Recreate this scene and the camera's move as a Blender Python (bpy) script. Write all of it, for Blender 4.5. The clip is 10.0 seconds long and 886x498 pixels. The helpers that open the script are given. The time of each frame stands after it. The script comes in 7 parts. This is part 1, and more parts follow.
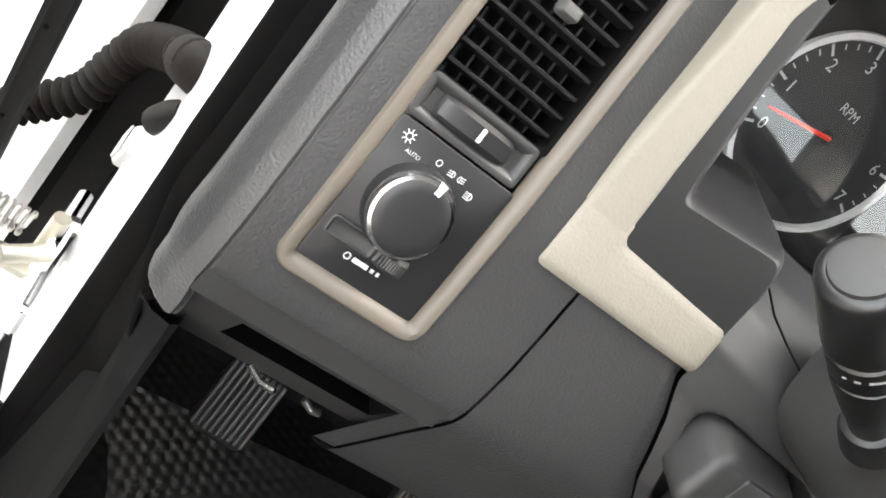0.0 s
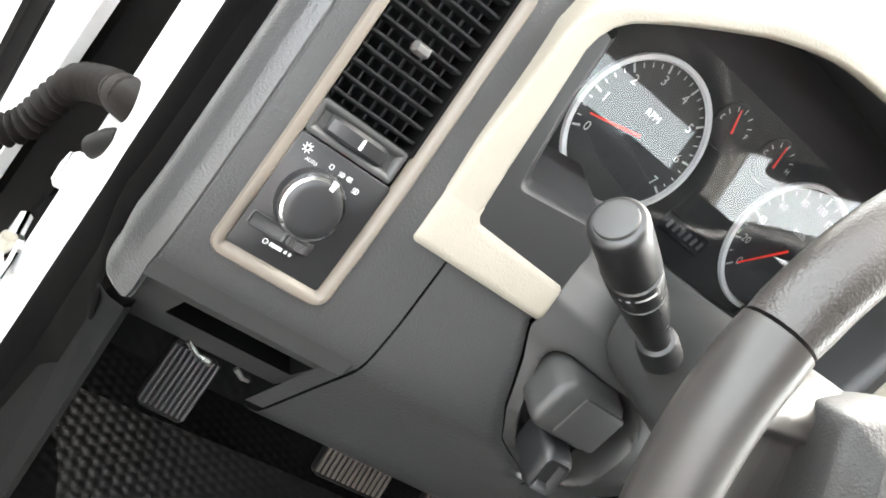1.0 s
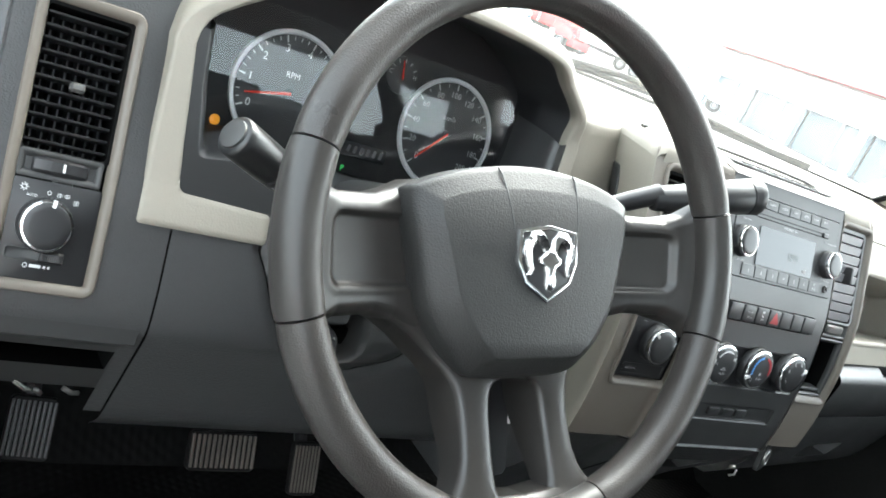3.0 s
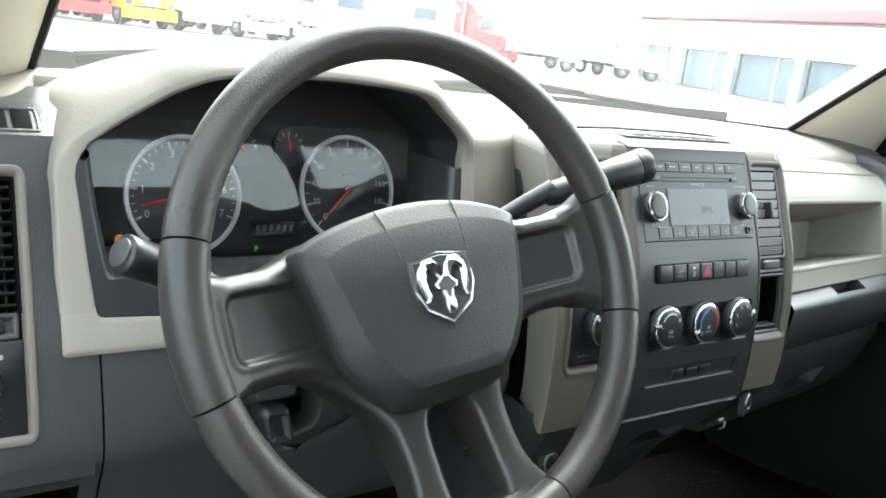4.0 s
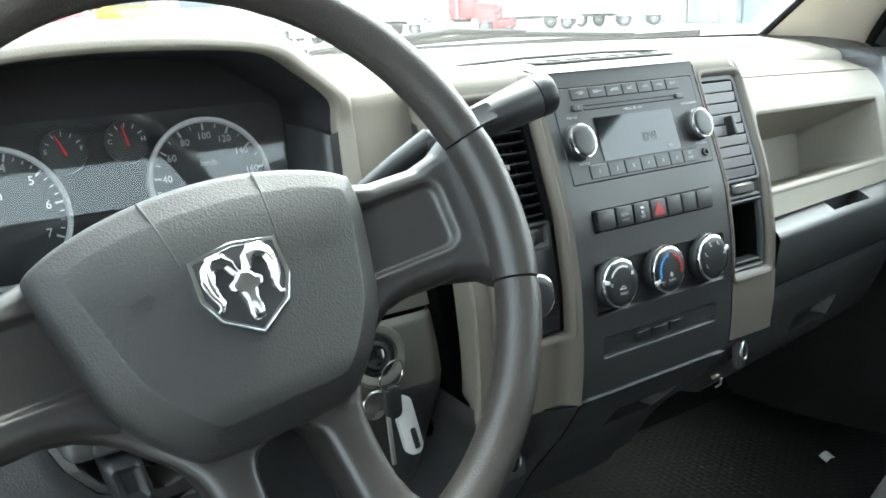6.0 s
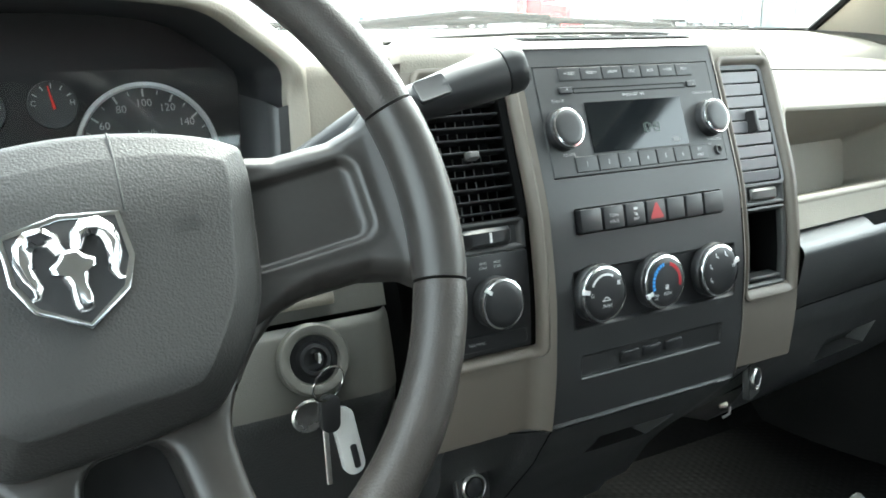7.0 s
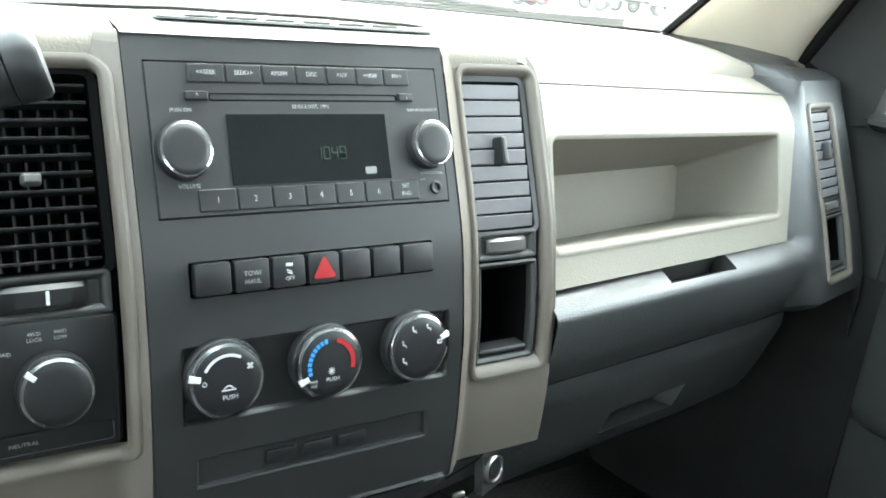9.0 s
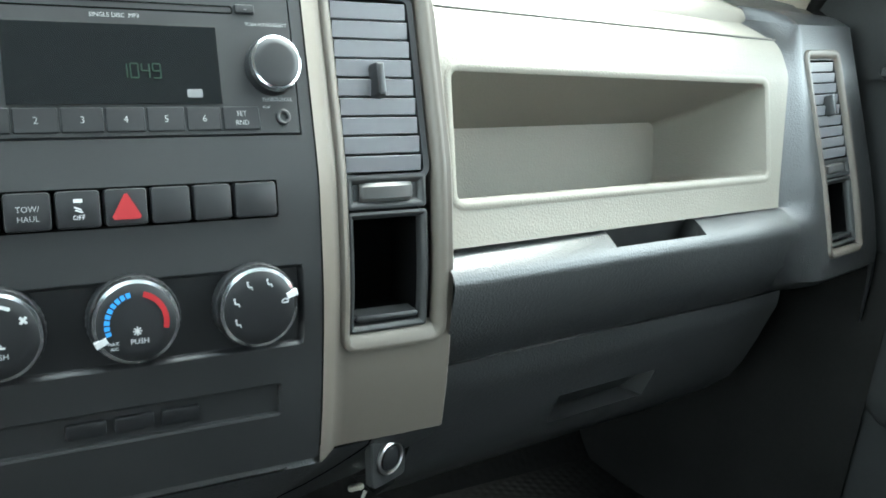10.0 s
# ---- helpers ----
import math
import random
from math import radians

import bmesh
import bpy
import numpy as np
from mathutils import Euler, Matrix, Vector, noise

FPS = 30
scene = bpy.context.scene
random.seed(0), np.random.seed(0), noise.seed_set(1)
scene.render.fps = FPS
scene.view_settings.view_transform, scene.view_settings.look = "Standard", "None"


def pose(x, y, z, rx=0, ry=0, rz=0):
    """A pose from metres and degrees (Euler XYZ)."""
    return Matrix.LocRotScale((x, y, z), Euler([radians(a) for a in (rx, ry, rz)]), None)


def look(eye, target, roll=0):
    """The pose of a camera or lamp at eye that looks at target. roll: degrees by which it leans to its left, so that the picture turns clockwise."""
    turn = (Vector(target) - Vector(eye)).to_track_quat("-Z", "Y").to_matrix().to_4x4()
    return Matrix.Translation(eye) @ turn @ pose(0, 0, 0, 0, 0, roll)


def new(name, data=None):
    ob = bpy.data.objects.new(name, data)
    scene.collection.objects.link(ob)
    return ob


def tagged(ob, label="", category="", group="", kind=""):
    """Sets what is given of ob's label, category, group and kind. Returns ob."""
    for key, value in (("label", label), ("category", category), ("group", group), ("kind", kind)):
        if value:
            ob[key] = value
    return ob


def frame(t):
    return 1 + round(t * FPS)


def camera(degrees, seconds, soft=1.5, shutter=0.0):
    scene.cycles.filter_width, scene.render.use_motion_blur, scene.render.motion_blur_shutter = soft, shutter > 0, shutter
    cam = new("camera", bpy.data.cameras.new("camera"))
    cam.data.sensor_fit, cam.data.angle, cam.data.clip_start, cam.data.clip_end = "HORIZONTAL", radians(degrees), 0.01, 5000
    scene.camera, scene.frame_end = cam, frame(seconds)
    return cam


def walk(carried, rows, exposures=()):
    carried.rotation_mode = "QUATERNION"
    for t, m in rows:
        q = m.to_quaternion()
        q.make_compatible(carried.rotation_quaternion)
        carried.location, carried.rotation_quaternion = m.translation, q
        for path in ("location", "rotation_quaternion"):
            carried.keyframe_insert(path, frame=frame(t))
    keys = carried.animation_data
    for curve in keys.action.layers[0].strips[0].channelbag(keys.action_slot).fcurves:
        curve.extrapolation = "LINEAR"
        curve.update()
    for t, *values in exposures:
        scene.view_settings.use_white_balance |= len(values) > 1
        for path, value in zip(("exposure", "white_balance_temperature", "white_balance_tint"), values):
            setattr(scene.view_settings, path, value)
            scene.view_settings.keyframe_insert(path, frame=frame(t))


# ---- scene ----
cam = camera(55.42, 10.0, soft=1.8)
PATH = [
    (0, (-0.3977, -0.0970, 1.4466), (-0.1632, 0.3720, 1.1549), 48.37),
    (0.5, (-0.4150, -0.1492, 1.4746), (-0.1632, 0.3232, 1.2037), 47.56),
    (1, (-0.4252, -0.2018, 1.5007), (-0.1518, 0.2715, 1.2532), 46.57),
    (1.5, (-0.4503, -0.2696, 1.5215), (-0.1329, 0.1908, 1.3041), 45.09),
    (2, (-0.4483, -0.3352, 1.5362), (-0.1052, 0.1133, 1.3334), 40.20),
    (2.5, (-0.4239, -0.3880, 1.5403), (-0.0769, 0.0627, 1.3494), 33.02),
    (3, (-0.3898, -0.4324, 1.5543), (-0.0513, 0.0313, 1.3800), 23.97),
    (3.2, (-0.3778, -0.4490, 1.5629), (-0.0414, 0.0195, 1.3977), 20.35),
    (4.5, (-0.3226, -0.4938, 1.5840), (0.0245, -0.0282, 1.4334), 2.51),
    (5, (-0.2632, -0.4875, 1.5646), (0.0768, -0.0183, 1.4088), -0.23),
    (5.5, (-0.2045, -0.4662, 1.5567), (0.1282, 0.0061, 1.3944), -1.64),
    (6.8, (-0.0666, -0.4138, 1.5201), (0.2316, 0.0809, 1.3579), -0.45),
    (7, (-0.0375, -0.4095, 1.5161), (0.2524, 0.0898, 1.3528), 0.20),
    (7.5, (0.0227, -0.3879, 1.5218), (0.3121, 0.1104, 1.3546), 2.98),
    (8, (0.0982, -0.3699, 1.5263), (0.3961, 0.1220, 1.3549), 5.24),
    (8.5, (0.1747, -0.3542, 1.5333), (0.4910, 0.1230, 1.3540), 7.08),
    (9, (0.2555, -0.3501, 1.5369), (0.5737, 0.1230, 1.3503), 5.93),
    (9.5, (0.3284, -0.3487, 1.5316), (0.6274, 0.1337, 1.3371), 5.79),
    (10, (0.4138, -0.3454, 1.4843), (0.6924, 0.1510, 1.2946), 4.61),
]
EXPOSURES = [(0.0, 3.80, 7120, 7), (1.0, 4.22, 6950, 5), (2.0, 3.80, 6550, 3), (3.0, 3.38, 6380, 0), (5.0, 2.92, 6170, -5), (5.5, 3.20, 6150, -6), (7.0, 3.51, 6330, -6), (8.0, 4.02, 6300, -6), (9.0, 3.92, 6240, -7), (10.0, 3.74, 6050, -9)]
walk(cam, [(t, look(eye, target, roll)) for t, eye, target, roll in PATH], EXPOSURES)

# ---- world and sun ----
world = bpy.data.worlds.new("sky")
world.use_nodes = True
scene.world = world
wn = world.node_tree
sky = wn.nodes.new("ShaderNodeTexSky")
sky.sky_type = "NISHITA"
sky.sun_disc = False
SUN_ELEV, SUN_AZ = radians(54), radians(52)
sky.sun_elevation, sky.sun_rotation = SUN_ELEV, SUN_AZ
sky.dust_density = 4.0
haze = wn.nodes.new("ShaderNodeVectorMath")
haze.operation = "ADD"
haze.inputs[1].default_value = (1.8, 1.83, 1.86)
pale = wn.nodes.new("ShaderNodeHueSaturation")
pale.inputs["Saturation"].default_value = 0.45
wn.links.new(sky.outputs[0], pale.inputs["Color"])
wn.links.new(pale.outputs[0], haze.inputs[0])
wn.links.new(haze.outputs[0], wn.nodes["Background"].inputs[0])
wn.nodes["Background"].inputs[1].default_value = 0.15
sun_data = bpy.data.lights.new("sun", "SUN")
sun_data.energy, sun_data.angle, sun_data.color = 0.5, radians(30), (1.0, 1.0, 1.0)
sun = new("sun", sun_data)
sun_dir = Vector((math.sin(SUN_AZ) * math.cos(SUN_ELEV), math.cos(SUN_AZ) * math.cos(SUN_ELEV), math.sin(SUN_ELEV)))
sun.matrix_world = look(sun_dir * 30, (0, 0, 0))



# ---- materials ----
def material(name, color, rough=0.5, metal=0.0, bump=0.0, bump_scale=900.0, vary=0.12, vary_scale=9.0, kind="noise",
             emit=None, emit_strength=0.0, coat=0.0, dist=0.0006, spec=0.5, wear=0.0):
    mat = bpy.data.materials.new(name)
    mat.use_nodes = True
    nt = mat.node_tree
    bsdf = nt.nodes["Principled BSDF"]
    bsdf.inputs["Roughness"].default_value = rough
    bsdf.inputs["Metallic"].default_value = metal
    bsdf.inputs["Coat Weight"].default_value = coat
    bsdf.inputs["Specular IOR Level"].default_value = spec
    co = nt.nodes.new("ShaderNodeTexCoord")
    big = nt.nodes.new("ShaderNodeTexNoise")
    big.inputs["Scale"].default_value = vary_scale
    big.inputs["Detail"].default_value = 6
    nt.links.new(co.outputs["Object"], big.inputs["Vector"])
    fine = nt.nodes.new("ShaderNodeTexNoise")
    fine.inputs["Scale"].default_value = vary_scale * 22
    fine.inputs["Detail"].default_value = 3
    nt.links.new(co.outputs["Object"], fine.inputs["Vector"])
    both = nt.nodes.new("ShaderNodeMath")
    both.operation = "MULTIPLY_ADD"
    both.inputs[1].default_value = 0.35
    nt.links.new(fine.outputs["Fac"], both.inputs[0])
    nt.links.new(big.outputs["Fac"], both.inputs[2])
    ramp = nt.nodes.new("ShaderNodeMapRange")
    ramp.inputs["From Min"].default_value = 0.35
    ramp.inputs["From Max"].default_value = 1.0
    ramp.inputs["To Min"].default_value = 1.0 - vary
    ramp.inputs["To Max"].default_value = 1.0 + vary
    nt.links.new(both.outputs[0], ramp.inputs["Value"])
    mul = nt.nodes.new("ShaderNodeVectorMath")
    mul.operation = "SCALE"
    mul.inputs[0].default_value = color
    nt.links.new(ramp.outputs[0], mul.inputs["Scale"])
    nt.links.new(mul.outputs[0], bsdf.inputs["Base Color"])
    rr = nt.nodes.new("ShaderNodeMapRange")
    rr.inputs["From Min"].default_value = 0.3
    rr.inputs["From Max"].default_value = 0.7
    rr.inputs["To Min"].default_value = max(0.02, rough - 0.06 - wear)
    rr.inputs["To Max"].default_value = min(1.0, rough + 0.06)
    nt.links.new(big.outputs["Fac"], rr.inputs["Value"])
    nt.links.new(rr.outputs[0], bsdf.inputs["Roughness"])
    if bump > 0:
        if kind == "leather":
            tex = nt.nodes.new("ShaderNodeTexVoronoi")
            tex.feature = "SMOOTH_F1"
            tex.inputs["Scale"].default_value = bump_scale
            tex.inputs["Randomness"].default_value = 1.0
            warp = nt.nodes.new("ShaderNodeTexNoise")
            warp.inputs["Scale"].default_value = bump_scale * 0.35
            mixv = nt.nodes.new("ShaderNodeVectorMath")
            mixv.operation = "MULTIPLY_ADD"
            mixv.inputs[1].default_value = (0.0009, 0.0009, 0.0009)
            nt.links.new(co.outputs["Object"], warp.inputs["Vector"])
            nt.links.new(warp.outputs["Color"], mixv.inputs[0])
            nt.links.new(co.outputs["Object"], mixv.inputs[2])
            nt.links.new(mixv.outputs[0], tex.inputs["Vector"])
            height = tex.outputs["Distance"]
        elif kind == "hex":
            # raised round studs on a six-sided lattice
            height = None
            for turn in (0, 60, 120):
                dot = nt.nodes.new("ShaderNodeVectorMath")
                dot.operation = "DOT_PRODUCT"
                dot.inputs[1].default_value = (bump_scale * math.cos(radians(turn)), bump_scale * math.sin(radians(turn)), 0)
                nt.links.new(co.outputs["Object"], dot.inputs[0])
                wave = nt.nodes.new("ShaderNodeMath")
                wave.operation = "COSINE"
                nt.links.new(dot.outputs["Value"], wave.inputs[0])
                if height is None:
                    height = wave.outputs[0]
                else:
                    total = nt.nodes.new("ShaderNodeMath")
                    total.operation = "ADD"
                    nt.links.new(height, total.inputs[0])
                    nt.links.new(wave.outputs[0], total.inputs[1])
                    height = total.outputs[0]
        else:
            tex = nt.nodes.new("ShaderNodeTexNoise")
            tex.inputs["Scale"].default_value = bump_scale
            tex.inputs["Detail"].default_value = 4
            nt.links.new(co.outputs["Object"], tex.inputs["Vector"])
            height = tex.outputs["Fac"]
        bn = nt.nodes.new("ShaderNodeBump")
        bn.inputs["Strength"].default_value = bump
        bn.inputs["Distance"].default_value = dist
        nt.links.new(height, bn.inputs["Height"])
        nt.links.new(bn.outputs[0], bsdf.inputs["Normal"])
    if emit:
        bsdf.inputs["Emission Color"].default_value = (*emit, 1)
        bsdf.inputs["Emission Strength"].default_value = emit_strength
    return mat


def clear_glass(name, rough=0.0, tint=(1, 1, 1), ior=1.45, veil=0.0):
    mat = bpy.data.materials.new(name)
    mat.use_nodes = True
    nt = mat.node_tree
    nt.nodes.remove(nt.nodes["Principled BSDF"])
    out = nt.nodes["Material Output"]
    tr = nt.nodes.new("ShaderNodeBsdfTransparent")
    tr.inputs[0].default_value = (*tint, 1)
    gl = nt.nodes.new("ShaderNodeBsdfGlossy")
    gl.inputs["Roughness"].default_value = rough
    fr = nt.nodes.new("ShaderNodeFresnel")
    fr.inputs["IOR"].default_value = ior
    mix = nt.nodes.new("ShaderNodeMixShader")
    nt.links.new(fr.outputs[0], mix.inputs[0])
    nt.links.new(tr.outputs[0], mix.inputs[1])
    nt.links.new(gl.outputs[0], mix.inputs[2])
    nt.links.new(mix.outputs[0], out.inputs[0])
    # pale translucent veil that imitates flare haze over the view outside
    if veil > 0:
        film = nt.nodes.new("ShaderNodeBsdfTranslucent")
        film.inputs[0].default_value = (0.9, 0.89, 0.86, 1)
        co = nt.nodes.new("ShaderNodeTexCoord")
        veil_noise = nt.nodes.new("ShaderNodeTexNoise")
        veil_noise.inputs["Scale"].default_value = 5
        veil_noise.inputs["Detail"].default_value = 5
        much = nt.nodes.new("ShaderNodeMapRange")
        much.inputs["To Min"].default_value = veil * 0.6
        much.inputs["To Max"].default_value = veil * 1.4
        over = nt.nodes.new("ShaderNodeMixShader")
        nt.links.new(co.outputs["Object"], veil_noise.inputs["Vector"])
        nt.links.new(veil_noise.outputs["Fac"], much.inputs["Value"])
        nt.links.new(much.outputs[0], over.inputs[0])
        nt.links.new(mix.outputs[0], over.inputs[1])
        nt.links.new(film.outputs[0], over.inputs[2])
        nt.links.new(over.outputs[0], out.inputs[0])
    return mat


DARK = material("dark_slate_plastic", (0.033, 0.033, 0.0335), 0.38, bump=0.55, bump_scale=680, kind="leather", dist=0.0006, vary=0.10, spec=0.52)
DARK_SMOOTH = material("dark_smooth_plastic", (0.023, 0.023, 0.023), 0.48, bump=0.12, bump_scale=1500)
STACK = material("stack_black_plastic", (0.019, 0.019, 0.0195), 0.42, bump=0.05, bump_scale=2200)
BLACK = material("black_plastic", (0.012, 0.012, 0.013), 0.4, bump=0.05, bump_scale=1800)
# near-black for joints, and in place of the shade in slots and recesses
DEEP = material("joint_and_shade_black", (0.003, 0.003, 0.003), 0.8, spec=0.05)
CREAM = material("cream_dash_skin", (0.212, 0.193, 0.162), 0.58, spec=0.35, bump=0.45, bump_scale=640, kind="leather", dist=0.0005, vary=0.05)
TAUPE = material("taupe_satin_paint", (0.102, 0.087, 0.072), 0.50, bump=0.06, bump_scale=2500, vary=0.06)
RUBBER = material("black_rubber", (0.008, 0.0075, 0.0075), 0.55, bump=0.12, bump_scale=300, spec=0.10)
WHEEL_SKIN = material("wheel_dark_vinyl", (0.028, 0.0248, 0.0230), 0.38, bump=0.6, bump_scale=900, kind="leather", dist=0.0004, wear=0.06, spec=0.38, vary=0.25, vary_scale=14)
PAD_SKIN = material("airbag_cover_vinyl", (0.0195, 0.0190, 0.0187), 0.48, bump=0.6, bump_scale=850, kind="leather", dist=0.0004, spec=0.38)
WHEEL_SMOOTH = material("wheel_smooth_plastic", (0.0245, 0.0223, 0.0209), 0.38, bump=0.10, bump_scale=1600, spec=0.38, wear=0.05, vary=0.2, vary_scale=14)
CHROME = material("bright_chrome", (0.66, 0.66, 0.67), 0.14, 1.0, vary=0.03)
STEEL = material("brushed_steel", (0.55, 0.54, 0.52), 0.3, 1.0, bump=0.1, bump_scale=500)
DIM_MARK = material("dim_print", (0.30, 0.30, 0.30), 0.5, vary=0.02)
VENT_GREY = material("slate_vent_plastic", (0.140, 0.138, 0.146), 0.42, bump=0.08, bump_scale=1800)
WHITE_MARK = material("white_print", (0.52, 0.52, 0.52), 0.5, vary=0.02)
GREY_MARK = material("grey_print", (0.12, 0.12, 0.125), 0.5, vary=0.05)
RED_MARK = material("red_print", (0.30, 0.015, 0.02), 0.4, vary=0.05)
BLUE_MARK = material("blue_print", (0.05, 0.25, 0.6), 0.4, vary=0.05)
FACE = material("gauge_face_black", (0.010, 0.010, 0.012), 0.35)
NEEDLE = material("red_needle", (0.60, 0.03, 0.02), 0.4, emit=(0.9, 0.05, 0.03), emit_strength=0.02)
SILVER = material("silver_ring", (0.82, 0.83, 0.84), 0.4, 0.0, vary=0.04)
AMBER = material("amber_lamp", (0.8, 0.3, 0.02), 0.4, emit=(1.0, 0.4, 0.05), emit_strength=0.04)
GREEN = material("green_lamp", (0.05, 0.5, 0.1), 0.4, emit=(0.1, 0.9, 0.2), emit_strength=0.06)
LCD = material("lcd_dark_glass", (0.006, 0.007, 0.008), 0.06, coat=0.0, vary=0.02)
LCD_SEG = material("lcd_green_segments", (0.012, 0.024, 0.016), 0.3, emit=(0.15, 0.5, 0.25), emit_strength=0.001)
WHITE_PAINT = material("white_body_paint", (0.80, 0.80, 0.80), 0.25, coat=0.6, vary=0.02)
GALV = material("zinc_plated_steel", (0.55, 0.52, 0.44), 0.35, 0.8, vary=0.15)
VINYL_FLOOR = material("black_vinyl_floor", (0.0055, 0.0055, 0.0054), 0.55, bump=0.22, bump_scale=518, kind="hex", dist=0.0008, vary=0.5, vary_scale=6, spec=0.10)
CARPET = material("black_carpet", (0.014, 0.0136, 0.013), 0.95, bump=0.8, bump_scale=900, vary=0.3, spec=0.03)
LINER = material("light_grey_lining", (0.30, 0.295, 0.28), 0.8, bump=0.05, bump_scale=700, vary=0.05)
KNEE = material("warm_grey_panel", (0.092, 0.088, 0.078), 0.50, bump=0.4, bump_scale=1000, kind="leather", dist=0.0003, vary=0.08)
HOOD = material("black_hood_lining", (0.020, 0.020, 0.0215), 0.62, bump=0.2, bump_scale=1200, spec=0.3)
# seal and kick panel: base colours darkened to stand in for door opening shade
SEAL = material("shaded_seal_rubber", (0.0036, 0.0034, 0.0034), 0.6, bump=0.12, bump_scale=300, spec=0.003)
KICK = material("shaded_kick_plastic", (0.0095, 0.0095, 0.0095), 0.6, bump=0.2, bump_scale=900, spec=0.003)
MATTE = material("dark_matte_trim", (0.030, 0.0302, 0.030), 0.7, bump=0.2, bump_scale=900, spec=0.05)
SEAT_CLOTH = material("dark_seat_cloth", (0.018, 0.018, 0.019), 0.9, bump=0.12, bump_scale=1200, vary=0.12, spec=0.1)
PILLAR = material("beige_pillar_trim", (0.55, 0.50, 0.41), 0.6, bump=0.3, bump_scale=700, kind="leather", vary=0.04)
GLASS = clear_glass("window_glass")
# flare haze is put into this glass as a pale veil
SHIELD_GLASS = clear_glass("veiled_windshield_glass", veil=0.022)
LENS = clear_glass("gauge_lens", ior=1.62)
ASPHALT = material("pale_concrete_yard", (0.18, 0.178, 0.172), 0.85, bump=0.05, bump_scale=30, vary=0.15, vary_scale=0.4)


# ---- mesh helpers ----
def mesh_object(name, verts, faces, mat, parent=None, smooth=True, label="", toward=None):
    me = bpy.data.meshes.new(name)
    me.from_pydata([tuple(v) for v in verts], [], faces)
    bm = bmesh.new()
    bm.from_mesh(me)
    bmesh.ops.remove_doubles(bm, verts=bm.verts, dist=1e-6)
    bmesh.ops.recalc_face_normals(bm, faces=bm.faces)
    if toward is not None:
        bm.faces.ensure_lookup_table()
        if sum((f.normal.dot(Vector(toward)) * f.calc_area() for f in bm.faces), 0.0) < 0:
            bmesh.ops.reverse_faces(bm, faces=bm.faces)
    for face in bm.faces:
        face.smooth = smooth
    if smooth:
        for edge in bm.edges:
            if len(edge.link_faces) == 2 and edge.calc_face_angle() > radians(38):
                edge.smooth = False
    bm.to_mesh(me)
    bm.free()
    me.materials.append(mat)
    ob = new(name, me)
    if parent is not None:
        ob.parent = parent
    if label:
        ob["label"] = label
    return ob


def thing(name, label, category, group="", kind="", place=None):
    ob = new(name)
    ob.empty_display_size = 0.02
    if place is not None:
        ob.matrix_world = place
    return tagged(ob, label, category, group, kind)


def flat(u, v, w):
    return (u, v, w)


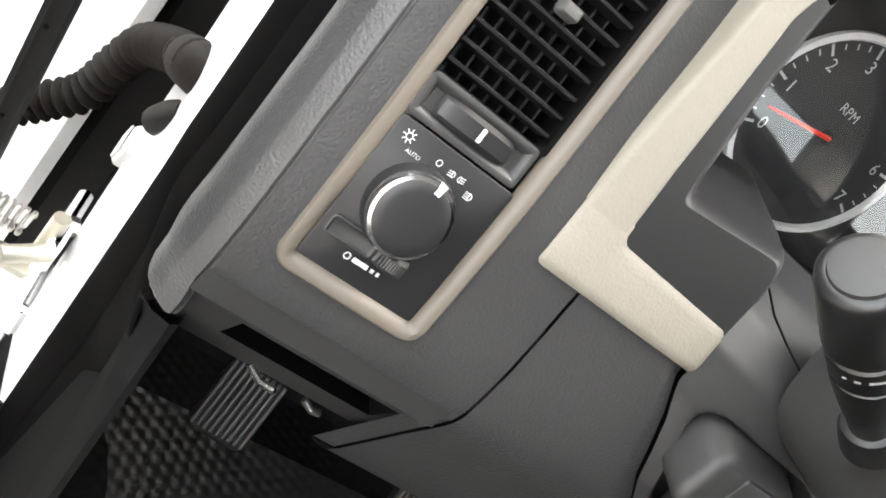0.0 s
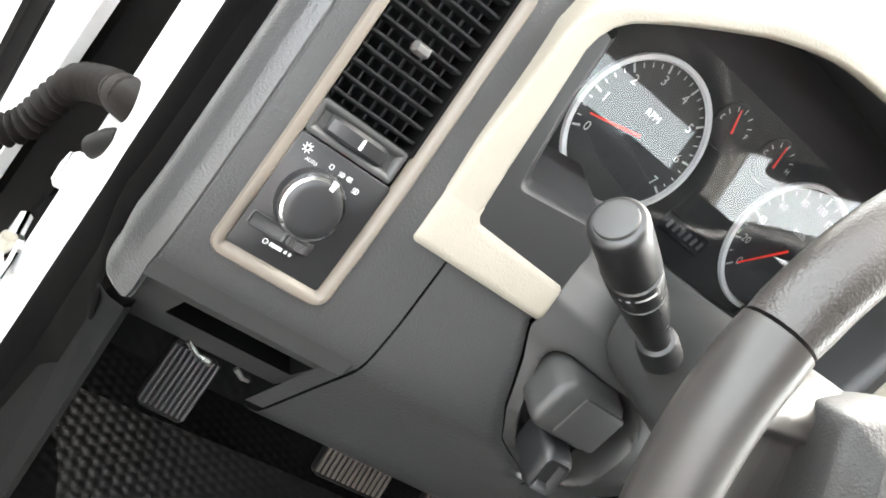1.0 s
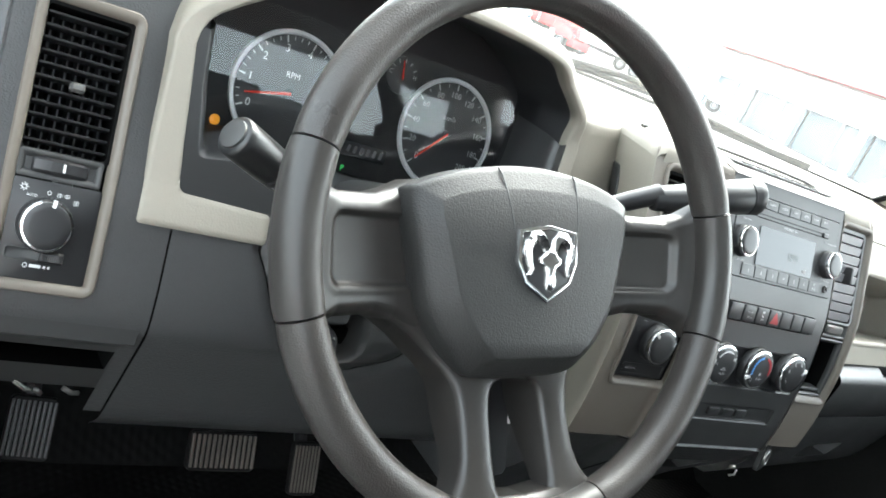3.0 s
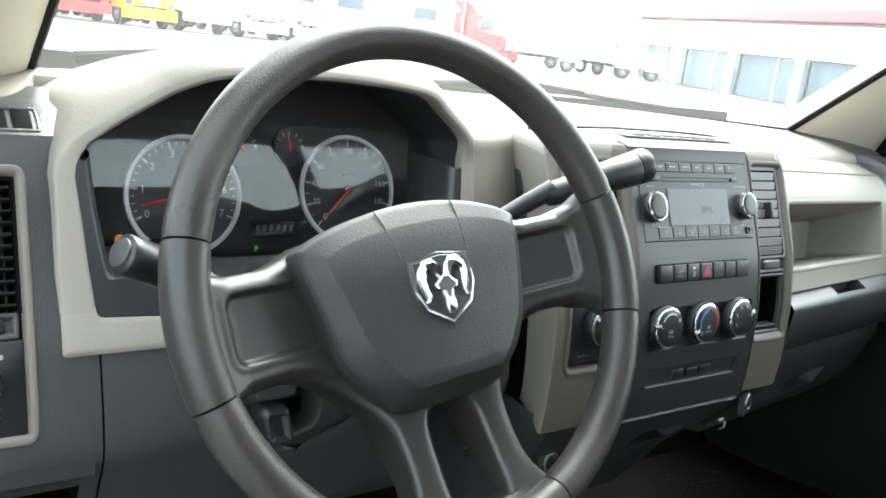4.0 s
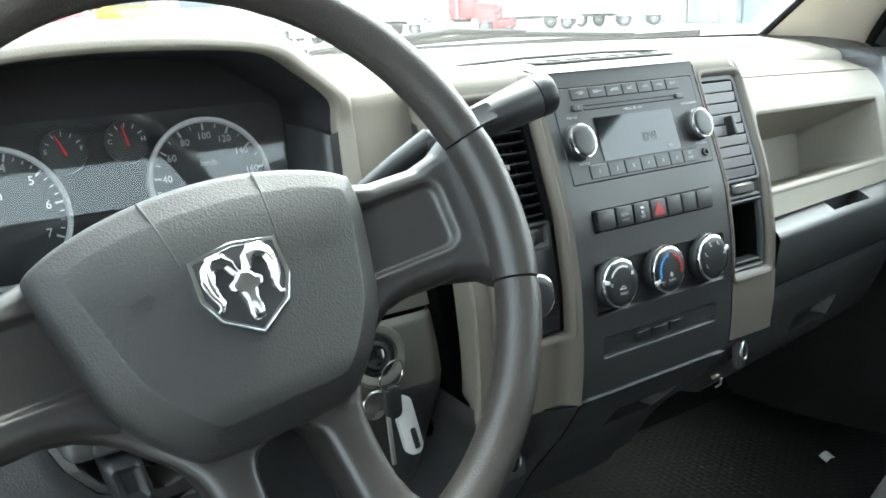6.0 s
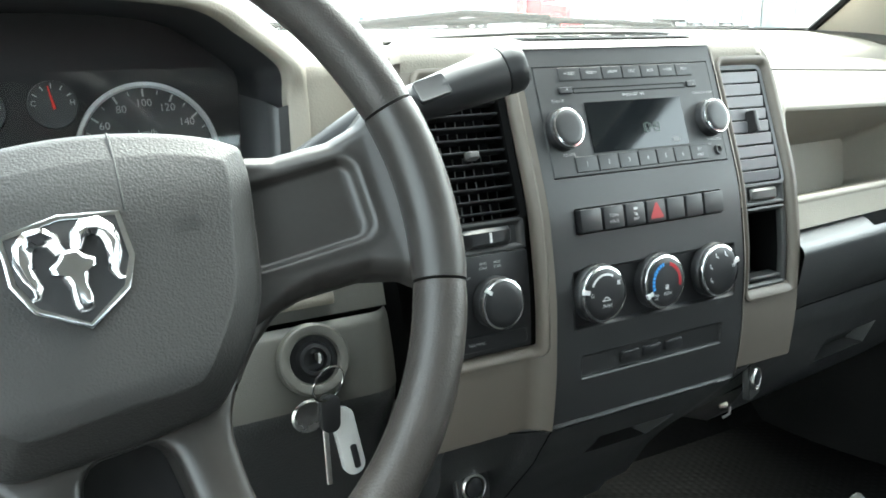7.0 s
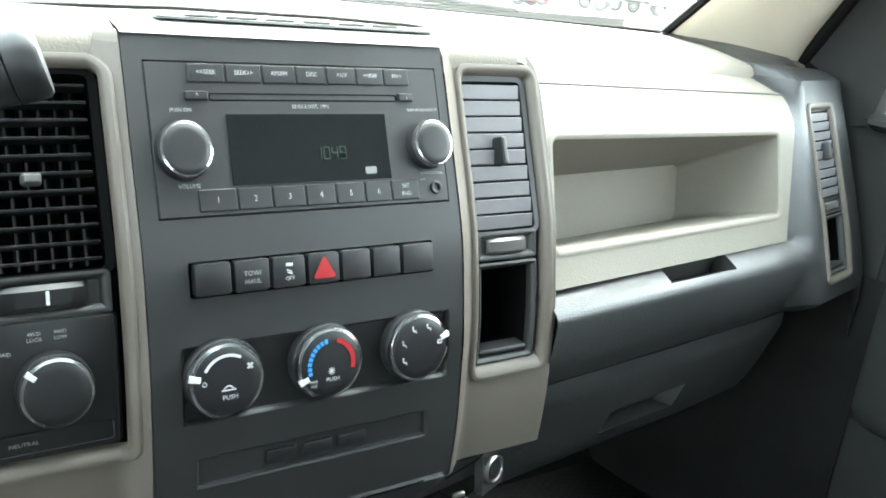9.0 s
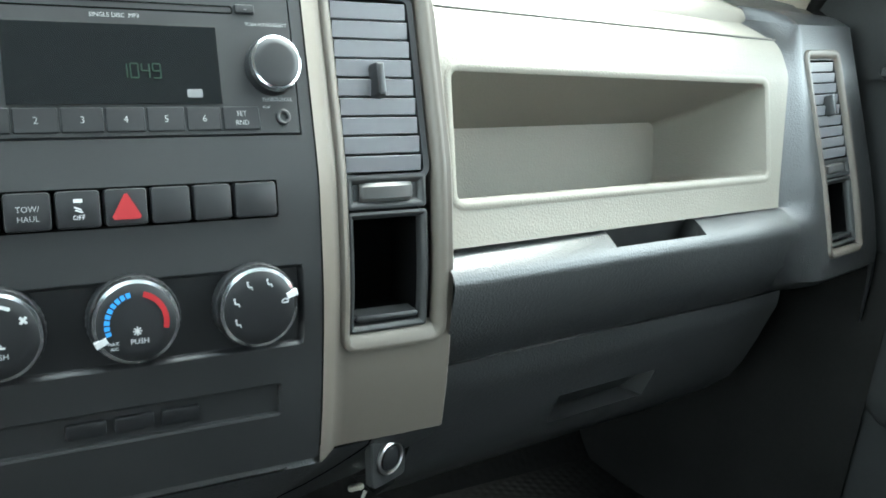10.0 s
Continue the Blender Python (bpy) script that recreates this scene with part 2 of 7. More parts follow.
class Geo:
    """Collects verts and faces of one part."""

    def __init__(self):
        self.v, self.f = [], []

    def add(self, verts, faces):
        n = len(self.v)
        self.v += [tuple(p) for p in verts]
        self.f += [tuple(i + n for i in face) for face in faces]
        return self

    def loft(self, rings, closed=True, cap_a=False, cap_b=False):
        n = len(rings[0])
        verts = [p for ring in rings for p in ring]
        faces = []
        m = n if closed else n - 1
        for a in range(len(rings) - 1):
            for b in range(m):
                c = (b + 1) % n
                faces.append((a * n + b, a * n + c, (a + 1) * n + c, (a + 1) * n + b))
        if cap_a:
            faces.append(tuple(range(n))[::-1])
        if cap_b:
            faces.append(tuple((len(rings) - 1) * n + i for i in range(n)))
        return self.add(verts, faces)

    def box(self, c, s, bev=0.0, mp=None, turn=None):
        """A box with chamfered vertical and top edges; c centre, s full size."""
        x, y, z = (q / 2 for q in s)
        b = min(bev, x * 0.9, y * 0.9, z * 0.9)
        rings = []
        for w, i in ((-z, b), (-z + b, 0), (z - b, 0), (z, b)) if b > 0 else ((-z, 0), (z, 0)):
            k = b if b > 0 else 0
            ring = [(-x + i + k, -y + i), (x - i - k, -y + i), (x - i, -y + i + k), (x - i, y - i - k), (x - i - k, y - i), (-x + i + k, y - i), (-x + i, y - i - k), (-x + i, -y + i + k)] if b > 0 else [(-x, -y), (x, -y), (x, y), (-x, y)]
            rings.append([Vector((p, q, w)) for p, q in ring])
        m = turn or Matrix.Identity(3)
        rings = [[m @ p + Vector(c) for p in ring] for ring in rings]
        if mp:
            rings = [[Vector(mp(*p)) for p in ring] for ring in rings]
        return self.loft(rings, True, True, True)

    def rloft(self, u0, v0, u1, v1, r, steps, mp=flat, cap_a=False, cap_b=True, side=1):
        """Rounded rectangles, inset and lifted step by step, lofted."""
        return self.loft([[Vector(mp(p, q, w)) for p, q in rrect(u0 + i, v0 + i, u1 - i, v1 - i, max(r - i, 0.0004), side)] for i, w in steps], True, cap_a, cap_b)

    def poly(self, pts, steps, mp=flat, cap_a=False, cap_b=True):
        """A polygon of (u, v), scaled in towards its middle by inset and lifted step by step."""
        cu = sum(p[0] for p in pts) / len(pts)
        cv = sum(p[1] for p in pts) / len(pts)
        rings = []
        for i, w in steps:
            ring = []
            for p, q in pts:
                d = math.hypot(p - cu, q - cv)
                k = (d - i) / d
                ring.append(Vector(mp(cu + (p - cu) * k, cv + (q - cv) * k, w)))
            rings.append(ring)
        return self.loft(rings, True, cap_a, cap_b)

    def disc(self, u, v, prof, seg=32, mp=flat, cap_a=False, cap_b=True, squash=1.0):
        """Circles (radius, w), lofted."""
        return self.loft([[Vector(mp(u + r * math.cos(a), v + r * squash * math.sin(a), w)) for a in (2 * math.pi * i / seg for i in range(seg))] for r, w in prof], True, cap_a, cap_b)

    def tube(self, path, rad, seg=10, caps=True):
        """A round tube along points; rad a number or one for each point."""
        pts = [Vector(p) for p in path]
        rads = rad if isinstance(rad, (list, tuple)) else [rad] * len(pts)
        rings = []
        up = Vector((0.13, 0.27, 0.95))
        for i, p in enumerate(pts):
            d = (pts[min(i + 1, len(pts) - 1)] - pts[max(i - 1, 0)]).normalized()
            a = d.cross(up)
            if a.length < 1e-4:
                a = d.cross(Vector((1, 0, 0)))
            a.normalize()
            b = d.cross(a)
            rings.append([p + (a * math.cos(q) + b * math.sin(q)) * rads[i] for q in (2 * math.pi * j / seg for j in range(seg))])
        return self.loft(rings, True, caps, caps)

    def grid(self, us, vs, mp, holes=(), w=0.0, back=None):
        """A sheet over us x vs with rectangular holes (u0, v0, u1, v1); back: thickness."""
        nu, nv = len(us), len(vs)
        layers = [w] if back is None else [w, w - back]
        base = len(self.v)
        verts, faces = [], []
        for lay in layers:
            verts += [mp(p, q, lay) for q in vs for p in us]
        solid = {}
        for b in range(nv - 1):
            for a in range(nu - 1):
                cu, cv = (us[a] + us[a + 1]) / 2, (vs[b] + vs[b + 1]) / 2
                solid[a, b] = not any(h[0] < cu < h[2] and h[1] < cv < h[3] for h in holes)
        for (a, b), ok in solid.items():
            if not ok:
                continue
            q = (b * nu + a, b * nu + a + 1, (b + 1) * nu + a + 1, (b + 1) * nu + a)
            faces.append(q)
            if back is not None:
                o = nu * nv
                faces.append(tuple(i + o for i in q[::-1]))
                for (da, db), (i, j) in (((0, -1), (0, 1)), ((1, 0), (1, 2)), ((0, 1), (2, 3)), ((-1, 0), (3, 0))):
                    if not solid.get((a + da, b + db), False):
                        faces.append((q[j], q[i], q[i] + o, q[j] + o))
        return self.add(verts, faces)

    def text(self, body, u, v, size, mp=flat, w=0.0006, align="CENTER", turn=0.0, wide=1.0):
        cu = bpy.data.curves.new("writing", "FONT")
        cu.body, cu.size, cu.align_x, cu.align_y = body, size, align, "CENTER"
        cu.resolution_u = 2
        ob = bpy.data.objects.new("writing", cu)
        scene.collection.objects.link(ob)
        bpy.context.view_layer.update()
        me = bpy.data.meshes.new_from_object(ob.evaluated_get(bpy.context.evaluated_depsgraph_get()))
        c, s = math.cos(turn), math.sin(turn)
        self.add([mp(u + (p.co.x * wide * c - p.co.y * s), v + (p.co.x * wide * s + p.co.y * c), w) for p in me.vertices], [tuple(p.vertices) for p in me.polygons])
        bpy.data.objects.remove(ob)
        bpy.data.curves.remove(cu)
        bpy.data.meshes.remove(me)
        return self

    def bar(self, u0, v0, u1, v1, width, mp=flat, w=0.0006):
        """A flat printed line from one point to another."""
        d = Vector((u1 - u0, v1 - v0))
        if d.length < 1e-7:
            return self
        n = Vector((-d.y, d.x)).normalized() * width / 2
        pts = [(u0 + n.x, v0 + n.y), (u1 + n.x, v1 + n.y), (u1 - n.x, v1 - n.y), (u0 - n.x, v0 - n.y)]
        return self.add([mp(p, q, w) for p, q in pts], [(0, 1, 2, 3)])

    def arc(self, u, v, r0, r1, a0, a1, mp=flat, w=0.0006, seg=24):
        pts = []
        for i in range(seg + 1):
            a = radians(a0 + (a1 - a0) * i / seg)
            pts += [mp(u + r0 * math.cos(a), v + r0 * math.sin(a), w), mp(u + r1 * math.cos(a), v + r1 * math.sin(a), w)]
        return self.add(pts, [(2 * i, 2 * i + 1, 2 * i + 3, 2 * i + 2) for i in range(seg)])

    def make(self, name, mat, parent=None, smooth=True, label="", toward=None):
        return mesh_object(name, self.v, self.f, mat, parent, smooth, label, toward)


def rrect(u0, v0, u1, v1, r, side=1):
    r = min(r, (u1 - u0) / 2 - 1e-5, (v1 - v0) / 2 - 1e-5)
    pts = []
    for cu, cv, a0 in ((u1 - r, v0 + r, -90), (u1 - r, v1 - r, 0), (u0 + r, v1 - r, 90), (u0 + r, v0 + r, 180)):
        corner = [(cu + r * math.cos(radians(a0 + 18 * i)), cv + r * math.sin(radians(a0 + 18 * i))) for i in range(6)]
        if pts and side > 1:
            p, q = pts[-1], corner[0]
            pts += [(p[0] + (q[0] - p[0]) * i / side, p[1] + (q[1] - p[1]) * i / side) for i in range(1, side)]
        pts += corner
    if side > 1:
        p, q = pts[-1], pts[0]
        pts += [(p[0] + (q[0] - p[0]) * i / side, p[1] + (q[1] - p[1]) * i / side) for i in range(1, side)]
    return pts


def spaced(*stops, step=0.012):
    """Sorted stops with even steps between them."""
    stops = sorted(set(stops))
    out = [stops[0]]
    for a, b in zip(stops, stops[1:]):
        n = max(1, round((b - a) / step))
        out += [a + (b - a) * (i + 1) / n for i in range(n)]
    return out


def curve_of(zs, ys, blur=0.012):
    """A smooth y(z) through rough stops."""
    dense = np.linspace(zs[0] - 0.1, zs[-1] + 0.1, 700)
    slope_a, slope_b = (ys[1] - ys[0]) / (zs[1] - zs[0]), (ys[-1] - ys[-2]) / (zs[-1] - zs[-2])
    raw = np.interp(dense, zs, ys)
    raw = np.where(dense < zs[0], ys[0] + (dense - zs[0]) * slope_a, raw)
    raw = np.where(dense > zs[-1], ys[-1] + (dense - zs[-1]) * slope_b, raw)
    k = np.exp(-0.5 * (np.linspace(-3, 3, 61)) ** 2)
    k /= k.sum()
    spread = np.linspace(-3, 3, 61) * blur
    soft = sum(w * np.interp(dense + s, dense, raw) for w, s in zip(k, spread))
    return lambda z: float(np.interp(z, dense, soft))


def on_surface(y_of):
    """Maps (x, z, outwards) onto a surface y(x, z) that faces the cabin."""

    def mp(u, v, w):
        y = y_of(u, v)
        s = (y_of(u, v + 0.002) - y_of(u, v - 0.002)) / 0.004
        q = (y_of(u + 0.002, v) - y_of(u - 0.002, v)) / 0.004
        n = Vector((q, -1, s)).normalized()
        return (u + n.x * w, y + n.y * w, v + n.z * w)

    return mp


def soft_box(x, z, x0, z0, x1, z1, r, fade):
    """1 inside a rounded box, falling to 0 over the fade towards its edge."""
    qx, qz = abs(x - (x0 + x1) / 2) - (x1 - x0) / 2 + r, abs(z - (z0 + z1) / 2) - (z1 - z0) / 2 + r
    d = math.hypot(max(qx, 0), max(qz, 0)) + min(max(qx, qz), 0) - r
    k = min(1.0, max(0.0, -d / fade))
    return k * k * (3 - 2 * k)


def ease(k):
    k = min(1.0, max(0.0, k))
    return k * k * (3 - 2 * k)


XC = 0.475
stack_curve = curve_of([1.00, 1.10, 1.16, 1.218, 1.29, 1.36, 1.385, 1.47, 1.50], [0.14, 0.112, 0.101, 0.097, 0.101, 0.1155, 0.126, 0.162, 0.176])
left_curve = curve_of([1.06, 1.16, 1.200, 1.237, 1.30, 1.37, 1.45], [0.235, 0.192, 0.174, 0.182, 0.205, 0.236, 0.272], 0.008)
C = on_surface(lambda x, z: stack_curve(z))


def side_y(x, z):
    """The vent columns stand back from the stack's face."""
    k = min(1.0, max(0.0, (abs(x - XC) - 0.108) / 0.020))
    return stack_curve(z) + 0.015 * k * k * (3 - 2 * k)


CS = on_surface(side_y)
L = on_surface(lambda x, z: left_curve(z))
R = on_surface(lambda x, z: left_curve(z) + 0.22 * (x - 1.165))

# ---- cab shell ----
FLOOR_Z = 0.79
cab = tagged(Geo().grid(spaced(-0.36, 1.30, step=0.12), spaced(-1.3, 0.52, step=0.12), lambda u, v, w: (u, v, FLOOR_Z + w), back=0.02).make("floor", VINYL_FLOOR, smooth=False), "black textured vinyl truck cab floor", "floor", kind="structure")
# lighter, glossier copy of the floor vinyl: door light put into the colour
LIT_VINYL = material("lit_dusty_vinyl", (0.0120, 0.0116, 0.0113), 0.34, bump=0.22, bump_scale=518, kind="hex", dist=0.0010, vary=0.6, vary_scale=7, spec=0.4)
lit_sheet = Geo().grid(spaced(-0.314, 0.420, step=0.05), spaced(-0.20, 0.44, step=0.05), lambda u, v, w: (u, v, FLOOR_Z + 0.006 + w + 0.012 * math.sin(7 * u + 1) * math.sin(6 * v)), back=0.004)
tagged(lit_sheet.make("floor_mat", LIT_VINYL), "added sheet of lighter dusty black vinyl with hexagon studs, for door light on the driver floor", "floor mat")
toe = Geo().grid(spaced(-0.36, 1.30, step=0.1), spaced(0.0, 1.0, step=0.1), lambda u, v, w: (u, 0.52 + 0.24 * v + w * 0.5, FLOOR_Z + 0.42 * v ** 1.3 + w), back=0.02)
tagged(toe.make("footwell_wall", VINYL_FLOOR), "black vinyl covered sloping footwell wall", "wall", kind="structure")
fire = Geo().box((XC, 0.775, 1.24), (1.72, 0.02, 0.5))
tagged(fire.make("firewall", RUBBER, smooth=False), "dark bulkhead behind the dashboard", "wall", kind="structure")
roof = Geo().grid(spaced(-0.38, 1.33, step=0.15), spaced(-1.3, -0.17, step=0.15), lambda u, v, w: (u, v, 2.02 + w - 0.03 * ((u - XC) / 0.85) ** 2), back=-0.02)
tagged(roof.make("ceiling", LINER), "pale grey cloth headliner", "ceiling", kind="structure")
back = Geo().grid(spaced(-0.40, -0.2, 1.15, 1.35, step=0.2), spaced(0.79, 1.58, 1.94, 2.03, step=0.2), lambda u, v, w: (u, -1.3 + w, v), holes=[(-0.2, 1.58, 1.15, 1.94)], back=0.04)
tagged(back.make("wall_rear", LINER, smooth=False), "grey rear cab wall with window opening", "wall", kind="structure")
rear_pane = Geo().grid(spaced(-0.205, 1.155, step=0.2), spaced(1.575, 1.945, step=0.2), lambda u, v, w: (u, -1.318, v)).make("window_rear", clear_glass("tinted_glass", tint=(0.80, 0.82, 0.82)), toward=(0, 1, 0))
tagged(rear_pane, "dark tinted rear cab window", "window", kind="structure")

# windshield, from the cowl up to the roof edge
XW = 0.455
def windshield_at(u, v, w=0.0):
    """u across (0..1), v up (0..1)."""
    half = 0.655 - 0.03 * v
    x = XW + (2 * u - 1) * half
    bow = 0.20 * (1 - (2 * u - 1) ** 2)
    return (x, 0.458 - 0.66 * v + bow * (1 - 0.3 * v) + w, 1.488 + 0.53 * v + w * 0.8)

shield = Geo().grid([i / 24 for i in range(25)], [i / 12 for i in range(13)], windshield_at)
shield_ob = tagged(shield.make("window_front", SHIELD_GLASS, toward=(0, -0.7, -0.7)), "curved windshield glass with a pale veil standing in for flare haze", "windshield", kind="structure")
shield_ob.visible_shadow = False
seal = Geo().tube([windshield_at(i / 24, 0.004) for i in range(25)], 0.003, 6)
seal.tube([windshield_at(0.0, i / 12) for i in range(13)], 0.006, 6).tube([windshield_at(1.0, i / 12) for i in range(13)], 0.006, 6)
tagged(seal.make("trim_windshield", RUBBER), "black rubber windshield edge seal", "seal", kind="structure")

def door_side(z, sign):
    """Where the pillar trim meets the door seal."""
    x = float(np.interp(z, [1.40, 1.47, 1.55, 1.68, 1.86, 1.98], [1.285, 1.280, 1.272, 1.255, 1.22, 1.20]))
    y = float(np.interp(z, [1.40, 1.47, 1.55, 1.68, 1.86, 1.98], [0.41, 0.395, 0.345, 0.25, 0.12, 0.02]))
    return Vector((x + 0.020 if sign > 0 else 2 * XW - x - 0.020, y - 0.015, z))
def a_pillar(name, sign):
    geo = Geo()
    rings = []
    for i in range(15):
        v = i / 14 * 1.05 - 0.05
        p = Vector(windshield_at(1.0 if sign > 0 else 0.0, v))
        o = door_side(p.z - 0.012, sign)
        n = Vector((-sign * 0.55, -0.8, -0.1)).normalized()
        face = [p.lerp(o, k) + n * (0.030 * math.sin(k * math.pi) ** 0.8) for k in (0.0, 0.06, 0.15, 0.3, 0.45, 0.6, 0.75, 0.88, 1.0)]
        rings.append(face + [o + Vector((sign * 0.03, 0.03, 0)), p + Vector((sign * 0.05, 0.06, 0.02))])
    geo.loft(rings, True, True, True)
    return tagged(geo.make(name, PILLAR), "beige grained plastic windshield pillar trim", "pillar", kind="structure")

a_pillar("trim_pillar_right", 1)
a_pillar("trim_pillar_left", -1)

# ---- dashboard ----
dash = thing("dashboard", "two-tone truck dashboard with dark lower half and cream top", "dashboard")


def P(u, v, w):
    """The passenger side's cream face, which runs away to the right."""
    base = passenger_curve(v)
    s = (passenger_curve(v + 0.002) - passenger_curve(v - 0.002)) / 0.004
    n = Vector((0.19, -1, s)).normalized()
    return (u + n.x * w, base + 0.19 * (u - 0.68) + n.y * w, v - 0.045 * (u - 0.68) + n.z * w)


passenger_curve = curve_of([1.28, 1.317, 1.36, 1.428, 1.452, 1.464, 1.482], [0.118, 0.130, 0.142, 0.161, 0.180, 0.20, 0.27], 0.004)

# cream top pad: lateral stops of the front edge's y and z
TOP_X = [-0.36, -0.24, -0.20, 0.19, 0.205, 0.290, 0.318, 0.345, 0.66, 0.70, 0.76, 1.12, 1.20, 1.32]
TOP_Y = [0.300, 0.300, 0.430, 0.430, 0.310, 0.305, 0.262, 0.240, 0.240, 0.250, 0.258, 0.322, 0.335, 0.36]
TOP_Z = [1.460, 1.462, 1.485, 1.485, 1.478, 1.480, 1.483, 1.485, 1.485, 1.481, 1.478, 1.462, 1.458, 1.45]

def top_pad(u, v, w):
    y0, z0 = float(np.interp(u, TOP_X, TOP_Y)), float(np.interp(u, TOP_X, TOP_Z))
    y1 = max(0.44, 0.458 + 0.20 * (1 - ((u - XW) / 0.655) ** 2) + 0.02)
    z1 = 1.488
    k = max(0.0, v)
    lift = 0.010 * math.sin(min(1.0, k * 1.6) * math.pi * 0.5)
    drop = -0.010 * (1 - min(1.0, k / 0.06)) ** 2
    return (u, y0 + (y1 - y0) * k, z0 + lift * (1 - k) + (z1 - z0) * k + drop + w)

Geo().grid(spaced(*TOP_X, step=0.03), [0, 0.015, 0.03, 0.06] + [0.1 + 0.09 * i for i in range(11)], top_pad, back=0.012).make("top_pad", CREAM, dash, label="sunlit cream grained dashboard top")

# bump panel above the centre stack with the speaker slots
def bump_edge(y):
    """Where the bump's top meets its rounded left edge."""
    return float(np.interp(y, [0.160, 0.176, 0.215, 0.262], [0.262, 0.264, 0.282, 0.312]))
def bump_top(u, v, w):
    if u < 0.3655:
        e = bump_edge(0.176 + 0.068 * v)
        u = e + (u - 0.252) / 0.1135 * (0.3655 - e)
    return (u, 0.176 + 0.068 * v, 1.487 + 0.006 * math.sin(math.pi * v * 0.6) - 0.010 * (1 - min(1, v / 0.12)) ** 2 + w)
Geo().grid(spaced(0.252, 0.3655, 0.5845, 0.660, step=0.03), [0, 0.03, 0.06, 0.1, 0.25, 0.4, 0.5, 0.75, 1.0], bump_top, holes=[(0.3655, -1, 0.5845, 0.4)], back=0.01).make("bump_panel", CREAM, dash)
rings = []
for v in (0.0, 0.03, 0.1, 0.3, 0.6, 1.0):
    a = Vector(bump_top(0.660, v, 0))
    rings.append([a + Vector((0.020 * math.sin(k * math.pi / 2), 0.004 * k, -0.024 * (1 - math.cos(k * math.pi / 2)))) for k in (0, 0.2, 0.4, 0.6, 0.8, 1.0)])
Geo().loft(rings, False).make("bump_corner", CREAM, dash)
cap = Geo().grid(spaced(0.366, 0.584, step=0.03), [-0.12, -0.09, -0.05, 0.0, 0.06, 0.2, 0.4], lambda u, v, w: (u, 0.176 + 0.068 * v, 1.4885 + 0.004 * math.sin(math.pi * max(0, v) * 0.6) - 0.30 * max(0.0, 0.02 - v) ** 2 * 0.4 - 0.0 + w))
cap.make("stack_cap", STACK, dash)
grille = Geo()
grille.rloft(0.395, 0.2, 0.600, 0.226, 0.006, [(0, 0.0), (0.001, 0.0015)], lambda u, v, w: (u, v, 1.4925 + w))
grille.make("speaker_grille", DARK_SMOOTH, dash)
for i in range(6):
    Geo().rloft(0.415 + 0.027 * i, 0.204, 0.437 + 0.027 * i, 0.222, 0.003, [(0, 0.0), (0.0005, 0.0022)], lambda u, v, w: (u + (v - 0.21) * 0.5, v, 1.4925 + w)).make("speaker_slot", DEEP, dash)

# passenger face with the open cubby
CU0, CV0, CU1, CV1 = 0.6925, 1.3335, 1.082, 1.420
def PE(u, v, w):
    """The face's outer edge leans out towards the top."""
    k = max(0.0, (u - CU1) / (1.102 - CU1))
    return P(u + k * 0.2 * (v - 1.317), v, w)
Geo().grid(spaced(0.6805, 1.102, step=0.03), [1.4622, 1.464, 1.467, 1.471, 1.474, 1.477, 1.480], PE, w=-0.0012).make("fascia_crown", CREAM, dash)
Geo().grid(spaced(0.6805, 1.102, step=0.03), [1.459, 1.464], PE, w=-0.003).make("fascia_gap", TAUPE, dash)
Geo().grid(spaced(0.6805, CU0, CU1, 1.102, step=0.03), spaced(1.303, CV0, CV1, 1.4612, step=0.006), PE, holes=[(CU0, CV0, CU1, CV1)]).make("passenger_face", CREAM, dash, label="cream grained passenger side fascia")
lip = Geo()
lip.rloft(CU0, CV0, CU1, CV1, 0.006, [(-0.006, 0.0003), (-0.004, 0.0010), (-0.0015, 0.0010), (0.0008, -0.0005), (0.0020, -0.006)], P, False, False, 8)
lip.make("cubby_rim", CREAM, dash)
under = Geo().grid(spaced(0.6805, 1.102, step=0.03), [0, 1, 2], lambda u, v, w: tuple(Vector(P(u, 1.303, 0)) + Vector((0, 0.02 * v, 0.001 * v))))
under.make("fascia_underside", CREAM, dash)
def cubby_back(u, v):
    """The cubby's back wall, u and v from 0 to 1."""
    x = 0.716 + (1.034 - 0.716) * u
    return Vector((x, 0.252 + 0.062 * u + 0.012 * v, 1.291 + 0.068 * v - 0.010 * u))
front = [P(p, q, -0.005) for p, q in rrect(CU0 + 0.002, CV0 + 0.002, CU1 - 0.002, CV1 - 0.002, 0.005, 4)]
rear = [cubby_back((p - CU0) / (CU1 - CU0), (q - CV0) / (CV1 - CV0)) for p, q in rrect(CU0 + 0.002, CV0 + 0.002, CU1 - 0.002, CV1 - 0.002, 0.012, 4)]
mids = [[Vector(a) * (1 - k) + Vector(b) * k for a, b in zip(front, rear)] for k in (0, 0.33, 0.66, 0.94)]
Geo().loft(mids + [[Vector(b) * 0.985 + (sum((Vector(q) for q in rear), Vector()) / len(rear)) * 0.015 for b in rear]], True, False, True).make("cubby_liner", CREAM, dash, label="cream moulded open storage cubby")

# dark padded ledge and glove box door
LEDGE = [(0.200, 1.3085), (0.175, 1.3062), (0.150, 1.3036), (0.132, 1.3002), (0.119, 1.2948), (0.1110, 1.2882), (0.1085, 1.2842), (0.1078, 1.2800), (0.1110, 1.250), (0.119, 1.230), (0.131, 1.2125), (0.139, 1.2105)]
GLOVE = [(0.1425, 1.2085), (0.1360, 1.2078), (0.1362, 1.190), (0.147, 1.16), (0.160, 1.12), (0.180, 1.085), (0.21, 1.055), (0.26, 1.04)]

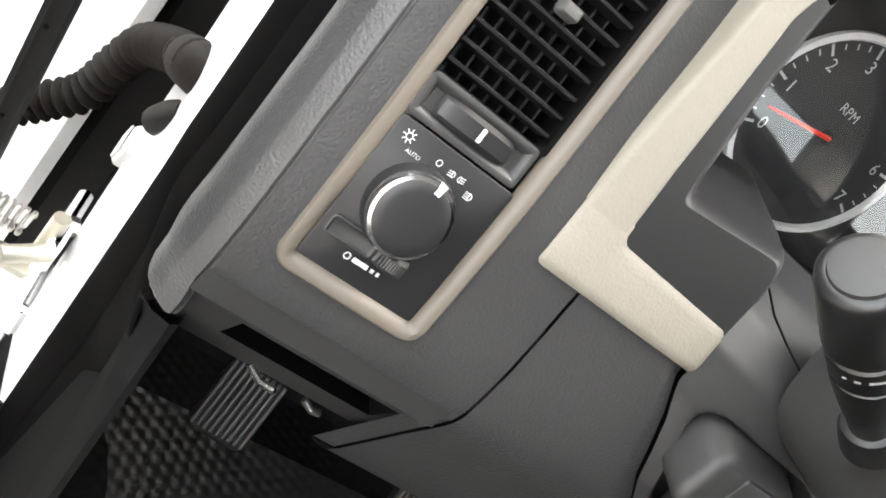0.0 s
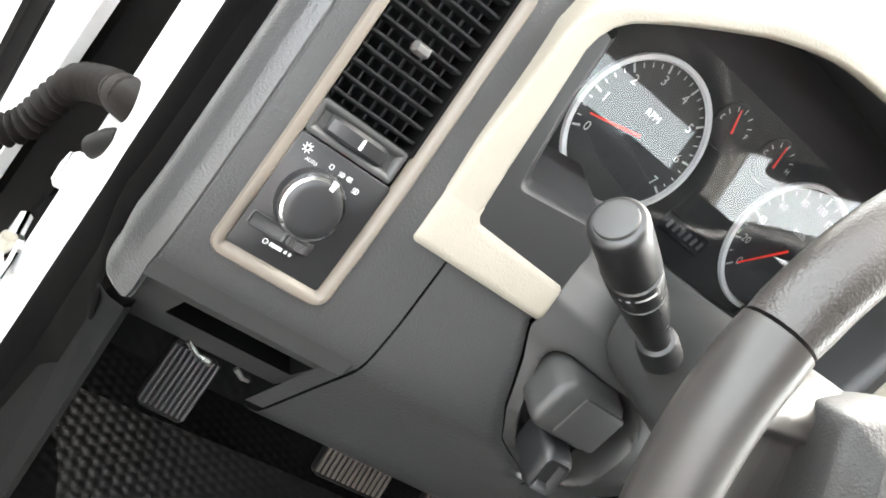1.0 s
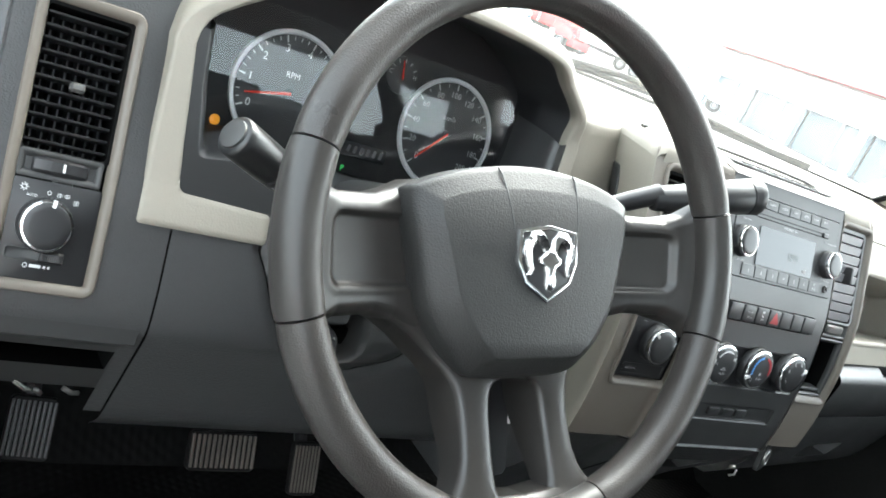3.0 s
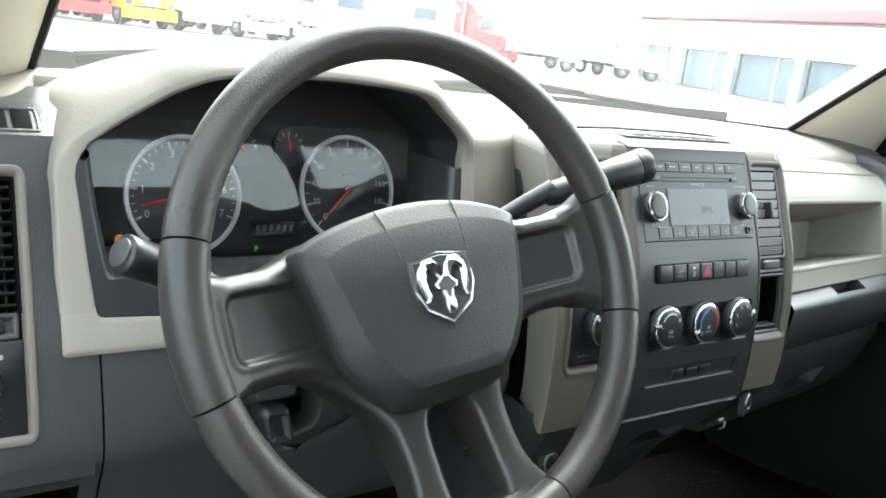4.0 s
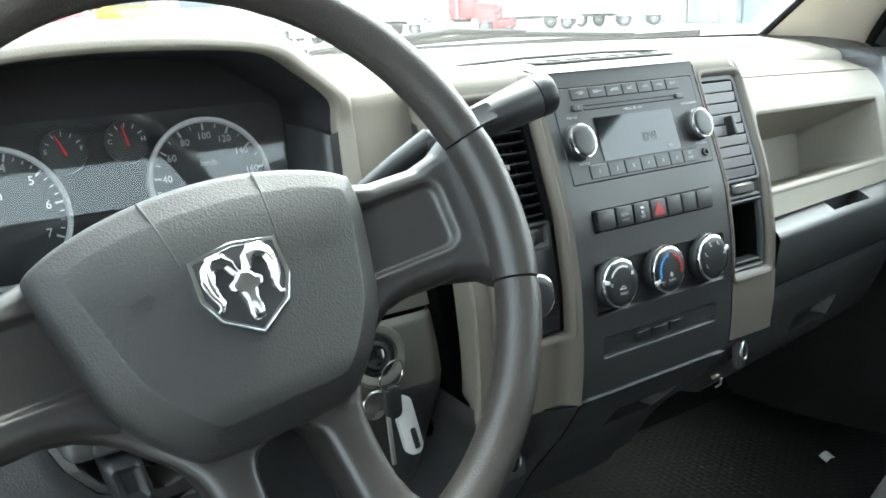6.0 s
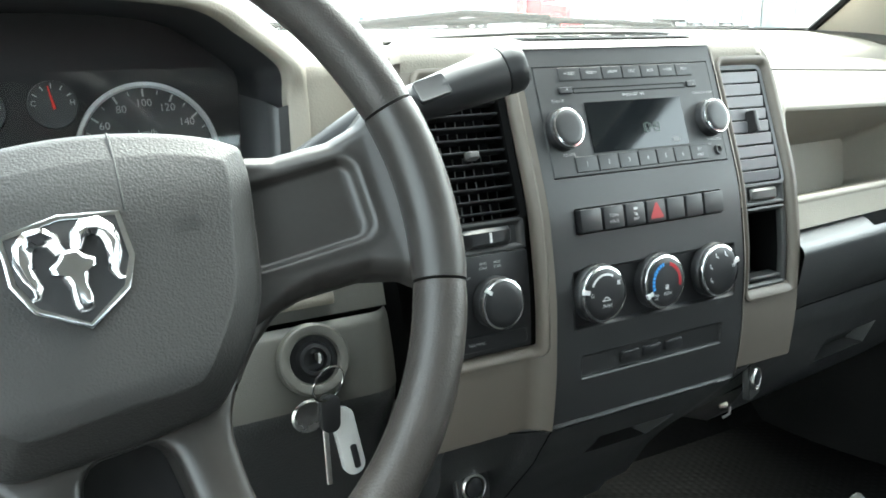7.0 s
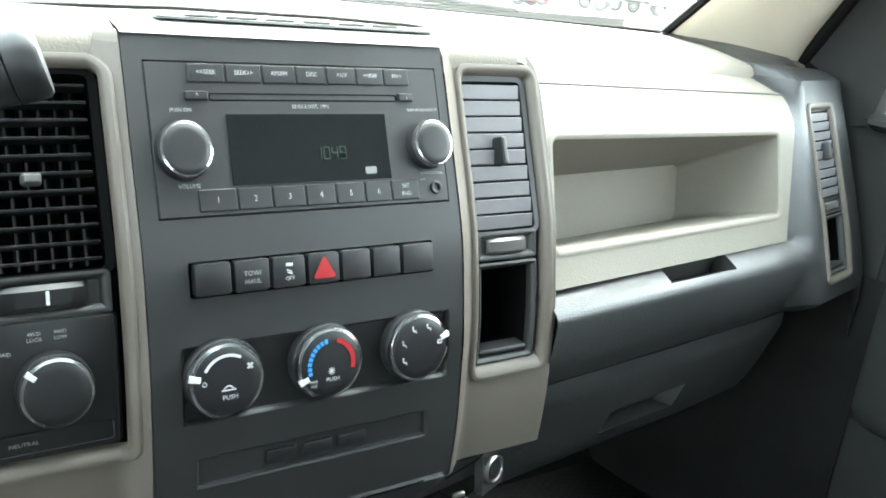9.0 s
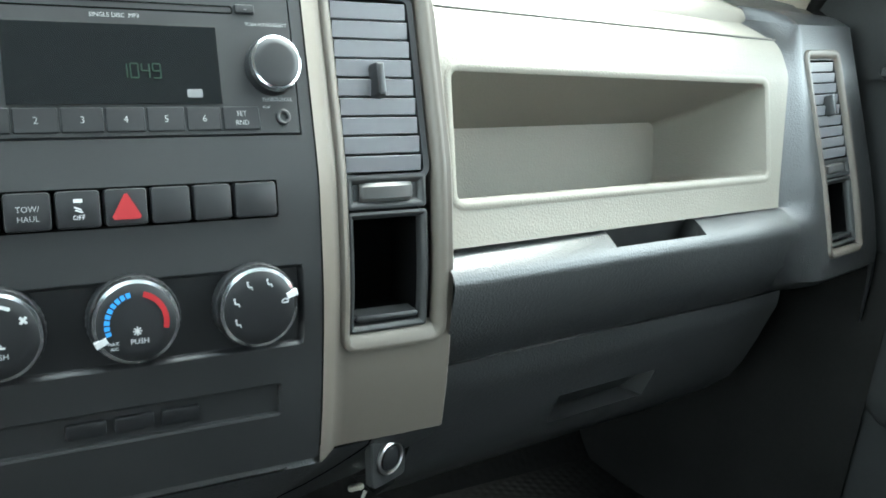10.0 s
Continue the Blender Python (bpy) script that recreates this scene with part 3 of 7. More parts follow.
def profile_sheet(prof, gx, gz, x0):
    def mp(u, v, w):
        i = min(int(v), len(prof) - 2)
        k = v - i
        y = prof[i][0] * (1 - k) + prof[i + 1][0] * k
        z = prof[i][1] * (1 - k) + prof[i + 1][1] * k
        return (u, y + gx * (u - x0) + 0.05 * max(0, u - 1.06) - w, z + gz * (u - x0))
    return mp

ledge = profile_sheet(LEDGE, 0.165, -0.043, 0.68)
NU0, NU1 = 0.845, 0.962
Geo().grid(spaced(0.680, NU0, NU1, 1.110, step=0.03), [0, 1, 2, 2.4, 3, 3.5, 4.4, 5, 5.3, 5.6, 6, 6.5, 7, 7.5, 8, 8.5, 9, 10, 10.5, 11], ledge, holes=[(NU0, 2.4, NU1, 4.4)]).make("padded_ledge", DARK, dash, label="dark slate padded ledge")
Geo().tube([PE(0.694 + 0.0236 * i, 1.4592, 0.0005) for i in range(19)], 0.0010, 6).make("fascia_seam", KNEE, dash)
notch = Geo()
rim = [ledge(NU0, 2.4, 0), ledge(NU1, 2.4, 0), ledge(NU1, 3.5, 0), ledge(NU1, 4.4, 0), ledge(NU0, 4.4, 0), ledge(NU0, 3.5, 0)]
deep = [tuple(Vector(p) + Vector((0.010 if i in (0, 4, 5) else -0.004, 0.020 if i in (3, 4) else 0.004, -0.024 if i in (0, 1, 2, 5) else -0.010))) for i, p in enumerate(rim)]
notch.loft([[Vector(p) for p in rim], [Vector(p) for p in deep]], True, False, True).make("ledge_notch", DARK_SMOOTH, dash)
glove = profile_sheet(GLOVE, 0.160, -0.043, 0.68)
glove_ob = Geo().grid(spaced(0.680, 0.835, 0.965, 1.14, step=0.03), [0, 0.5, 1, 1.5, 2, 2.5, 3, 3.4, 4.3, 5, 5.5, 6, 7], glove, holes=[(0.835, 3.4, 0.965, 4.3)]).make("glove_box_door", DARK, dash, label="dark slate glove box door")
handle = Geo()
hr = [glove(0.835, 3.4, 0), glove(0.965, 3.4, 0), glove(0.950, 4.3, 0), glove(0.850, 4.3, 0)]
hr0 = [glove(0.835, 3.4, 0), glove(0.965, 3.4, 0), glove(0.965, 4.3, 0), glove(0.835, 4.3, 0)]
handle.loft([[Vector(p) for p in hr0], [Vector(p) + Vector((0, 0.02, -0.012 if i < 2 else 0.002)) for i, p in enumerate(hr)]], True, False, True)
handle.make("glove_box_handle", DARK_SMOOTH, glove_ob)

# right and left end panels round the outer vents
def end_surface(shift, yaw=0.0):
    def mp(u, v, w):
        s = (left_curve(v + 0.002) - left_curve(v - 0.002)) / 0.004
        n = Vector((0, -1, s)).normalized()
        edge = max(0.0, abs(u - shift) - 0.062)
        return (u, left_curve(v) + yaw * (u - 1.165) + 1.6 * edge * edge + n.y * w, v + n.z * w)
    return mp

EL, ER = end_surface(-0.273), end_surface(1.209, 0.22)
def ledge_front(x, z):
    """Where the ledge's skin, or the cream face above it, lies at this height."""
    zs = [q[1] - 0.043 * (x - 0.68) for q in LEDGE][::-1]
    on_ledge = float(np.interp(z, zs, [q[0] for q in LEDGE][::-1])) + 0.165 * (x - 0.68) + 0.05 * max(0.0, x - 1.06)
    on_face = passenger_curve(z + 0.045 * (x - 0.68)) + 0.19 * (x - 0.68) + 0.004
    return on_face if z > zs[-1] else min(on_ledge, on_face)
def ERL(u, v, w):
    """The right end flows out of the ledge and the cream face, and rounds off towards the door."""
    x = u + max(0.0, (1.158 - u) / 0.062) * 0.2 * max(0.0, v - 1.29)
    p = ER(u, v, w)
    k = ease((u - 1.092) / 0.060)
    y = ledge_front(x, v) * (1 - k) + p[1] * k
    return (x, y + 2.2 * max(0.0, 1.215 - v) ** 1.5 * 4, p[2])
# outer vent columns: bezel opening -0.304..-0.245 and its mirror image
LB = (-0.313, 1.222, -0.233, 1.432)
RB = (1.158, 1.231, 1.232, 1.432)
Geo().grid(spaced(-0.327, LB[0] + 0.004, LB[2] - 0.004, -0.1855, step=0.012), spaced(1.195, LB[1] + 0.004, LB[3] - 0.004, 1.455, step=0.012), EL, holes=[(LB[0] + 0.004, LB[1] + 0.004, LB[2] - 0.004, LB[3] - 0.004)]).make("end_panel", DARK, dash, label="dark slate grained end panel")
Geo().grid(spaced(1.092, RB[0] + 0.004, RB[2] - 0.004, 1.264, step=0.012), spaced(1.165, RB[1] + 0.004, RB[3] - 0.004, 1.456, step=0.008), ERL, holes=[(RB[0] + 0.004, RB[1] + 0.004, RB[2] - 0.004, RB[3] - 0.004)]).make("end_panel", DARK, dash, label="dark slate grained end panel")
Geo().grid(spaced(-0.327, -0.1855, step=0.012), [0, 0.012, 0.024, 0.034, 0.06, 0.09, 0.12], lambda u, v, w: tuple(Vector(EL(u, 1.455, 0)) + Vector((0, v, 0.0145 * min(v / 0.034, 1.0) + 0.10 * v)))).make("end_panel_top", DARK, dash)
def right_crown(u, v, w):
    """Rolls over from the right end panel onto the dash top."""
    a = Vector(ERL(u, 1.456, 0))
    x = a.x
    b = Vector(top_pad(x, 0.05, 0.0045))
    if v <= 1:
        return tuple(a.lerp(b, v) + Vector((0, 0, 0.006 * math.sin(v * math.pi))))
    return top_pad(x - 0.035 * (v - 1) * max(0.0, 1 - (u - 1.096) / 0.1), 0.05 + 0.95 * (v - 1), 0.0045)
Geo().grid(spaced(1.092, 1.264, step=0.012), [0, 0.15, 0.3, 0.5, 0.7, 0.85, 1.0, 1.15, 1.3, 1.5, 1.7, 1.85, 2.0], right_crown).make("end_panel_top", DARK, dash)
for i in range(5):
    Geo().grid([1.165 + 0.013 * i, 1.173 + 0.013 * i], [0.45, 0.75], right_crown, w=0).make("side_defroster_slot", DEEP, dash)
    dash.children[-1].location = (0, -0.0012, 0.0022)
# rolled outer edges that lead back to the door seal
for s, x0, mp in ((1, 1.264, ER),):
    Geo().grid([0, 0.1, 0.25, 0.45, 0.7, 1.0], spaced(1.14, 1.455, step=0.03), lambda u, v, w, m=mp, q=s, x=x0: tuple(Vector(m(x, max(v, 1.195), 0)) + Vector((q * (0.004 if q < 0 else 0.030) * math.sin(u * math.pi / 2), (0.05 if q < 0 else 0.10) * u * u, min(0, v - 1.195))))).make("rolled_edge", DARK, dash)
# the left end's ribbed outer edge: a groove, a raised band and a roll back to the seal
EDGE_ROLL = [(0.0, 0.0), (-0.0005, 0.0012), (-0.0012, 0.0016), (-0.0020, 0.0006), (-0.0030, 0.0002), (-0.0110, 0.0055), (-0.0125, 0.0072), (-0.0135, 0.0092), (-0.0165, 0.0125), (-0.0190, 0.0170), (-0.0204, 0.0240), (-0.0206, 0.0340), (-0.0190, 0.0480)]
rings = []
for z in [1.152, 1.1525, 1.155, 1.160, 1.168] + spaced(1.18, 1.455, step=0.012):
    base = Vector(EL(-0.327, max(z, 1.197), 0)) + Vector((0, 0.0 if z > 1.197 else 0.06 * (1.197 - z), min(0.0, z - 1.197)))
    tuck = max(0.0, (1.160 - z) / 0.008) ** 2
    low = ease((1.197 - z) / 0.03)
    rings.append([base + Vector((a + (0.004 * low) + (-0.010 - a) * 0.5 * tuck, b + 0.010 * tuck + 0.006 * low * (1 - k / 12), 0)) for k, (a, b) in enumerate(EDGE_ROLL)])
Geo().loft(rings, False, True, False).make("end_panel_edge", DARK, dash, label="dark slate ribbed dashboard edge")
# small side window vent on top of the left end
def left_top(u, v, w):
    """The left end's top, v back from its front edge."""
    return tuple(Vector(EL(u, 1.455, 0)) + Vector((0, v, 0.0145 * min(v / 0.034, 1.0) + 0.10 * v + w)))
Geo().rloft(-0.318, 0.0035, -0.218, 0.0330, 0.003, [(0.0, 0.0002), (0.0004, 0.0014), (0.0020, 0.0016), (0.0026, 0.0008)], left_top, False, False).make("side_defroster_frame", DARK, dash)
for i in range(5):
    Geo().rloft(-0.3145 + 0.0188 * i, 0.0065, -0.2995 + 0.0188 * i, 0.0300, 0.001, [(0.0, 0.0004), (0.0003, 0.0006)], left_top, False, True).make("side_defroster_slot", DEEP, dash)

# lower left knee panel and coin slot panel
def knee_rear(z):
    """The knee panel's inner edge, which curves in under the column."""
    return float(np.interp(z, [1.168, 1.172, 1.180, 1.190, 1.200, 1.225, 1.260, 1.279], [0.0, 0.010, 0.022, 0.042, 0.060, 0.080, 0.096, 0.107]))
def knee_y(x, z):
    fall = max(0.0, 1.085 - z)
    return left_curve(z) + 0.0008 + 14.0 * fall * fall
KN_MAP = on_surface(knee_y)
KZ = [1.292, 1.285, 1.279, 1.272, 1.26, 1.248, 1.236, 1.225, 1.214, 1.205, 1.200, 1.195, 1.190, 1.185, 1.180, 1.176, 1.172, 1.169, 1.160, 1.148, 1.13, 1.11, 1.09, 1.075, 1.062, 1.052]
knee_label = "dark slate knee panel below the steering column"
def knee_half(s, outer_x, mat, zs, roll=0.0):
    rows = []
    for z in zs:
        xa = knee_rear(z)
        row = []
        for i in range(29):
            k = i / 28
            x = s * (xa + (outer_x - xa) * k)
            soft = 0.004 * max(0.0, 1 - k * 14 / 1.5) if xa > 0.005 else 0.0
            soft += roll * max(0.0, (k - 0.90) / 0.10) ** 2 + (0.006 * max(0.0, (z - 1.2645) / 0.006) ** 2 if roll else 0.0)
            row.append(Vector(KN_MAP(x, z, 0)) + Vector((0, soft, 0)))
        rows.append(row)
    return Geo().loft(rows, False).make("knee_panel", mat, dash, label=knee_label)
knee_half(-1, 0.1838, DARK, KZ)
KR = [1.2705, 1.2695, 1.268, 1.2665, 1.265, 1.262, 1.256, 1.248, 1.240, 1.232, 1.224, 1.216, 1.211, 1.208]
knee_half(1, 0.264, KNEE, KR, 0.012)
Geo().grid(spaced(0.105, 0.262, step=0.02), spaced(1.2765, 1.306, step=0.006), KN_MAP, w=-0.006, back=0.004).make("knee_panel_upper", KNEE, dash)
# below the fold the panel takes a darker material, standing in for shade
knee_half(1, 0.264, DARK, [1.208, 1.205, 1.202, 1.198] + [q for q in KZ if q < 1.196], 0.014)
# near-black sheet stands in for the shade round the right knee panel
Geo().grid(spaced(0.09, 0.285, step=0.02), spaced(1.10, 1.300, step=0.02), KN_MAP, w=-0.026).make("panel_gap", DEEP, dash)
# the end panel's tail beside the knee panel, and near-black for the shadow gap between them
Geo().grid(spaced(-0.2005, -0.1855, step=0.005), spaced(1.085, 1.1985, step=0.012), KN_MAP, w=-0.001).make("end_panel_tail", DARK, dash)
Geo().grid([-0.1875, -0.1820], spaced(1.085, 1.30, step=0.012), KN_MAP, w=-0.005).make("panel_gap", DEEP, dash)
OUT = [(0.176, 1.2015), (0.1755, 1.187), (0.188, 1.178), (0.192, 1.165), (0.203, 1.147), (0.218, 1.125), (0.229, 1.108), (0.26, 1.10)]
outer = profile_sheet(OUT, 0.0, 0.0, 0.0)
Geo().grid(spaced(-0.329, -0.295, -0.200, -0.1915, step=0.03), [0, 1, 2, 2.6, 4.2, 5, 6, 7], outer, holes=[(-0.295, 2.6, -0.200, 4.2)]).make("coin_tray_panel", DARK_SMOOTH, dash, label="dark panel with a narrow open slot")
tray = Geo()
tr = [outer(-0.295, 2.6, 0), outer(-0.200, 2.6, 0), outer(-0.200, 4.2, 0), outer(-0.295, 4.2, 0)]
# slot lined near-black in place of its inner shade
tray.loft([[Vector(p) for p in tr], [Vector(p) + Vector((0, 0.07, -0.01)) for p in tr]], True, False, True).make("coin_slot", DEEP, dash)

# ---- centre stack ----
S0, S1 = 0.366, 0.584
RAD = (0.377, 1.3845, 0.577, 1.4715)
SWI = (0.391, 1.3395, 0.559, 1.3605)
HVB = (0.384, 1.262, 0.572, 1.311)
TAG = (0.392, 1.217, 0.558, 1.238)
stack = thing("centre_stack", "black plastic centre stack panel between two taupe bezels", "dashboard panel")
Geo().grid(spaced(S0, RAD[0], RAD[2], SWI[0], SWI[2], HVB[0], HVB[2], TAG[0], TAG[2], S1, step=0.03), spaced(1.180, TAG[1], TAG[3], HVB[1], HVB[3], SWI[1], SWI[3], RAD[1], RAD[3], 1.486, step=0.012), C, holes=[RAD, SWI, HVB, TAG], back=0.006).make("face_panel", STACK, stack)
Geo().rloft(*HVB, 0.004, [(-0.0005, 0.0003), (0.001, -0.001), (0.002, -0.004)], C, False, True, 4).make("control_recess", BLACK, stack)
Geo().rloft(*TAG, 0.002, [(-0.0005, 0.0003), (0.001, -0.0005), (0.0015, -0.003)], C, False, True, 4).make("badge_recess", STACK, stack)
badge = Geo()
for i in range(3):
    badge.rloft(0.437 + 0.0255 * i, 1.2225, 0.4585 + 0.0255 * i, 1.2325, 0.002, [(0, -0.003), (0.0004, -0.001), (0.0012, -0.0006)], C, False, True)
badge.make("raised_badge", BLACK, stack)

LX = (0.254, 1.175, 0.3655, 1.480)
LH = (0.2735, 1.2440, 0.3575, 1.4680)
RX = (0.5845, 1.175, 0.6815, 1.480)
RH = (0.6045, 1.2475, 0.6740, 1.4700)
def left_wall(u, v):
    """The left bezel's outer wall, u back from its edge."""
    x, y, z = CS(LX[0], v, 0.001)
    return (x - 0.004 * math.sin(min(1.0, u * 6) * math.pi / 2) + 0.042 * u, y + 0.002 * min(1.0, u * 10) + 0.105 * u * (0.55 + 0.45 * u) * (0.75 + 0.9 * max(0.0, v - 1.186)), z)
def bezel(outer_rect, hole, name, flare):
    geo = Geo()
    def CR(u, v, w):
        """The upper outer corner is rounded off."""
        k = min(1.0, max(0.0, (v - 1.452) / 0.028))
        side_k = max(0.0, (u - hole[2]) / (outer_rect[2] - hole[2])) if flare > 0 else 0.0
        return CS(u - 0.0065 * side_k * (1 - math.sqrt(1 - k * k * 0.98)) / 0.86 * 1.3, v, w)
    geo.grid(spaced(outer_rect[0], hole[0] + 0.001, hole[2] - 0.001, outer_rect[2], step=0.006), spaced(outer_rect[1], hole[1] + 0.001, hole[3] - 0.001, 1.474, outer_rect[3], step=0.008), CR, holes=[(hole[0] + 0.001, hole[1] + 0.001, hole[2] - 0.001, hole[3] - 0.001)], w=0.001)
    ob = geo.make(name, TAUPE, stack, label="satin taupe vent bezel")
    rimg = Geo()
    rimg.rloft(*hole, 0.008, [(-0.0040, 0.0012), (-0.0032, 0.0032), (-0.0012, 0.0038), (0.0008, 0.0032), (0.0035, 0.0005), (0.0050, -0.006)], CS, False, False, 8)
    rimg.make("bezel_rim", TAUPE, ob)
    side = outer_rect[0] if flare < 0 else outer_rect[2]
    deep = 1.6 if flare < 0 else 0.9
    if flare < 0:
        wall = Geo().grid([0, 0.04, 0.1, 0.25, 0.5, 0.75, 1.0], spaced(outer_rect[1], 1.4705, step=0.012), lambda u, v, w: left_wall(u, v))
    else:
        wall = Geo().grid([0, 0.1, 0.25, 0.5, 0.75, 1.0], spaced(outer_rect[1], outer_rect[3], step=0.012), lambda u, v, w: tuple(Vector(CR(side, v, 0.001)) + Vector((flare * 0.004 * math.sin(min(1.0, u * 2) * math.pi / 2), (0.050 * u * u + 0.006 * u) * deep, 0))))
    wall.make("bezel_side", CREAM if flare < 0 else TAUPE, ob)
    top = Geo().grid(spaced(outer_rect[0], outer_rect[2], step=0.012), [0, 0.3, 0.6, 1.0], lambda u, v, w: tuple(Vector(CR(u, outer_rect[3], 0.001)) + Vector((0, 0.008 * v, 0.007 * math.sin(v * math.pi / 2)))))
    top.make("bezel_top", TAUPE, ob)
    return ob
bezel(LX, LH, "bezel", -1)
bezel(RX, RH, "bezel", 1)
# cream filler between the brow and the bump, and the bump's rounded left shoulder
def filler(u, v, w):
    """The cream face beside the brow, which rolls over onto the dash top."""
    z = min(v, 1.455)
    r = max(0.0, (v - 1.455) / 0.045)
    y = 0.222 + 0.20 * (z - 1.30) + 0.35 * max(0.0, u - 0.225)
    return (u, y + 0.016 * (1 - math.cos(min(1, r) * math.pi / 2)) + 0.085 * max(0, r - 0.45) ** 1.5, z + 0.0275 * math.sin(min(1, r) * math.pi / 2) + 0.003 * max(0, r - 1))
Geo().grid(spaced(0.200, 0.345, step=0.01), spaced(1.283, 1.455, step=0.015) + [1.455 + 0.0045 * i for i in range(1, 17)], filler).make("filler_panel", CREAM, dash)
rings = []
for q in (0, 0.04, 0.1, 0.25, 0.4, 0.55, 0.7, 0.85, 1.0):
    a = Vector(left_wall(q, 1.470))
    e = bump_edge(a.y)
    t = min(1.0, max(0.0, (a.y - 0.176) / 0.068))
    top = max(1.4775, bump_top(0.3, t, 0)[2])
    rings.append([Vector((a.x + (e + 0.001 - a.x) * (1 - math.cos(k * math.pi / 2)), a.y, a.z + (top - a.z) * math.sin(k * math.pi / 2))) for k in (0, 0.15, 0.3, 0.45, 0.6, 0.75, 0.9, 1.0)])
Geo().loft(rings, False).make("bump_shoulder", CREAM, dash)
# dark inset at the back of the bezel's left wall
Geo().rloft(0.88, 1.32, 1.02, 1.440, 0.02, [(0.0, -0.001), (0.002, 0.0015), (0.006, 0.002)], lambda u, v, w: tuple(Vector(left_wall(u, v)) + Vector((-w, 0, 0)))).make("side_inset", DARK_SMOOTH, dash)
# groove behind the bump
Geo().tube([(0.285, 0.247, 1.4895), (0.34, 0.249, 1.4935), (0.42, 0.250, 1.496), (0.53, 0.250, 1.496), (0.60, 0.249, 1.4945), (0.640, 0.246, 1.491), (0.662, 0.238, 1.486), (0.673, 0.228, 1.480)], 0.0022, 6).make("bump_groove", DARK_SMOOTH, dash)

# dark lower console below the stack
LOW = [(0.106, 1.181), (0.1005, 1.1745), (0.110, 1.160), (0.135, 1.125), (0.165, 1.09), (0.195, 1.05), (0.225, 1.00), (0.28, 0.95)]
low = profile_sheet(LOW, 0.0, 0.0, 0.0)
def low_mp(u, v, w):
    x, y, z = low(u, v, w)
    k = min(1.0, max(0.0, (v - 1.5) / 3))
    pinch = 1 - (0.46 if u > XC else 0.15) * k * k * (3 - 2 * k)
    q = min(1.0, max(0.0, (abs(u - XC) - 0.108) / 0.020))
    return (XC + (x - XC) * pinch, y + 0.015 * q * q * (3 - 2 * q), z)
console = Geo().grid(spaced(0.27, 0.440, 0.548, 0.682, step=0.012), [0, 0.5, 1, 1.5, 2, 2.3, 2.65, 3, 3.5, 4, 4.5, 5, 6, 7], low_mp, holes=[(0.440, 2.65, 0.548, 3.5)])
console_ob = console.make("lower_console", DARK, dash, label="dark slate lower console with a bin lid")
for e in (0.3655, 0.628):
    Geo().tube([tuple(Vector(low_mp(e, v, 0)) + Vector((0, -0.0002, 0))) for v in (1.0, 1.5, 2, 2.5, 3, 3.5, 4, 5, 6)], 0.0006, 6).make("console_seam", DEEP, console_ob)
Geo().tube([tuple(Vector(low_mp(0.29 + 0.0385 * i, 1.0, 0)) + Vector((0, -0.0002, 0.0005))) for i in range(11)], 0.0007, 6).make("console_seam", DEEP, console_ob)
for e in (0.27, 0.682):
    Geo().grid([0, 0.2, 0.5, 1.0], [0, 0.5, 1, 1.5, 2, 2.5, 3, 3.5, 4, 4.5, 5, 6, 7], lambda u, v, w, x=e: tuple(Vector(low_mp(x, v, 0)) + Vector((0.006 * u * (1 if x > XC else -1), 0.16 * u, 0.012 * u * (v < 0.4))))).make("console_side", DARK, console_ob)
bin_rim = [low_mp(0.440, 2.65, 0), low_mp(0.548, 2.65, 0), low_mp(0.548, 3.5, 0), low_mp(0.440, 3.5, 0)]
bin_in = [tuple(Vector(p) + Vector((0.006 if i in (0, 3) else -0.006, 0.020, -0.012 if i < 2 else 0.001))) for i, p in enumerate(bin_rim)]
Geo().loft([[Vector(p) for p in bin_rim], [Vector(p) for p in bin_in]], True, False, True).make("bin_pull", DARK_SMOOTH, console_ob)

# ---- cream brow over the gauges ----
BROW_L = [(-0.1865, 1.3190), (-0.1870, 1.326), (-0.1876, 1.332), (-0.190, 1.350), (-0.195, 1.400), (-0.2000, 1.4425)]
BROW_R = [(0.1986, 1.445), (0.195, 1.400), (0.190, 1.350), (0.1876, 1.332), (0.1870, 1.326), (0.1865, 1.3190)]
BROW = BROW_L + [(-0.160, 1.4735), (-0.120, 1.4990), (-0.098, 1.5115), (-0.075, 1.5190), (-0.020, 1.5235), (0.050, 1.5235), (0.105, 1.5200), (0.135, 1.5150), (0.165, 1.4960), (0.192, 1.4765), (0.1995, 1.4660)] + BROW_R
def soft_corners(pts, turns):
    """Cuts the corners of an open line, again and again."""
    for _ in range(turns):
        out = [pts[0]]
        for (x0, z0), (x1, z1) in zip(pts, pts[1:]):
            out += [(x0 * 0.75 + x1 * 0.25, z0 * 0.75 + z1 * 0.25), (x0 * 0.25 + x1 * 0.75, z0 * 0.25 + z1 * 0.75)]
        pts = out + [pts[-1]]
    return pts
BROW = BROW_L[:3] + soft_corners(BROW[3:-3], 2) + BROW_R[-3:]
def brow_y(z):
    return float(np.interp(z, [1.28, 1.313, 1.40, 1.45, 1.50, 1.525], [0.1965, 0.2085, 0.235, 0.250, 0.243, 0.222]))
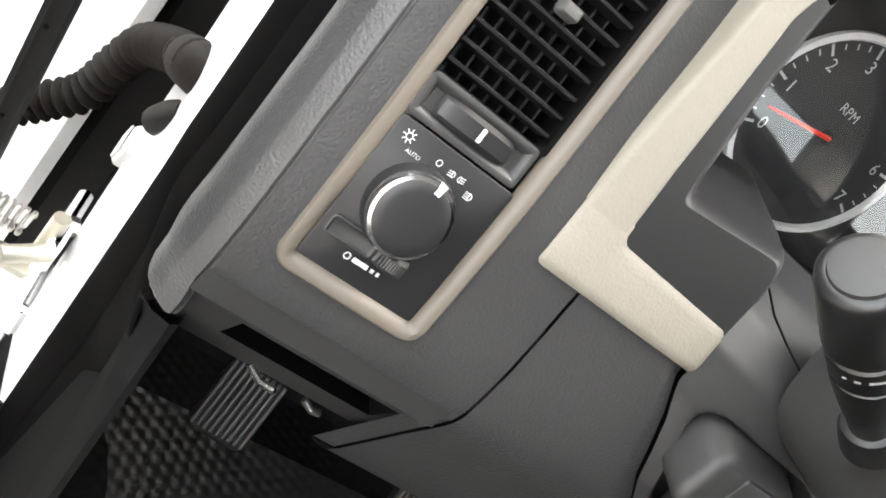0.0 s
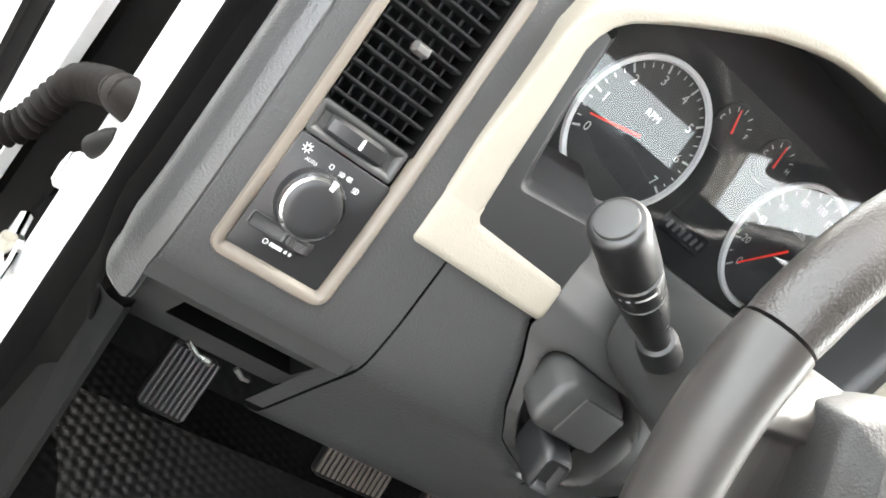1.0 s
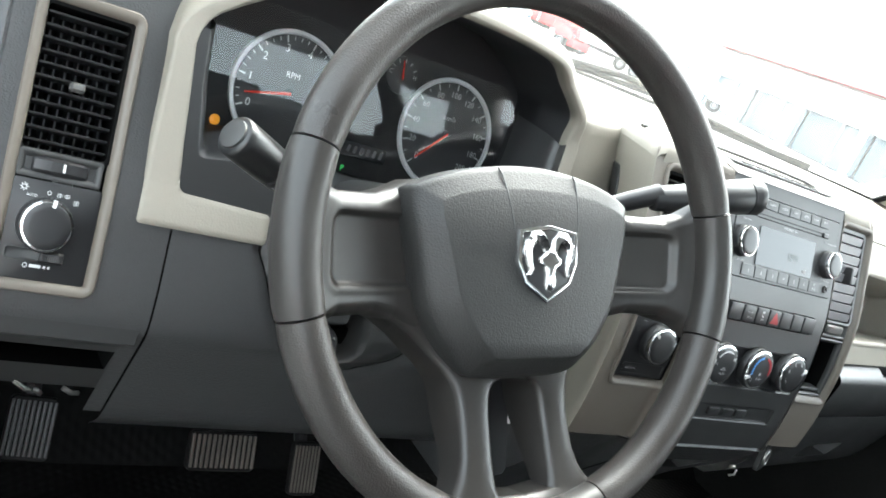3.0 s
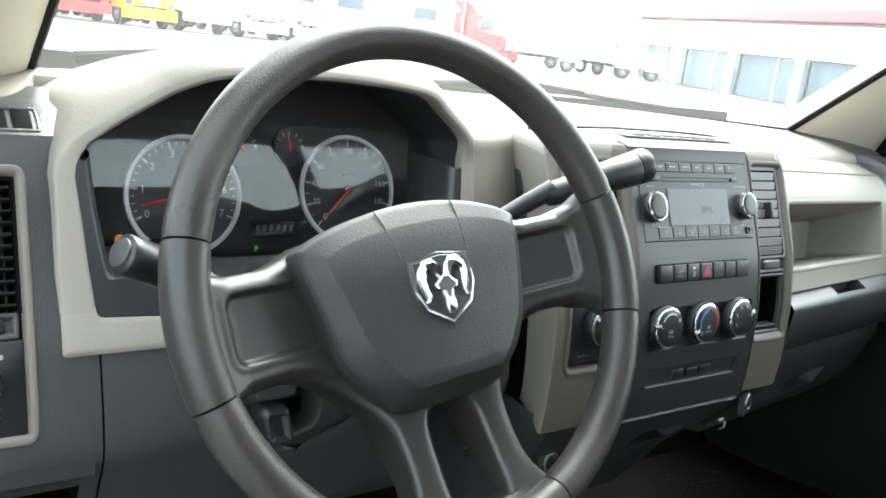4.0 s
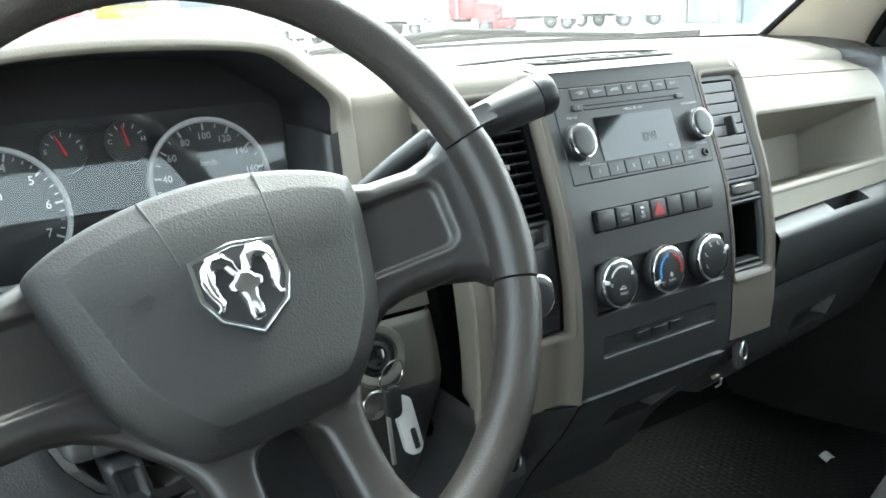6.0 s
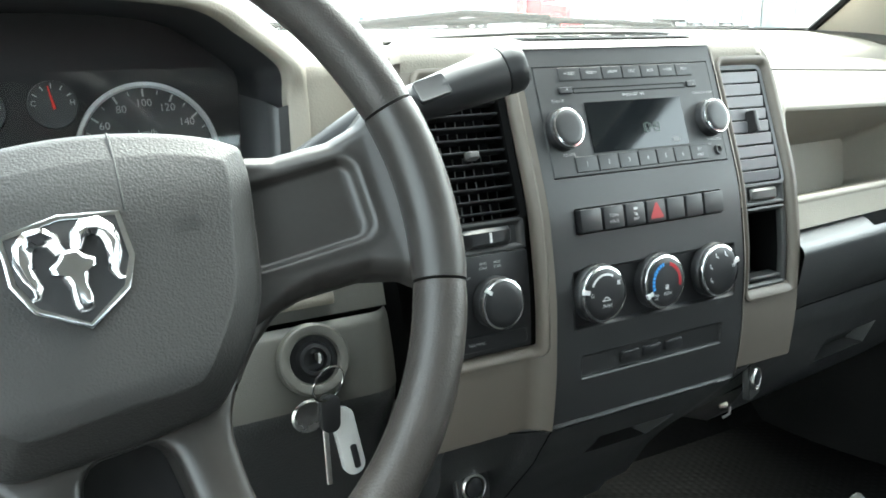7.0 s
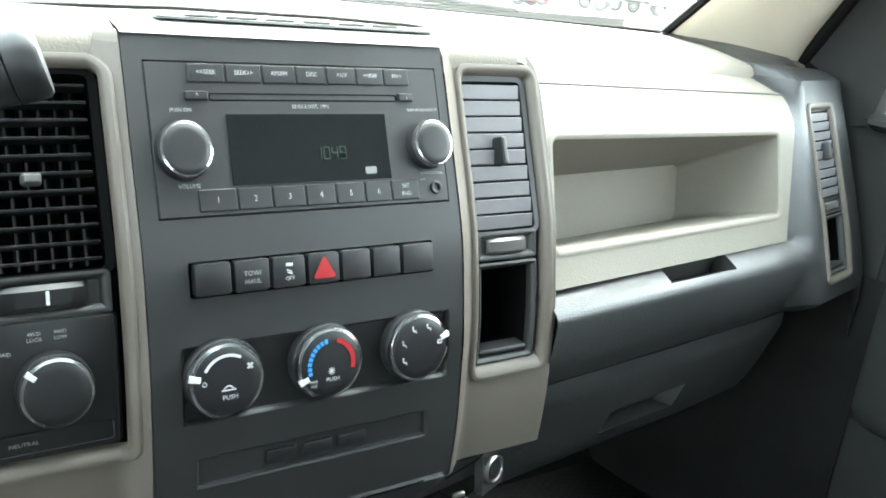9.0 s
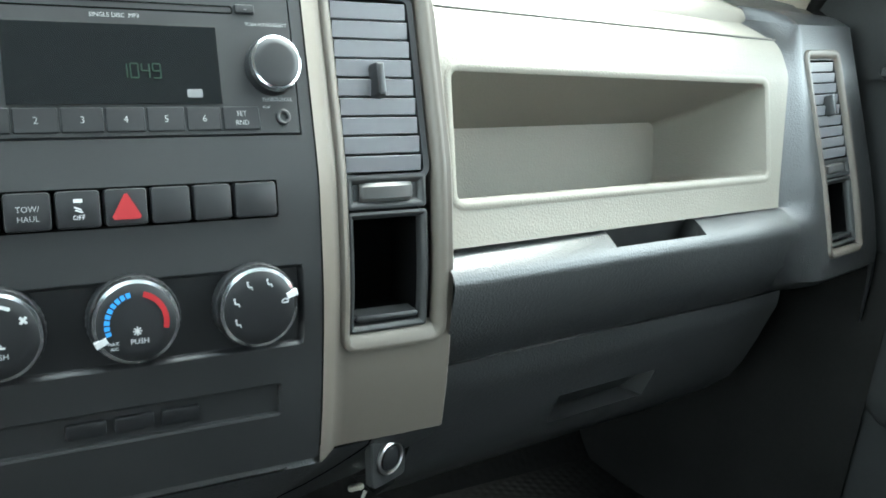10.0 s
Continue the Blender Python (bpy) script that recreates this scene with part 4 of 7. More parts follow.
def brow_ring(side, crown):
    """side and crown: (outwards, forwards, down) on the upright legs and over the top."""
    ring = []
    for x, z in BROW:
        k = min(1.0, max(0.0, (z - 1.44) / 0.03))
        grow, ahead, lower = (side[i] * (1 - k) + crown[i] * k for i in range(3))
        d = Vector((x, (z - 1.40) * 1.2)).normalized() * k + Vector((math.copysign(1, x), 0)) * (1 - k)
        d.normalize()
        ring.append(Vector((x + d.x * grow * (1 + (1 - k) * (0.35 - 0.50 * ease((z - 1.31) / 0.13) if x < 0 else 0.11 - 0.17 * ease((z - 1.31) / 0.11))), brow_y(z) + ahead, z + d.y * grow * 0.8 - lower * max(0.0, (z - 1.40) / 0.12))))
    return ring
EDGE = ((0, 0.012, 0), (0, 0.012, 0))
Geo().loft([brow_ring(*EDGE), brow_ring((0.0, 0.0025, 0), (0.0006, 0.0030, 0)), brow_ring((0.0004, 0.0008, 0), (0.0020, 0.0006, 0)), brow_ring((0.0016, -0.0004, 0), (0.0045, -0.0014, 0)), brow_ring((0.0030, -0.0006, 0), (0.0060, -0.0019, 0)), brow_ring((0.0040, -0.0006, 0), (0.0066, -0.0018, 0)), brow_ring((0.0100, -0.0006, 0), (0.0090, -0.0014, 0)), brow_ring((0.0170, -0.0005, 0), (0.0122, -0.0002, 0)), brow_ring((0.0180, -0.0004, 0), (0.0138, 0.0008, 0)), brow_ring((0.0192, 0.0002, 0), (0.0170, 0.0040, 0)), brow_ring((0.0202, 0.0014, 0), (0.0220, 0.0100, 0)), brow_ring((0.0208, 0.0032, 0), (0.0260, 0.0180, 0)), brow_ring((0.0211, 0.0060, 0), (0.0300, 0.0300, 0)), brow_ring((0.0220, 0.03, 0), (0.040, 0.09, 0.010)), brow_ring((0.0225, 0.12, 0.01), (0.050, 0.20, 0.035)), brow_ring((0.023, 0.24, 0.04), (0.055, 0.30, 0.06))], False).make("gauge_brow", CREAM, dash, label="cream padded brow over the gauges")
def bar_piece(s):
    """The short foot of the brow that runs in towards the column."""
    geo = Geo()
    rings = []
    for x in (0.2138, 0.2128, 0.2105, 0.202, 0.190, 0.1868, 0.1866, 0.1862, 0.1855, 0.1845, 0.183, 0.1815, 0.1803, 0.175, 0.17, 0.15, 0.13, 0.115, 0.107, 0.1045, 0.104):
        s_in = min(1.0, max(0.0, (0.1868 - x) / 0.0065))
        lift = 0.0098 * (1 - math.sqrt(1 - (1 - s_in) ** 2)) if x < 0.1868 else 0.0098
        top = 1.3135 - 0.045 * max(0.0, 0.185 - x) + lift
        tip = 0.002 * max(0.0, (0.107 - x) / 0.003) + 0.002 * max(0.0, (x - 0.2118) / 0.002)
        yt = brow_y(top) - 0.0001
        rings.append([Vector((s * x, yt + 0.012, top)), Vector((s * x, yt + 0.001, top - tip)), Vector((s * x, yt - 0.0006 + tip, top - 0.0015 - tip)), Vector((s * x, brow_y(min(1.3125, top - 0.004)) - 0.0007 + tip, min(1.3125, top - 0.004))), Vector((s * x, brow_y(1.301) - 0.0008 + tip, 1.301)), Vector((s * x, 0.1990 + tip, 1.2915)), Vector((s * x, 0.1982 + tip, 1.2880)), Vector((s * x, 0.1992 + tip, 1.2852)), Vector((s * x, 0.206, 1.2835 + tip)), Vector((s * x, 0.222, 1.2835 + tip))])
    geo.loft(rings, False)
    geo.add(rings[-1], [tuple(range(10))]).add(rings[0], [tuple(range(10))])
    return geo.make("gauge_brow_bar", CREAM, dash)
bar_piece(-1)
bar_piece(1)
# dark inner surround of the gauges
def inner_ring(shrink, y):
    return [Vector((x * (1 - shrink), y + (z - 1.40) * 0.22, 1.395 + (z - 1.395) * (1 - shrink * 1.25))) for x, z in BROW]
Geo().loft([brow_ring(*EDGE), inner_ring(0.02, 0.262), inner_ring(0.05, 0.310), inner_ring(0.078, 0.346)], False).make("gauge_surround", HOOD, dash, label="black gauge hood lining")
# charcoal apron: flat faces beside the column that step in to the dials
def apron_y(z):
    return 0.2105 + 0.29 * (z - 1.313)
for s in (-1, 1):
    outer = [(0.1880, 1.3120), (0.1915, 1.350), (0.1965, 1.400), (0.2000, 1.4425)]
    inner = soft_corners([(0.1905, 1.4400), (0.1872, 1.400), (0.1835, 1.380), (0.1778, 1.347), (0.1740, 1.3435), (0.1680, 1.3440), (0.1200, 1.3498), (0.1120, 1.3500), (0.1085, 1.3440), (0.1050, 1.330)], 2)
    face = [Vector((s * x, apron_y(z), z)) for x, z in outer + inner + [(0.104, 1.307)]]
    rings = [[Vector((s * (x - a), apron_y(z) + b, z + c)) for x, z in inner] for a, b, c in ((0, 0, 0), (0.0012, 0.0008, 0.0006), (0.0045, 0.0060, 0.0030), (0.0062, 0.0130, 0.0042), (0.0070, 0.0300, 0.0048), (0.0080, 0.0800, 0.0050))]
    Geo().loft(rings, False).make("apron_lip", STACK, dash)
    Geo().add(face, [tuple(range(len(face)))]).make("gauge_apron", STACK, dash, label="smooth charcoal panel beside the dials")

# ---- steering wheel ----
TILT_W = radians(26.6)
WHEEL = Matrix(((1, 0, 0, 0.0), (0, math.sin(TILT_W), -math.cos(TILT_W), -0.009), (0, math.cos(TILT_W), math.sin(TILT_W), 1.4046), (0, 0, 0, 1))) @ Matrix.Rotation(radians(7.5), 4, "Z")
wheel = thing("steering_wheel", "dark grey vinyl four-spoke truck steering wheel, worn smooth", "steering wheel", place=WHEEL)
RIM_R, RIM_T = 0.187, 0.0150
def rim_arc(a0, a1, swell, n):
    geo = Geo()
    rings = []
    for i in range(n + 1):
        a = radians(a0 + (a1 - a0) * i / n)
        out = Vector((math.cos(a), math.sin(a), 0))
        edge = min(i, n - i) / n
        t = RIM_T * swell * (0.965 if min(i, n - i) == 0 else 1.0)
        rings.append([out * (RIM_R + t * math.cos(q) * 1.0) + Vector((0, 0, t * 1.06 * math.sin(q))) for q in (2 * math.pi * j / 20 for j in range(20))])
    return geo.loft(rings, True, True, True)
for name, a0, a1, swell, mat in (("rim_top", 13.0, 161.3, 1.0, WHEEL_SKIN), ("rim_left", 161.8, 192.5, 1.03, WHEEL_SMOOTH), ("rim_bottom_left", 193.0, 245.0, 1.0, WHEEL_SKIN), ("rim_bottom", 245.5, 288.5, 1.0, WHEEL_SMOOTH), ("rim_bottom_right", 289.0, 341.0, 1.0, WHEEL_SKIN), ("rim_right", 341.5, 372.5, 1.03, WHEEL_SMOOTH)):
    rim_arc(a0, a1, swell, max(10, int((a1 - a0) / 2.5))).make(name, mat, wheel)
# hub: padded airbag cover, spokes with pockets, two lower legs
def hub_ring(pts, grow, z):
    out = []
    for x, y in pts:
        d = math.hypot(x, y + 0.012)
        k = 1 + grow / d
        out.append(Vector((x * k, (y + 0.012) * k - 0.012, z(x * k, y * k) if callable(z) else z)))
    return out
HUB = [(-0.100, 0.036), (-0.092, 0.046), (-0.060, 0.057), (-0.020, 0.0635), (0.020, 0.0635), (0.060, 0.057), (0.092, 0.046), (0.100, 0.036), (0.094, 0.000), (0.086, -0.034), (0.074, -0.056), (0.056, -0.078), (0.042, -0.086), (0.0, -0.088), (-0.042, -0.086), (-0.056, -0.078), (-0.074, -0.056), (-0.086, -0.034), (-0.094, 0.000)]
def dense(pts, n=4):
    out = []
    m = len(pts)
    for i in range(m):
        p0, p1, p2, p3 = (Vector(pts[(i + j - 1) % m]) for j in range(4))
        for k in range(n):
            t = k / n
            out.append(tuple(0.5 * ((2 * p1) + (p2 - p0) * t + (2 * p0 - 5 * p1 + 4 * p2 - p3) * t * t + (3 * p1 - p0 - 3 * p2 + p3) * t ** 3)))
    return out
HUBD = dense(HUB)
def dome(x, y):
    """The cover's front: gently crowned, leaning back towards its top and more steeply at its foot."""
    return 0.006 - 0.009 * (x / 0.1) ** 2 - 4.2 * max(0.0, y - 0.014) ** 2 - 0.06 * max(0.0, y - 0.014) - 0.30 * max(0.0, -0.062 - y)
pad = Geo()
rings = [hub_ring(HUBD, -0.003, -0.045), hub_ring(HUBD, 0.0, -0.032), hub_ring(HUBD, -0.0004, -0.0245)]
for inset in (0.0008, 0.0018, 0.0030, 0.0045, 0.0065, 0.0165, 0.0175, 0.0183, 0.0195, 0.026):
    ring = []
    for p, (x, y) in zip(hub_ring(HUBD, -inset, 0.0), HUBD):
        drop = float(np.interp(y, [-0.088, -0.060, -0.030, 0.036, 0.050, 0.064], [0.017, 0.014, 0.0125, 0.010, 0.004, 0.003]))
        round_off = 0.0035 * max(0.0, 1 - inset / 0.0045) ** 2
        ring.append(Vector((p.x, p.y, dome(p.x, p.y) - drop * max(0.0, 1 - inset / 0.0180) - round_off)))
    rings.append(ring)
for k in (0.62, 0.48, 0.34, 0.18, 0.05):
    rings.append([Vector((x * k, (y + 0.012) * k - 0.012, dome(x * k, (y + 0.012) * k - 0.012))) for x, y in HUBD])
pad.loft(rings, True, False, True)
pad.make("airbag_cover", PAD_SKIN, wheel, label="grained dark grey airbag cover")
# the grooves that run up from the badge to the top edge, and the recess line round the badge
for s in (-1, 1):
    line = [(s * (0.0285 + 0.0015 * k), 0.014 + 0.0115 * k) for k in (0.35, 1, 2, 3, 3.6, 4.0)]
    Geo().tube([(x, y, dome(x, y) - 0.0003 - (0.0016 if y > 0.057 else 0.0)) for x, y in line], 0.0007, 6).make("cover_seam", BLACK, wheel)
# horn marks
for s, y in ((-0.055, 0.004), (0.055, 0.004)):
    horn = Geo()
    horn.bar(s - 0.006, y + 0.0035, s + 0.006, y + 0.0035, 0.001, lambda u, v, w: (u, v, dome(u, v) + 0.0009))
    horn.bar(s - 0.006, y - 0.0005, s + 0.004, y - 0.0005, 0.001, lambda u, v, w: (u, v, dome(u, v) + 0.0009))
    horn.bar(s + 0.005, y - 0.003, s + 0.006, y + 0.0035, 0.001, lambda u, v, w: (u, v, dome(u, v) + 0.0009))
    horn.make("horn_mark", BLACK, wheel, smooth=False)
# badge: black shield with a chrome edge and plain bright lobes
SH = [(-0.0255, 0.0175), (0.0, 0.0215), (0.0255, 0.0175), (0.0262, -0.004), (0.020, -0.018), (0.0, -0.031), (-0.020, -0.018), (-0.0262, -0.004)]
def sh_map(u, v, w):
    return (u, v, dome(u, v) + 0.0008 + w)
badge_ob = Geo().poly(SH, [(0.0, -0.004), (0.0, 0.0008), (0.0015, 0.0012)], sh_map).make("badge", BLACK, wheel, label="black shield badge with chrome edge")
Geo().poly(SH, [(-0.0012, -0.001), (-0.0006, 0.0016), (0.0008, 0.0020), (0.0022, 0.0016), (0.0026, 0.0004)], sh_map, False, False).make("badge_edge", CHROME, badge_ob)
def relief(path, widths, height):
    """A low bright ridge along a line on the badge."""
    geo = Geo()
    pts = [Vector(p) for p in path]
    rings = []
    for i, p in enumerate(pts):
        d = (pts[min(i + 1, len(pts) - 1)] - pts[max(i - 1, 0)]).normalized()
        n = Vector((-d.y, d.x))
        h = height * min(1.0, widths[i] / 0.003)
        rings.append([Vector(sh_map(*(p + n * (widths[i] * q)), w * h)) for q, w in ((-1, 0.2), (-0.92, 0.62), (-0.35, 1.0), (0.25, 0.86), (0.9, 0.5), (1, 0.2))])
    return geo.loft(rings, True, True, True)
for s in (-1, 1):
    arc = [(0.0035, 0.0045), (0.0055, 0.0105), (0.0095, 0.0138), (0.0140, 0.0134), (0.0178, 0.0098), (0.0192, 0.0040), (0.0180, -0.0030), (0.0158, -0.0085), (0.0172, -0.0125), (0.0205, -0.0130)]
    relief([(s * u, v) for u, v in arc], [0.0028, 0.0040, 0.0046, 0.0048, 0.0044, 0.0040, 0.0034, 0.0028, 0.0020, 0.0007], 0.0052).make("badge_relief", CHROME, badge_ob)
snout = [(-0.0030, 0.0060), (-0.0062, 0.0020), (-0.0105, -0.0005), (-0.0098, -0.0040), (-0.0060, -0.0062), (-0.0042, -0.0130), (-0.0046, -0.0185), (-0.0036, -0.0232), (0.0, -0.0242)]
snout = snout + [(-u, v) for u, v in snout[-2::-1]]
Geo().poly(snout, [(0.0, 0.0008), (0.0003, 0.0030), (0.0016, 0.0046), (0.0036, 0.0052)], sh_map).make("badge_relief", CHROME, badge_ob)

# side spokes, each with a shallow pocket
SPOKE_X = [0.080, 0.100, 0.118, 0.150, 0.166, 0.176, 0.184]
def spoke(sign):
    """A broad spoke that flares into the rim, with a shallow round-cornered pocket."""
    rings = []
    for i in range(79):
        x = 0.080 + 0.104 * i / 78
        back = float(np.interp(x, [0.080, 0.150, 0.168, 0.184], [0.030, 0.024, 0.012, 0.006]))
        top = float(np.interp(x, SPOKE_X, [0.050, 0.042, 0.037, 0.036, 0.040, 0.048, 0.054]))
        bot = float(np.interp(x, SPOKE_X, [-0.056, -0.046, -0.042, -0.043, -0.050, -0.062, -0.070]))
        z = float(np.interp(x, SPOKE_X, [-0.033, -0.030, -0.026, -0.017, -0.010, -0.004, 0.0]))
        ring = [Vector((sign * x, top + 0.001, z - back - 0.006))]
        for j in range(73):
            y = top + (bot - top) * j / 72
            d = min(top - y, y - bot)
            h = 0.0012 - 0.0085 * max(0.0, 1 - d / 0.010) ** 2.2
            h -= 0.0042 * soft_box(x, y, 0.060, -0.025, 0.1585, 0.0245, 0.011, 0.0048)
            h += 0.0009 * (soft_box(x, y, 0.056, -0.031, 0.1645, 0.0305, 0.014, 0.006) - soft_box(x, y, 0.060, -0.026, 0.1595, 0.0255, 0.011, 0.004))
            ring.append(Vector((sign * x, y, z + h)))
        rings.append(ring + [Vector((sign * x, bot - 0.001, z - back - 0.006))])
    return Geo().loft(rings, True, True, True).make("spoke", WHEEL_SMOOTH, wheel, label="smooth dark grey plastic spoke with a shallow pocket")
spoke(-1)
spoke(1)
# lower legs, which flow out of the spokes and meet above a round-topped slot
LEG = [(-0.036, 0.0, 0.130, -0.034), (-0.042, 0.0, 0.108, -0.034), (-0.050, 0.0, 0.093, -0.034), (-0.060, 0.0, 0.0795, -0.033), (-0.070, 0.0, 0.0700, -0.031), (-0.080, 0.0, 0.0605, -0.027), (-0.0875, 0.0, 0.0555, -0.024), (-0.0885, 0.0100, 0.0550, -0.0235), (-0.0905, 0.0155, 0.0540, -0.0230), (-0.0950, 0.0198, 0.0525, -0.0215), (-0.1010, 0.0218, 0.0512, -0.0200), (-0.1120, 0.0228, 0.0505, -0.0180), (-0.125, 0.0234, 0.0503, -0.0150), (-0.140, 0.0240, 0.0515, -0.0115), (-0.152, 0.0243, 0.0550, -0.008), (-0.160, 0.0240, 0.0600, -0.0055), (-0.1655, 0.0225, 0.0660, -0.0040), (-0.1675, 0.0, 0.0690, -0.0035), (-0.174, 0.0, 0.0810, -0.0015), (-0.181, 0.0, 0.0960, 0.0)]
for s in (-1, 1):
    leg = Geo()
    rings = []
    for y, xi, xo, z in LEG:
        r = min(0.008, (xo - xi) * 0.3)
        back = float(np.interp(y, [-0.181, -0.160, -0.120, -0.036], [0.016, 0.030, 0.046, 0.052]))
        ri = r if xi > 0 else 0.0
        sec = [(xi + (0.002 if xi > 0 else 0), z - back), (xi, z - 0.007 if xi > 0 else z - 0.006)]
        sec += [(xi + ri * (1 - math.cos(a)), z - (0.007 if xi > 0 else 0.0) * (1 - math.sin(a))) for a in (math.pi / 8, math.pi / 4, 3 * math.pi / 8, math.pi / 2)]
        sec += [((xi + xo) / 2, z + 0.0012)]
        sec += [(xo - r * (1 - math.sin(a)), z - 0.007 * (1 - math.cos(a))) for a in (0, math.pi / 8, math.pi / 4, 3 * math.pi / 8, math.pi / 2)]
        sec += [(xo - 0.004, z - back)]
        rings.append([Vector((s * x, y, h)) for x, h in sec])
    leg.loft(rings, True, True, True)
    leg.make("lower_spoke", WHEEL_SMOOTH, wheel)
Geo().disc(0, 0, [(0.045, -0.10), (0.050, -0.06), (0.050, -0.034)], 28).make("hub_boss", BLACK, wheel)
Geo().rloft(-0.030, -0.170, 0.030, -0.090, 0.006, [(0, -0.072), (0, -0.066)], flat, True, True).make("hub_back", BLACK, wheel)

# ---- steering column ----
column = thing("steering_column", "black plastic steering column shroud with a stalk and a tilt lever", "steering column")
def col_ring(d, rx, ry, dz=0.0):
    c = Vector((0, -0.009 + d * math.cos(TILT_W), 1.4046 - d * math.sin(TILT_W) + dz))
    up = Vector((0, math.sin(TILT_W), math.cos(TILT_W)))
    ring = []
    for i in range(32):
        a = 2 * math.pi * i / 32
        cx, cy = math.cos(a), math.sin(a)
        k = 1 / (abs(cx) ** 3.2 + abs(cy) ** 3.2) ** (1 / 3.2)
        ring.append(c + Vector((rx * k * cx, 0, 0)) + up * (ry * k * cy))
    return ring
Geo().loft([col_ring(0.055, 0.044, 0.038), col_ring(0.065, 0.050, 0.044), col_ring(0.085, 0.054, 0.048), col_ring(0.13, 0.056, 0.050, 0.004), col_ring(0.17, 0.058, 0.046, 0.010), col_ring(0.24, 0.060, 0.040, 0.025)], True, True, True).make("shroud", DARK_SMOOTH, column)
# surround between column, gauges and knee panels, with the tilt lever's recess
SUR = [(0.285, 1.342), (0.250, 1.333), (0.226, 1.320), (0.207, 1.302), (0.200, 1.287), (0.196, 1.272), (0.190, 1.258), (0.185, 1.242), (0.181, 1.226), (0.180, 1.210), (0.182, 1.196), (0.186, 1.184), (0.190, 1.172)]
def sur_at(u, v, w):
    """u from -1 to 1 across the surround, v down its profile."""
    i = min(int(v), len(SUR) - 2)
    k = v - i
    y = SUR[i][0] * (1 - k) + SUR[i + 1][0] * k
    z = SUR[i][1] * (1 - k) + SUR[i + 1][1] * k
    half = knee_rear(z) - 0.0012
    swell = 0.024 * (1 - u * u) * min(1.0, max(0.0, (z - 1.168) / 0.03)) * math.exp(-((z - 1.255) / 0.075) ** 2)
    return (u * half, y - swell - w + 0.001, z)
def surround(u, v, w):
    """The shroud's skin, with the lever's pocket and the raised rim of the stalk's hole."""
    x, y, z = sur_at(u, v, 0)
    half = knee_rear(z)
    dip = 0.034 * soft_box(x, z, max(-0.096, -half + 0.010), 1.186, 0.010, 1.284, 0.030, 0.013)
    rim = 0.004 * math.exp(-(((x + 0.073) / 0.020) ** 2 + ((z - 1.340) / 0.012) ** 2))
    return (x, y + dip - rim, z)
Geo().grid([-1 + i / 36 for i in range(73)], [i / 7 for i in range(85)], surround).make("column_surround", DARK_SMOOTH, column)
def mount_map(u, v, w):
    return (u + 0.18 * (v - 1.26), 0.166 - w + 0.30 * (v - 1.25), v)
Geo().rloft(-0.080, 1.240, -0.018, 1.279, 0.012, [(-0.002, -0.03), (0.0, 0.002), (0.0015, 0.006), (0.005, 0.0085), (0.009, 0.009)], mount_map, False, True).make("lever_mount", DARK_SMOOTH, column)
Geo().rloft(-0.060, 1.2445, -0.0215, 1.275, 0.003, [(0, 0.0084), (0.0004, 0.0102), (0.0014, 0.0106)], mount_map, False, True).make("mount_cover", DARK_SMOOTH, column)
Geo().rloft(-0.056, 1.202, -0.028, 1.238, 0.008, [(0, -0.03), (0.0, 0.002), (0.0015, 0.007), (0.004, 0.0095), (0.007, 0.0085), (0.0095, 0.005)], lambda u, v, w: (u - 0.2 * (v - 1.22), 0.152 - w + 0.1 * (v - 1.22), v), False, True).make("tilt_lever", BLACK, column)
Geo().rloft(-0.018, 1.204, 0.004, 1.222, 0.004, [(0, 0.0), (0.001, 0.001)], lambda u, v, w: (u, 0.190 - w, v), False, True).make("lever_slot", DEEP, column)
# parting line of the shroud, from the gauge panel down past the stalk
Geo().tube([tuple(Vector(surround(u, v, 0)) + Vector((0, -0.0004, 0))) for u, v in ((-0.86, 0.6), (-0.80, 1.1), (-0.72, 1.6), (-0.60, 1.95), (-0.46, 2.2), (-0.32, 2.6))], 0.0007, 6).make("parting_line", DEEP, column)
STALK_A, STALK_B = Vector((-0.092, 0.134, 1.351)), Vector((-0.196, 0.104, 1.402))
def along(a, b, k):
    return a * (1 - k) + b * k
stalk = Geo().tube([along(STALK_A, STALK_B, k) for k in (-0.05, 0.05, 0.12, 0.24, 0.36, 0.44, 0.455, 0.46)], [0.0082, 0.0088, 0.0098, 0.0118, 0.0132, 0.0138, 0.0137, 0.0125], 24)
STALK = material("gloss_black_plastic", (0.008, 0.008, 0.0085), 0.30, bump=0.04, bump_scale=1800)
st = stalk.make("signal_stalk", STALK, column, label="black signal and wiper stalk with a rotary end")
Geo().tube([along(STALK_A, STALK_B, k) for k in (0.47, 0.475, 0.60, 0.62, 0.63)], [0.0125, 0.0138, 0.0146, 0.0144, 0.0128], 24).make("stalk_collar", STALK, st)
Geo().tube([along(STALK_A, STALK_B, k) for k in (0.64, 0.645, 0.66, 0.94, 0.985, 1.0, 1.004)], [0.0128, 0.0142, 0.0150, 0.0152, 0.0150, 0.0135, 0.0115], 28).make("stalk_knob", STALK, st)
axis = (STALK_B - STALK_A).normalized()
Geo().tube([STALK_B + axis * 0.0004, STALK_B + axis * 0.0022, STALK_B + axis * 0.0026], [0.0112, 0.0108, 0.0095], 28).make("stalk_cap", DARK_SMOOTH, st)
marks = Geo()
side_a = axis.cross(Vector((0, 0, 1))).normalized()
side_b = axis.cross(side_a)
turn_m = math.degrees(math.atan2(side_b.dot(Vector((-0.25, -0.27, 0.10))), side_a.dot(Vector((-0.25, -0.27, 0.10)))))
